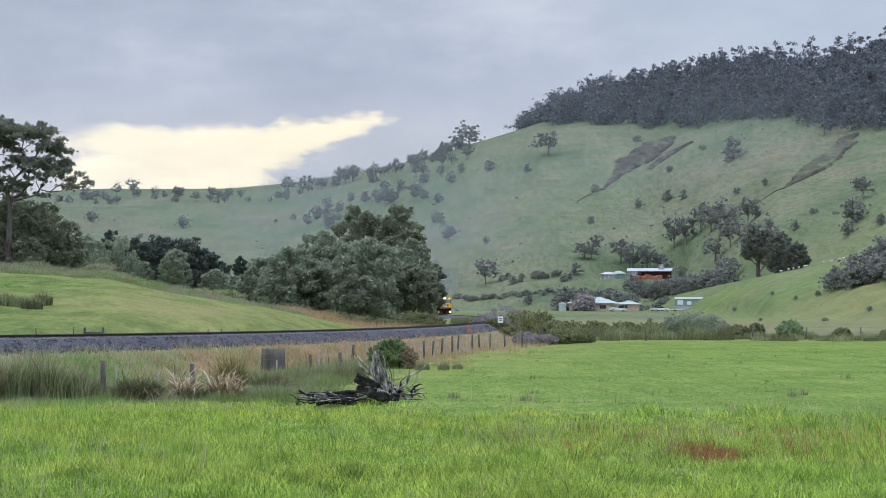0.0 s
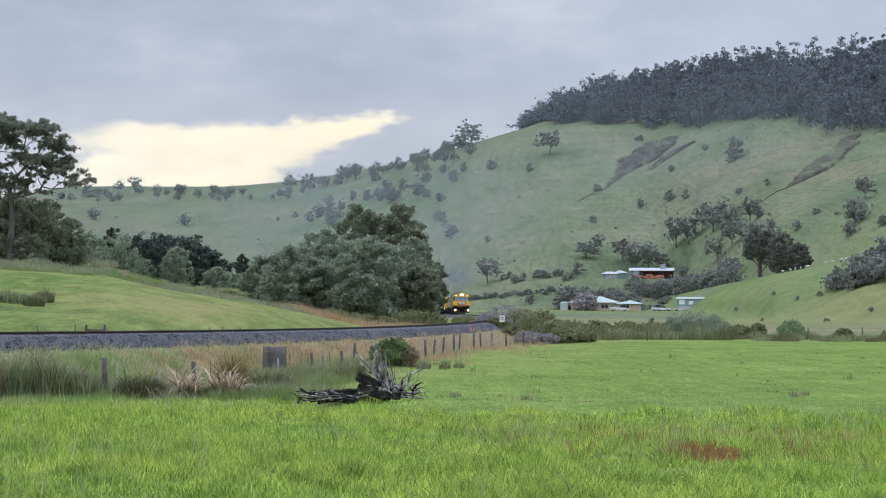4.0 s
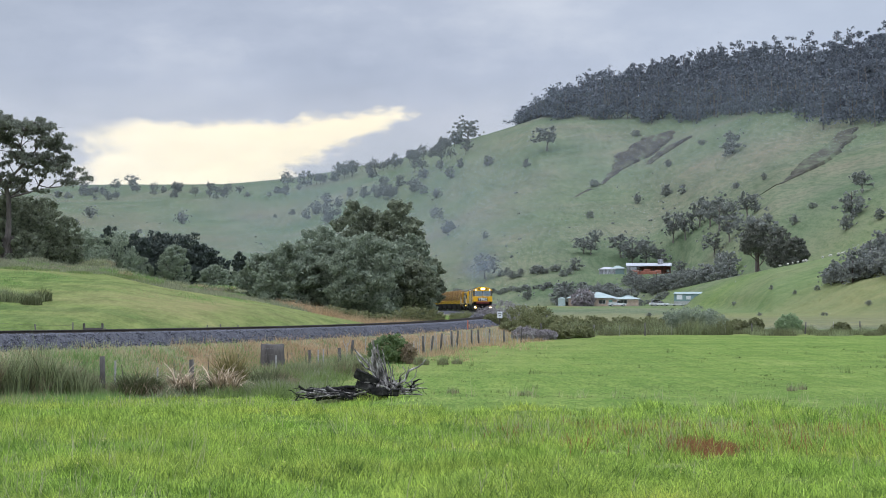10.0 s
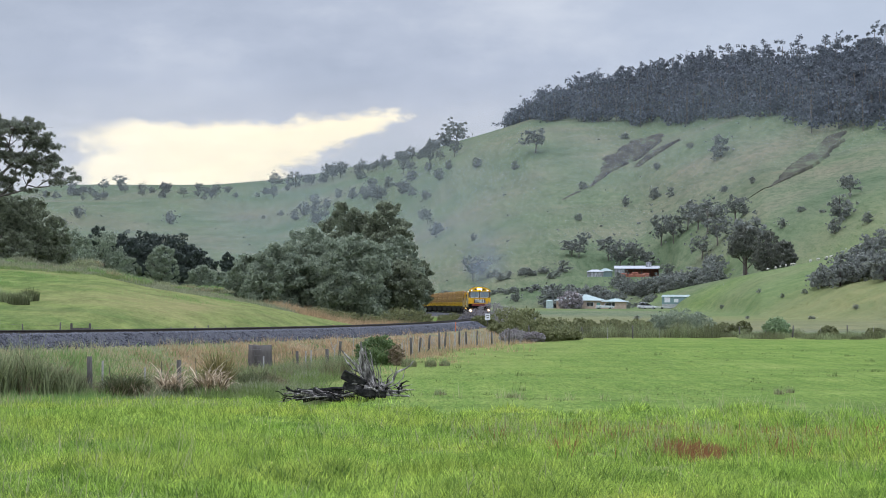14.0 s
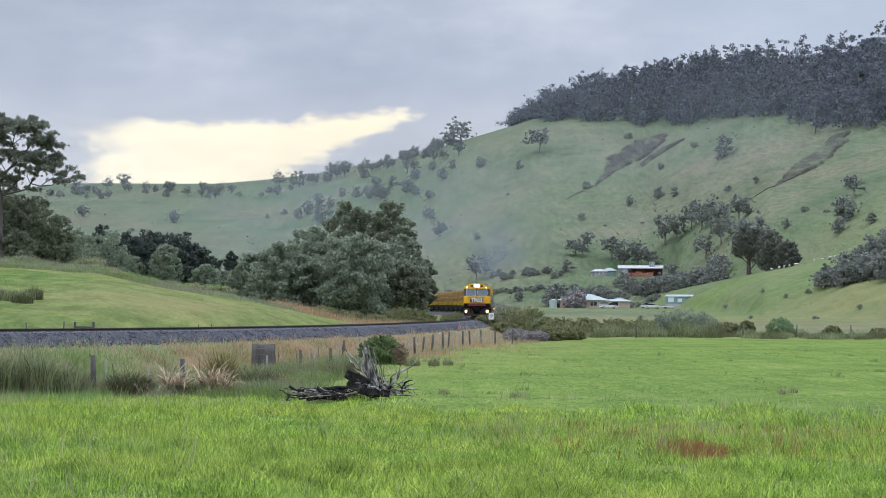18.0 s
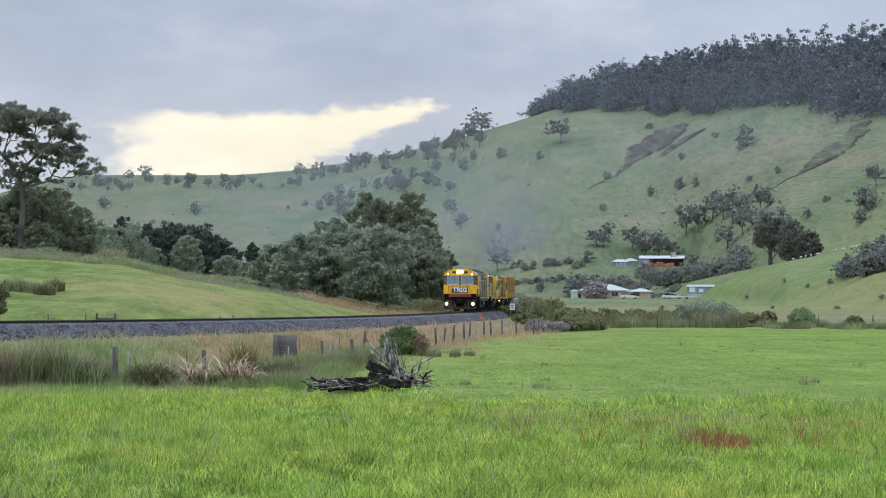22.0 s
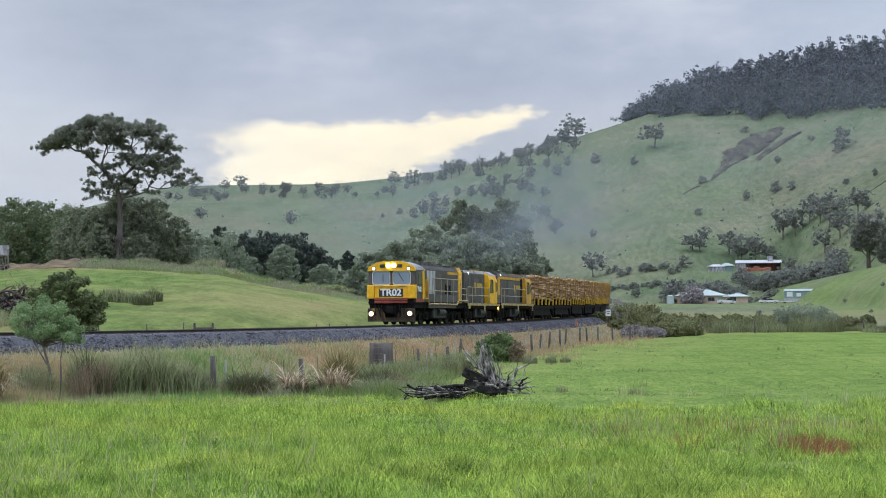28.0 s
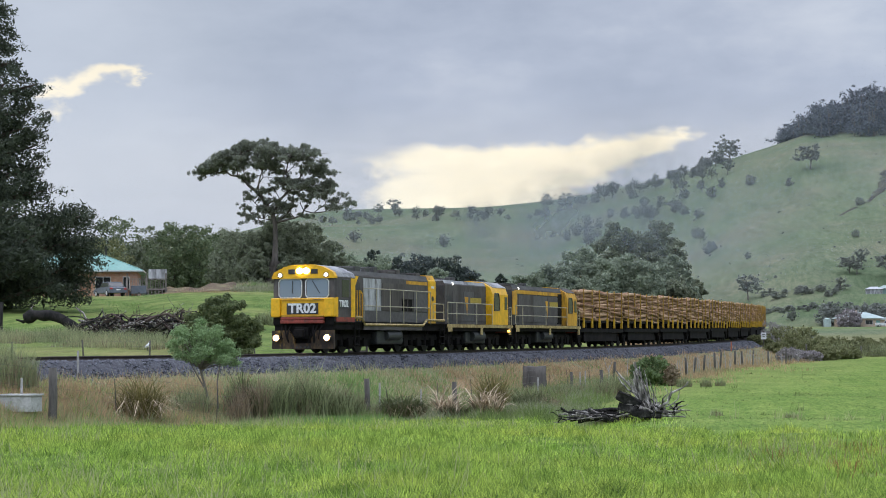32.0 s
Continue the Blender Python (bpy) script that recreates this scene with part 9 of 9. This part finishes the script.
sward("paddock_grass", "low dark green tussocks in the paddock", 53, 44, -6, 14.5, 62, 150, 22, 0.22, M_PADDOCK, 0.17, 0.012, 0.0002, keep=pasture_side)
def off_line(x, y):
    """Metres from the line towards the camera."""
    return (x - track_x(y)) / np.sqrt(1 + (track_x(y + 0.5) - track_x(y - 0.5)) ** 2)


sward("bank_grass", "straw-brown seeding grass along the railway bank", 54, 42000, -22, 3.5, 56, 200, 9, 0.30, M_BANKGRASS, 0.4, 0.005, 0.00016, keep=lambda x, y, d, a: np.exp(-(((off_line(x, y) - 5.0) / 2.0) ** 2)) * np.clip(np.maximum((a + 9.5) / 4, (-13 - a) / 4), 0.12, 1))
sward("bank_pale_grass", "pale green seeding grass along the railway bank", 63, 26000, -22, -2, 56, 130, 9, 0.27, M_PALEGRASS, 0.4, 0.005, 0.00018, keep=lambda x, y, d, a: np.exp(-(((off_line(x, y) - 5.5) / 3.2) ** 2)) * np.clip((-4 - a) / 6, 0.1, 1))
sward("fence_green", "lush green weeds along the fence", 55, 30000, -22, -1.2, 56, 125, 8, 0.32, M_LUSH, 0.4, 0.006, 0.00020, keep=lambda x, y, d, a: np.exp(-(((off_line(x, y) - 8.5) / 3.0) ** 2)) * np.clip(0.12 + 0.8 * np.exp(-(((a + 9.2) / 1.7) ** 2)) + 0.5 * np.exp(-(((a + 15.2) / 1.0) ** 2)) + 0.6 * np.sin(x * 0.45 + y * 0.21 + 2) * np.sin(x * 0.13 + 1.2), 0.04, 1))
sward("fence_brown", "dry brown rank grass along the fence", 64, 12000, -22, 3.0, 56, 165, 8, 0.38, M_BANKGRASS, 0.4, 0.006, 0.00017, keep=lambda x, y, d, a: np.exp(-(((off_line(x, y) - 8.0) / 3.0) ** 2)) * np.clip(np.sin(x * 0.5 + y * 0.17), 0.05, 1) * np.clip((a + 12) / 6, 0.15, 1))
def verge(x, y):
    """How far a place lies outside the fence, seen from the line (negative: between fence and line)."""
    fy, fx = [p[1] for p in FENCE] + [187.0], [p[0] for p in FENCE] + [9.3]
    return x - np.interp(y, fy, fx)


def rank(x, y, a, lo, hi):
    """One along the fence and the strip to the line, fading outwards."""
    v = verge(x, y)
    return smooth(lo, lo + 1.0, v) * (1 - smooth(0.3, 1.5, v)) * (off_line(x, y) > 3.3) * hi


sward("verge_tan", "tan seeding grass between the fence and the railway", 81, 84000, -22, 3.2, 54, 170, 6, 0.32, M_BANKGRASS, 0.30, 0.006, 0.00028, keep=lambda x, y, d, a: rank(x, y, a, -30, 0.85) * np.clip(np.maximum((a + 8.5) / 3, (-13.5 - a) / 1.5) + 0.25 * np.sin(x * 1.3 + y), 0.08, 1) * (1 - 0.65 * smooth(-0.6, 0.8, a)), lean=0.8)
sward("verge_green", "lush green weeds between the fence and the railway", 82, 64000, -22, -2, 54, 120, 6, 0.30, M_LUSH, 0.28, 0.008, 0.00030, keep=lambda x, y, d, a: rank(x, y, a, -30, 0.6) * np.clip(np.exp(-(((a + 10.2) / 2.2) ** 2)) + 0.5 * np.exp(-(((a + 5.6) / 0.7) ** 2)) + 0.35 * np.sin(x * 0.9 + y * 0.5), 0.05, 1), lean=0.9)
sward("verge_olive", "rank olive grass along the fence", 83, 44000, -22, 3.2, 54, 170, 7, 0.38, M_RUSH_GREEN, 0.22, 0.006, 0.00028, keep=lambda x, y, d, a: np.exp(-((verge(x, y) / 0.9) ** 2)) * np.clip(0.35 + 0.6 * np.sin(x * 1.7 + 2 * np.sin(y * 0.6)), 0.05, 1) * (d < 140), lean=0.6)
def before_fence(x, y, d, a):
    """One on the rough ground between the meadow and the fence."""
    return (verge(x, y) > -1.5) * (d > np.interp(a, [-22, -10, -8, -4], [65.5, 67, 66, 64])) * (a < np.interp(d, [60, 68, 78, 95, 110], [-4.0, -3.6, -3.0, -2.3, -1.4])) * (off_line(x, y) > 4.5) * (1 - 0.9 * smooth(-14.4, -13.8, a) * (1 - smooth(-9.9, -9.2, a)) * (d < 72))


sward("rank_grass", "rank deep green grass before the fence", 91, 38000, -22, -1.4, 60.5, 108, 7, 0.40, M_DEEP, 0.22, 0.008, 0.00030, keep=lambda x, y, d, a: before_fence(x, y, d, a) * np.clip(0.55 + 0.6 * np.sin(x * 1.1 + 2 * np.sin(y * 0.5)), 0.12, 1), lean=0.8)
sward("rank_seed_grass", "grey-green seeding grass before the fence", 92, 26000, -22, -1.4, 60.5, 108, 6, 0.46, M_GREYMOUND, 0.22, 0.007, 0.00028, keep=lambda x, y, d, a: before_fence(x, y, d, a) * np.clip(0.3 - 0.7 * np.sin(x * 1.1 + 2 * np.sin(y * 0.5)) * np.sin(y * 0.8), 0.08, 1), lean=0.8)
sward("grove_grass", "straw-brown rank grass at the foot of the grove", 71, 2600, -4.6, 0.2, 205, 226, 10, 0.75, M_BANKGRASS, 0.6, 0.012, 0.0001, keep=lambda x, y, d, a: (track_x(y) - x > 4) * 0.8)
sward("field_weeds", "rough green weeds in the field beyond the railway", 67, 9000, -21, -4, 150, 205, 12, 0.14, M_LUSH, 0.7, 0.010, 0.0001, keep=lambda x, y, d, a: (track_x(y) - x > 8) * np.clip(np.sin(a * 2.3 + d * 0.05) * np.sin(d * 0.11 + a) - 0.25, 0, 1))
sward("sorrel", "patch of red-brown sorrel in the meadow", 56, 420, 6.9, 8.35, 27.0, 29.8, 6, 0.24, M_SORREL, 0.16, 0.006)
sward("sorrel", "thin red-brown sorrel in the meadow", 57, 1800, 1.0, 13.8, 27, 40, 4, 0.26, M_SORREL, 0.22, 0.005, keep=lambda x, y, d, a: np.clip(np.sin(a * 2.1) * np.sin(d * 0.7), 0, 1) * 0.7)
sward("terrace_grass", "tall pale grass along the terrace edge", 59, 9000, -12.9, -4, 188, 232, 10, 0.42, M_GREYMOUND, 0.5, 0.012, 0.0001, keep=lambda x, y, d, a: ((track_x(y) - x) > 8) * np.exp(-(((d - 207) / 12) ** 2)))


M_FLOWER = surface("pale_yellow_petals", ((0.3, (0.70, 0.62, 0.15)), (0.7, (0.80, 0.76, 0.35))), 3, 12, 0.7, bump=0)


sward("bank_tufts", "dry brown grass tufts on the terrace bank", 62, 4200, -17.4, -12.5, 203, 223, 9, 0.17, M_BANKGRASS, 0.5, 0.012, 0.0001, keep=lambda x, y, d, a: 0.25 + 0.5 * (np.sin(x * 0.5 + d) > 0))


def flowers():
    r = np.random.default_rng(60)
    n = 120
    d, a = 18 + 22 * r.random(n), np.radians(-18 + 31 * r.random(n))
    x, y = d * np.sin(a), d * np.cos(a)
    c = np.stack([x, y, land(x, y) + 0.30 + 0.12 * r.random(n)], 1)
    s = 0.010
    o = np.array([[s, 0, 0], [0, s, 0.004], [-s, 0, 0], [0, -s, 0.004], [0, 0, s], [0, 0, -s]])
    v = (c[:, None, :] + o[None]).reshape(-1, 3)
    f = np.array([[0, 1, 4], [1, 2, 4], [2, 3, 4], [3, 0, 4], [1, 0, 5], [2, 1, 5], [3, 2, 5], [0, 3, 5]])
    q = (np.arange(n)[:, None, None] * 6 + f[None]).reshape(-1, 3)
    tagged(new("meadow_flowers", mesh_of("meadow_flowers", v, q, M_FLOWER)), "small yellow flowers in the meadow grass", "flowers", kind="stuff")


flowers()


# ---- ballast stones and sleepers ----
def stones():
    r = np.random.default_rng(61)
    n = 24000
    s = S_START + 180 + 200 * r.random(n)
    P = np.stack([np.interp(s, TRACK_S, TRACK[:, k]) for k in range(3)], 1)
    P2 = np.stack([np.interp(s + 1, TRACK_S, TRACK[:, k]) for k in range(2)], 1)
    T = P2 - P[:, :2]
    N = np.stack([-T[:, 1], T[:, 0]], 1)
    N *= np.where(N[:, :1] > 0, 1, -1)
    off = 0.75 + 2.05 * r.random(n)
    z = np.interp(off, [0, 0.8, 1.75, 2.1, 2.5, 2.95, 3.2], [-0.2, -0.16, -0.2, -0.41, -0.62, -0.83, -0.9])
    c = np.stack([P[:, 0] + N[:, 0] * off, P[:, 1] + N[:, 1] * off, P[:, 2] + z + 0.01], 1)
    o = np.array([[1, 0, 0], [0, 1, 0], [-1, 0, 0], [0, -1, 0], [0, 0, 0.8], [0, 0, -0.8]])
    v = (c[:, None, :] + (o[None] + r.normal(size=(n, 6, 3)) * 0.3) * (0.028 + 0.032 * r.random(n))[:, None, None]).reshape(-1, 3)
    f = np.array([[0, 1, 4], [1, 2, 4], [2, 3, 4], [3, 0, 4], [1, 0, 5], [2, 1, 5], [3, 2, 5], [0, 3, 5]])
    q = (np.arange(n)[:, None, None] * 6 + f[None]).reshape(-1, 3)
    m = surface("ballast_stone", ((0.3, (0.065, 0.068, 0.085)), (0.7, (0.17, 0.172, 0.20))), 2.0, 20, 0.9, bump=0.2, island=0.4)
    tagged(new("ballast_stones", mesh_of("ballast_stones", v, q, m)), "crushed grey ballast stones on the shoulder", "ballast", kind="stuff")


stones()
bm = boxes((-1.05, 1.05, -0.11, 0.11, -0.26, -0.145), bevel=0.015)
sleeper_me = bpy.data.meshes.new("sleeper")
bm.to_mesh(sleeper_me)
bm.free()
sleeper_me.materials.append(M_SLEEPER)
for k in range(280):
    s = S_START + 200 + 0.66 * k
    a, b = on_track(s - 0.5), on_track(s + 0.5)
    o = new("sleeper", sleeper_me)
    o.parent = bed
    o.matrix_basis = Matrix.Translation((a + b) / 2) @ pose(0, 0, 0, 0, 0, math.degrees(math.atan2((b - a).y, (b - a).x)) + 90)


# ---- diesel exhaust: thin rigid veils that travel with the train ----
def smoke_material(name, thick, seed, grey=(0.17, 0.185, 0.21)):
    m, n, l, b = nodes_of(name)
    n.remove(b)
    uv = n.new("ShaderNodeUVMap").outputs[0]
    ln = n.new("ShaderNodeVectorMath")
    ln.operation = "LENGTH"
    l.new(uv, ln.inputs[0])
    fall = n.new("ShaderNodeMapRange")
    fall.interpolation_type = "SMOOTHERSTEP"
    fall.inputs["From Min"].default_value, fall.inputs["From Max"].default_value = 1.0, 0.0
    l.new(ln.outputs["Value"], fall.inputs["Value"])
    mp = n.new("ShaderNodeMapping")
    mp.inputs["Location"].default_value = (seed * 3.1, seed * 1.7, 0)
    l.new(uv, mp.inputs["Vector"])
    puff = ramp_node(n, l, noise_node(n, l, 1.6, 4, 0.6, mp.outputs[0]), ((0.3, (0, 0, 0)), (0.7, (1, 1, 1))))
    k = n.new("ShaderNodeMath")
    k.operation = "MULTIPLY"
    l.new(fall.outputs[0], k.inputs[0])
    l.new(puff, k.inputs[1])
    k2 = n.new("ShaderNodeMath")
    k2.operation, k2.inputs[1].default_value = "MULTIPLY", thick
    l.new(k.outputs[0], k2.inputs[0])
    df = n.new("ShaderNodeBsdfDiffuse")
    df.inputs[0].default_value = (*grey, 1)
    tl = n.new("ShaderNodeBsdfTranslucent")
    tl.inputs[0].default_value = (*grey, 1)
    ad = n.new("ShaderNodeAddShader")
    l.new(df.outputs[0], ad.inputs[0])
    l.new(tl.outputs[0], ad.inputs[1])
    cl = n.new("ShaderNodeBsdfTransparent")
    mx = n.new("ShaderNodeMixShader")
    l.new(k2.outputs[0], mx.inputs[0])
    l.new(cl.outputs[0], mx.inputs[1])
    l.new(ad.outputs[0], mx.inputs[2])
    l.new(mx.outputs[0], n["Material Output"].inputs[0])
    return m


SMOKE = []
for k, (back, up, rad, thick, off) in enumerate(((13.0, 5.3, 2.2, 0.30, 0.2), (22.0, 6.3, 3.6, 0.55, 0.9), (34.0, 7.8, 5.2, 0.75, 1.6), (48.0, 9.4, 7.0, 0.66, 3.0))):
    rings, sides = 7, 28
    v, uvs = [(rad * 0.12, 0, 0)], [(0, 0)]
    for i in range(1, rings + 1):
        q = i / rings
        for j in range(sides):
            a = 6.28319 * j / sides
            w = 1 + 0.10 * math.sin(3 * a + k) + 0.06 * math.sin(5 * a + 2 * k)
            v.append((rad * 0.12 * (1 - q * q), rad * q * w * math.cos(a), rad * q * w * math.sin(a) * 0.85))
            uvs.append((q * math.cos(a), q * math.sin(a)))
    tri = np.array([(0, 1 + j, 1 + (j + 1) % sides) for j in range(sides)])
    quad = np.array([(1 + i * sides + j, 1 + (i + 1) * sides + j, 1 + (i + 1) * sides + (j + 1) % sides, 1 + i * sides + (j + 1) % sides) for i in range(rings - 1) for j in range(sides)])
    me = mesh_of("exhaust_smoke", v, [tri, quad], smoke_material("exhaust_haze", thick, k, (0.13, 0.145, 0.168) if k < 2 else (0.16, 0.18, 0.21)), flat=False)
    layer = me.uv_layers.new(name="UVMap")
    layer.data.foreach_set("uv", np.array(uvs, np.float32)[np.concatenate([tri.ravel(), quad.ravel()])].ravel())
    ob = tagged(new("exhaust_smoke", me), "thin blue-grey diesel exhaust haze drifting over the locomotives", "smoke", "exhaust haze")
    SMOKE.append((ob, back, up, off, (-1) ** k * 0.8))


# bluish haze in the gully and before the hill, drawn as see-through sheets
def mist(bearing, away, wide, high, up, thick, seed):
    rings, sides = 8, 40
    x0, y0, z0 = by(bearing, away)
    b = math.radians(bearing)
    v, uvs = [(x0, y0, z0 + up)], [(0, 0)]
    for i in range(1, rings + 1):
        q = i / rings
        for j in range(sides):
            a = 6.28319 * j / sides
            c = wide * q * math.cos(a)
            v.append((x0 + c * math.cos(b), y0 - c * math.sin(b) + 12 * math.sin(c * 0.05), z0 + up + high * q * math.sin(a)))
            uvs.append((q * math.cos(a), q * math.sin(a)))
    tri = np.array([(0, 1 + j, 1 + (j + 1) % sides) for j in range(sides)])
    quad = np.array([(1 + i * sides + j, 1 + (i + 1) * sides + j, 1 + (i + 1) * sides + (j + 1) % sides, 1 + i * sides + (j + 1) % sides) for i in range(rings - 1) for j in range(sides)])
    me = mesh_of("hill_haze_sheet", v, [tri, quad], smoke_material("haze_sheet", thick, seed, (0.27, 0.305, 0.345)), flat=False)
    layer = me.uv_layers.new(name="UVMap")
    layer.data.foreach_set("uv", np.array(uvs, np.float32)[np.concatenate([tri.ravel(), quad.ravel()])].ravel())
    tagged(new("hill_haze_sheet", me), "thin see-through sheet standing in for bluish haze before the hillside", "mist", kind="stuff")


# each sheet veils the land behind it to imitate aerial haze
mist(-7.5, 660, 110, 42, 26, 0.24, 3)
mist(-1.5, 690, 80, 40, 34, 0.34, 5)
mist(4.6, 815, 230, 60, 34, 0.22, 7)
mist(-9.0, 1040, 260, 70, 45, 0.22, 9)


# ---- motion ----
def run_of(t):
    """Metres that the train's nose has gone along the line at t seconds."""
    return S_START + 0.0927 + 8.94868 * t + 0.319755 * t**2 - 0.0447585 * t**3 + 0.00310679 * t**4 - 9.46417e-05 * t**5 + 1.0241e-06 * t**6


def motions():
    walk(sky_backdrop, [(t, pose(0, 0, 0, 0, 0, -turn)) for t, turn in ((0, 0), (6, 0.42), (13, 0.80), (19, 1.03), (25, 1.2), (32, 1.36))])
    for ob, back, base in TRAIN:
        rows = []
        for k in range(0, 65):
            t = k * 0.5
            s = run_of(t) - back
            a, b = on_track(s + base / 2), on_track(s - base / 2)
            mid, way = (a + b) / 2, a - b
            rows.append((t, Matrix.Translation(mid) @ pose(0, 0, 0, 0, 0, math.degrees(math.atan2(way.y, way.x)))))
        walk(ob, rows)
    for ob, back, up, off, spin in SMOKE:
        rows = []
        for k in range(0, 65):
            t = k * 0.5
            s = run_of(t) - back
            a, b = on_track(s + 1), on_track(s - 1)
            mid, way = (a + b) / 2, a - b
            side = Vector((-way.y, way.x, 0)).normalized() * off
            rows.append((t, Matrix.Translation(mid + side + Vector((0, 0, up))) @ pose(0, 0, 0, 0, 0, math.degrees(math.atan2(way.y, way.x))) @ pose(0, 0, 0, spin * t, 0, 0)))
        walk(ob, rows)


motions()
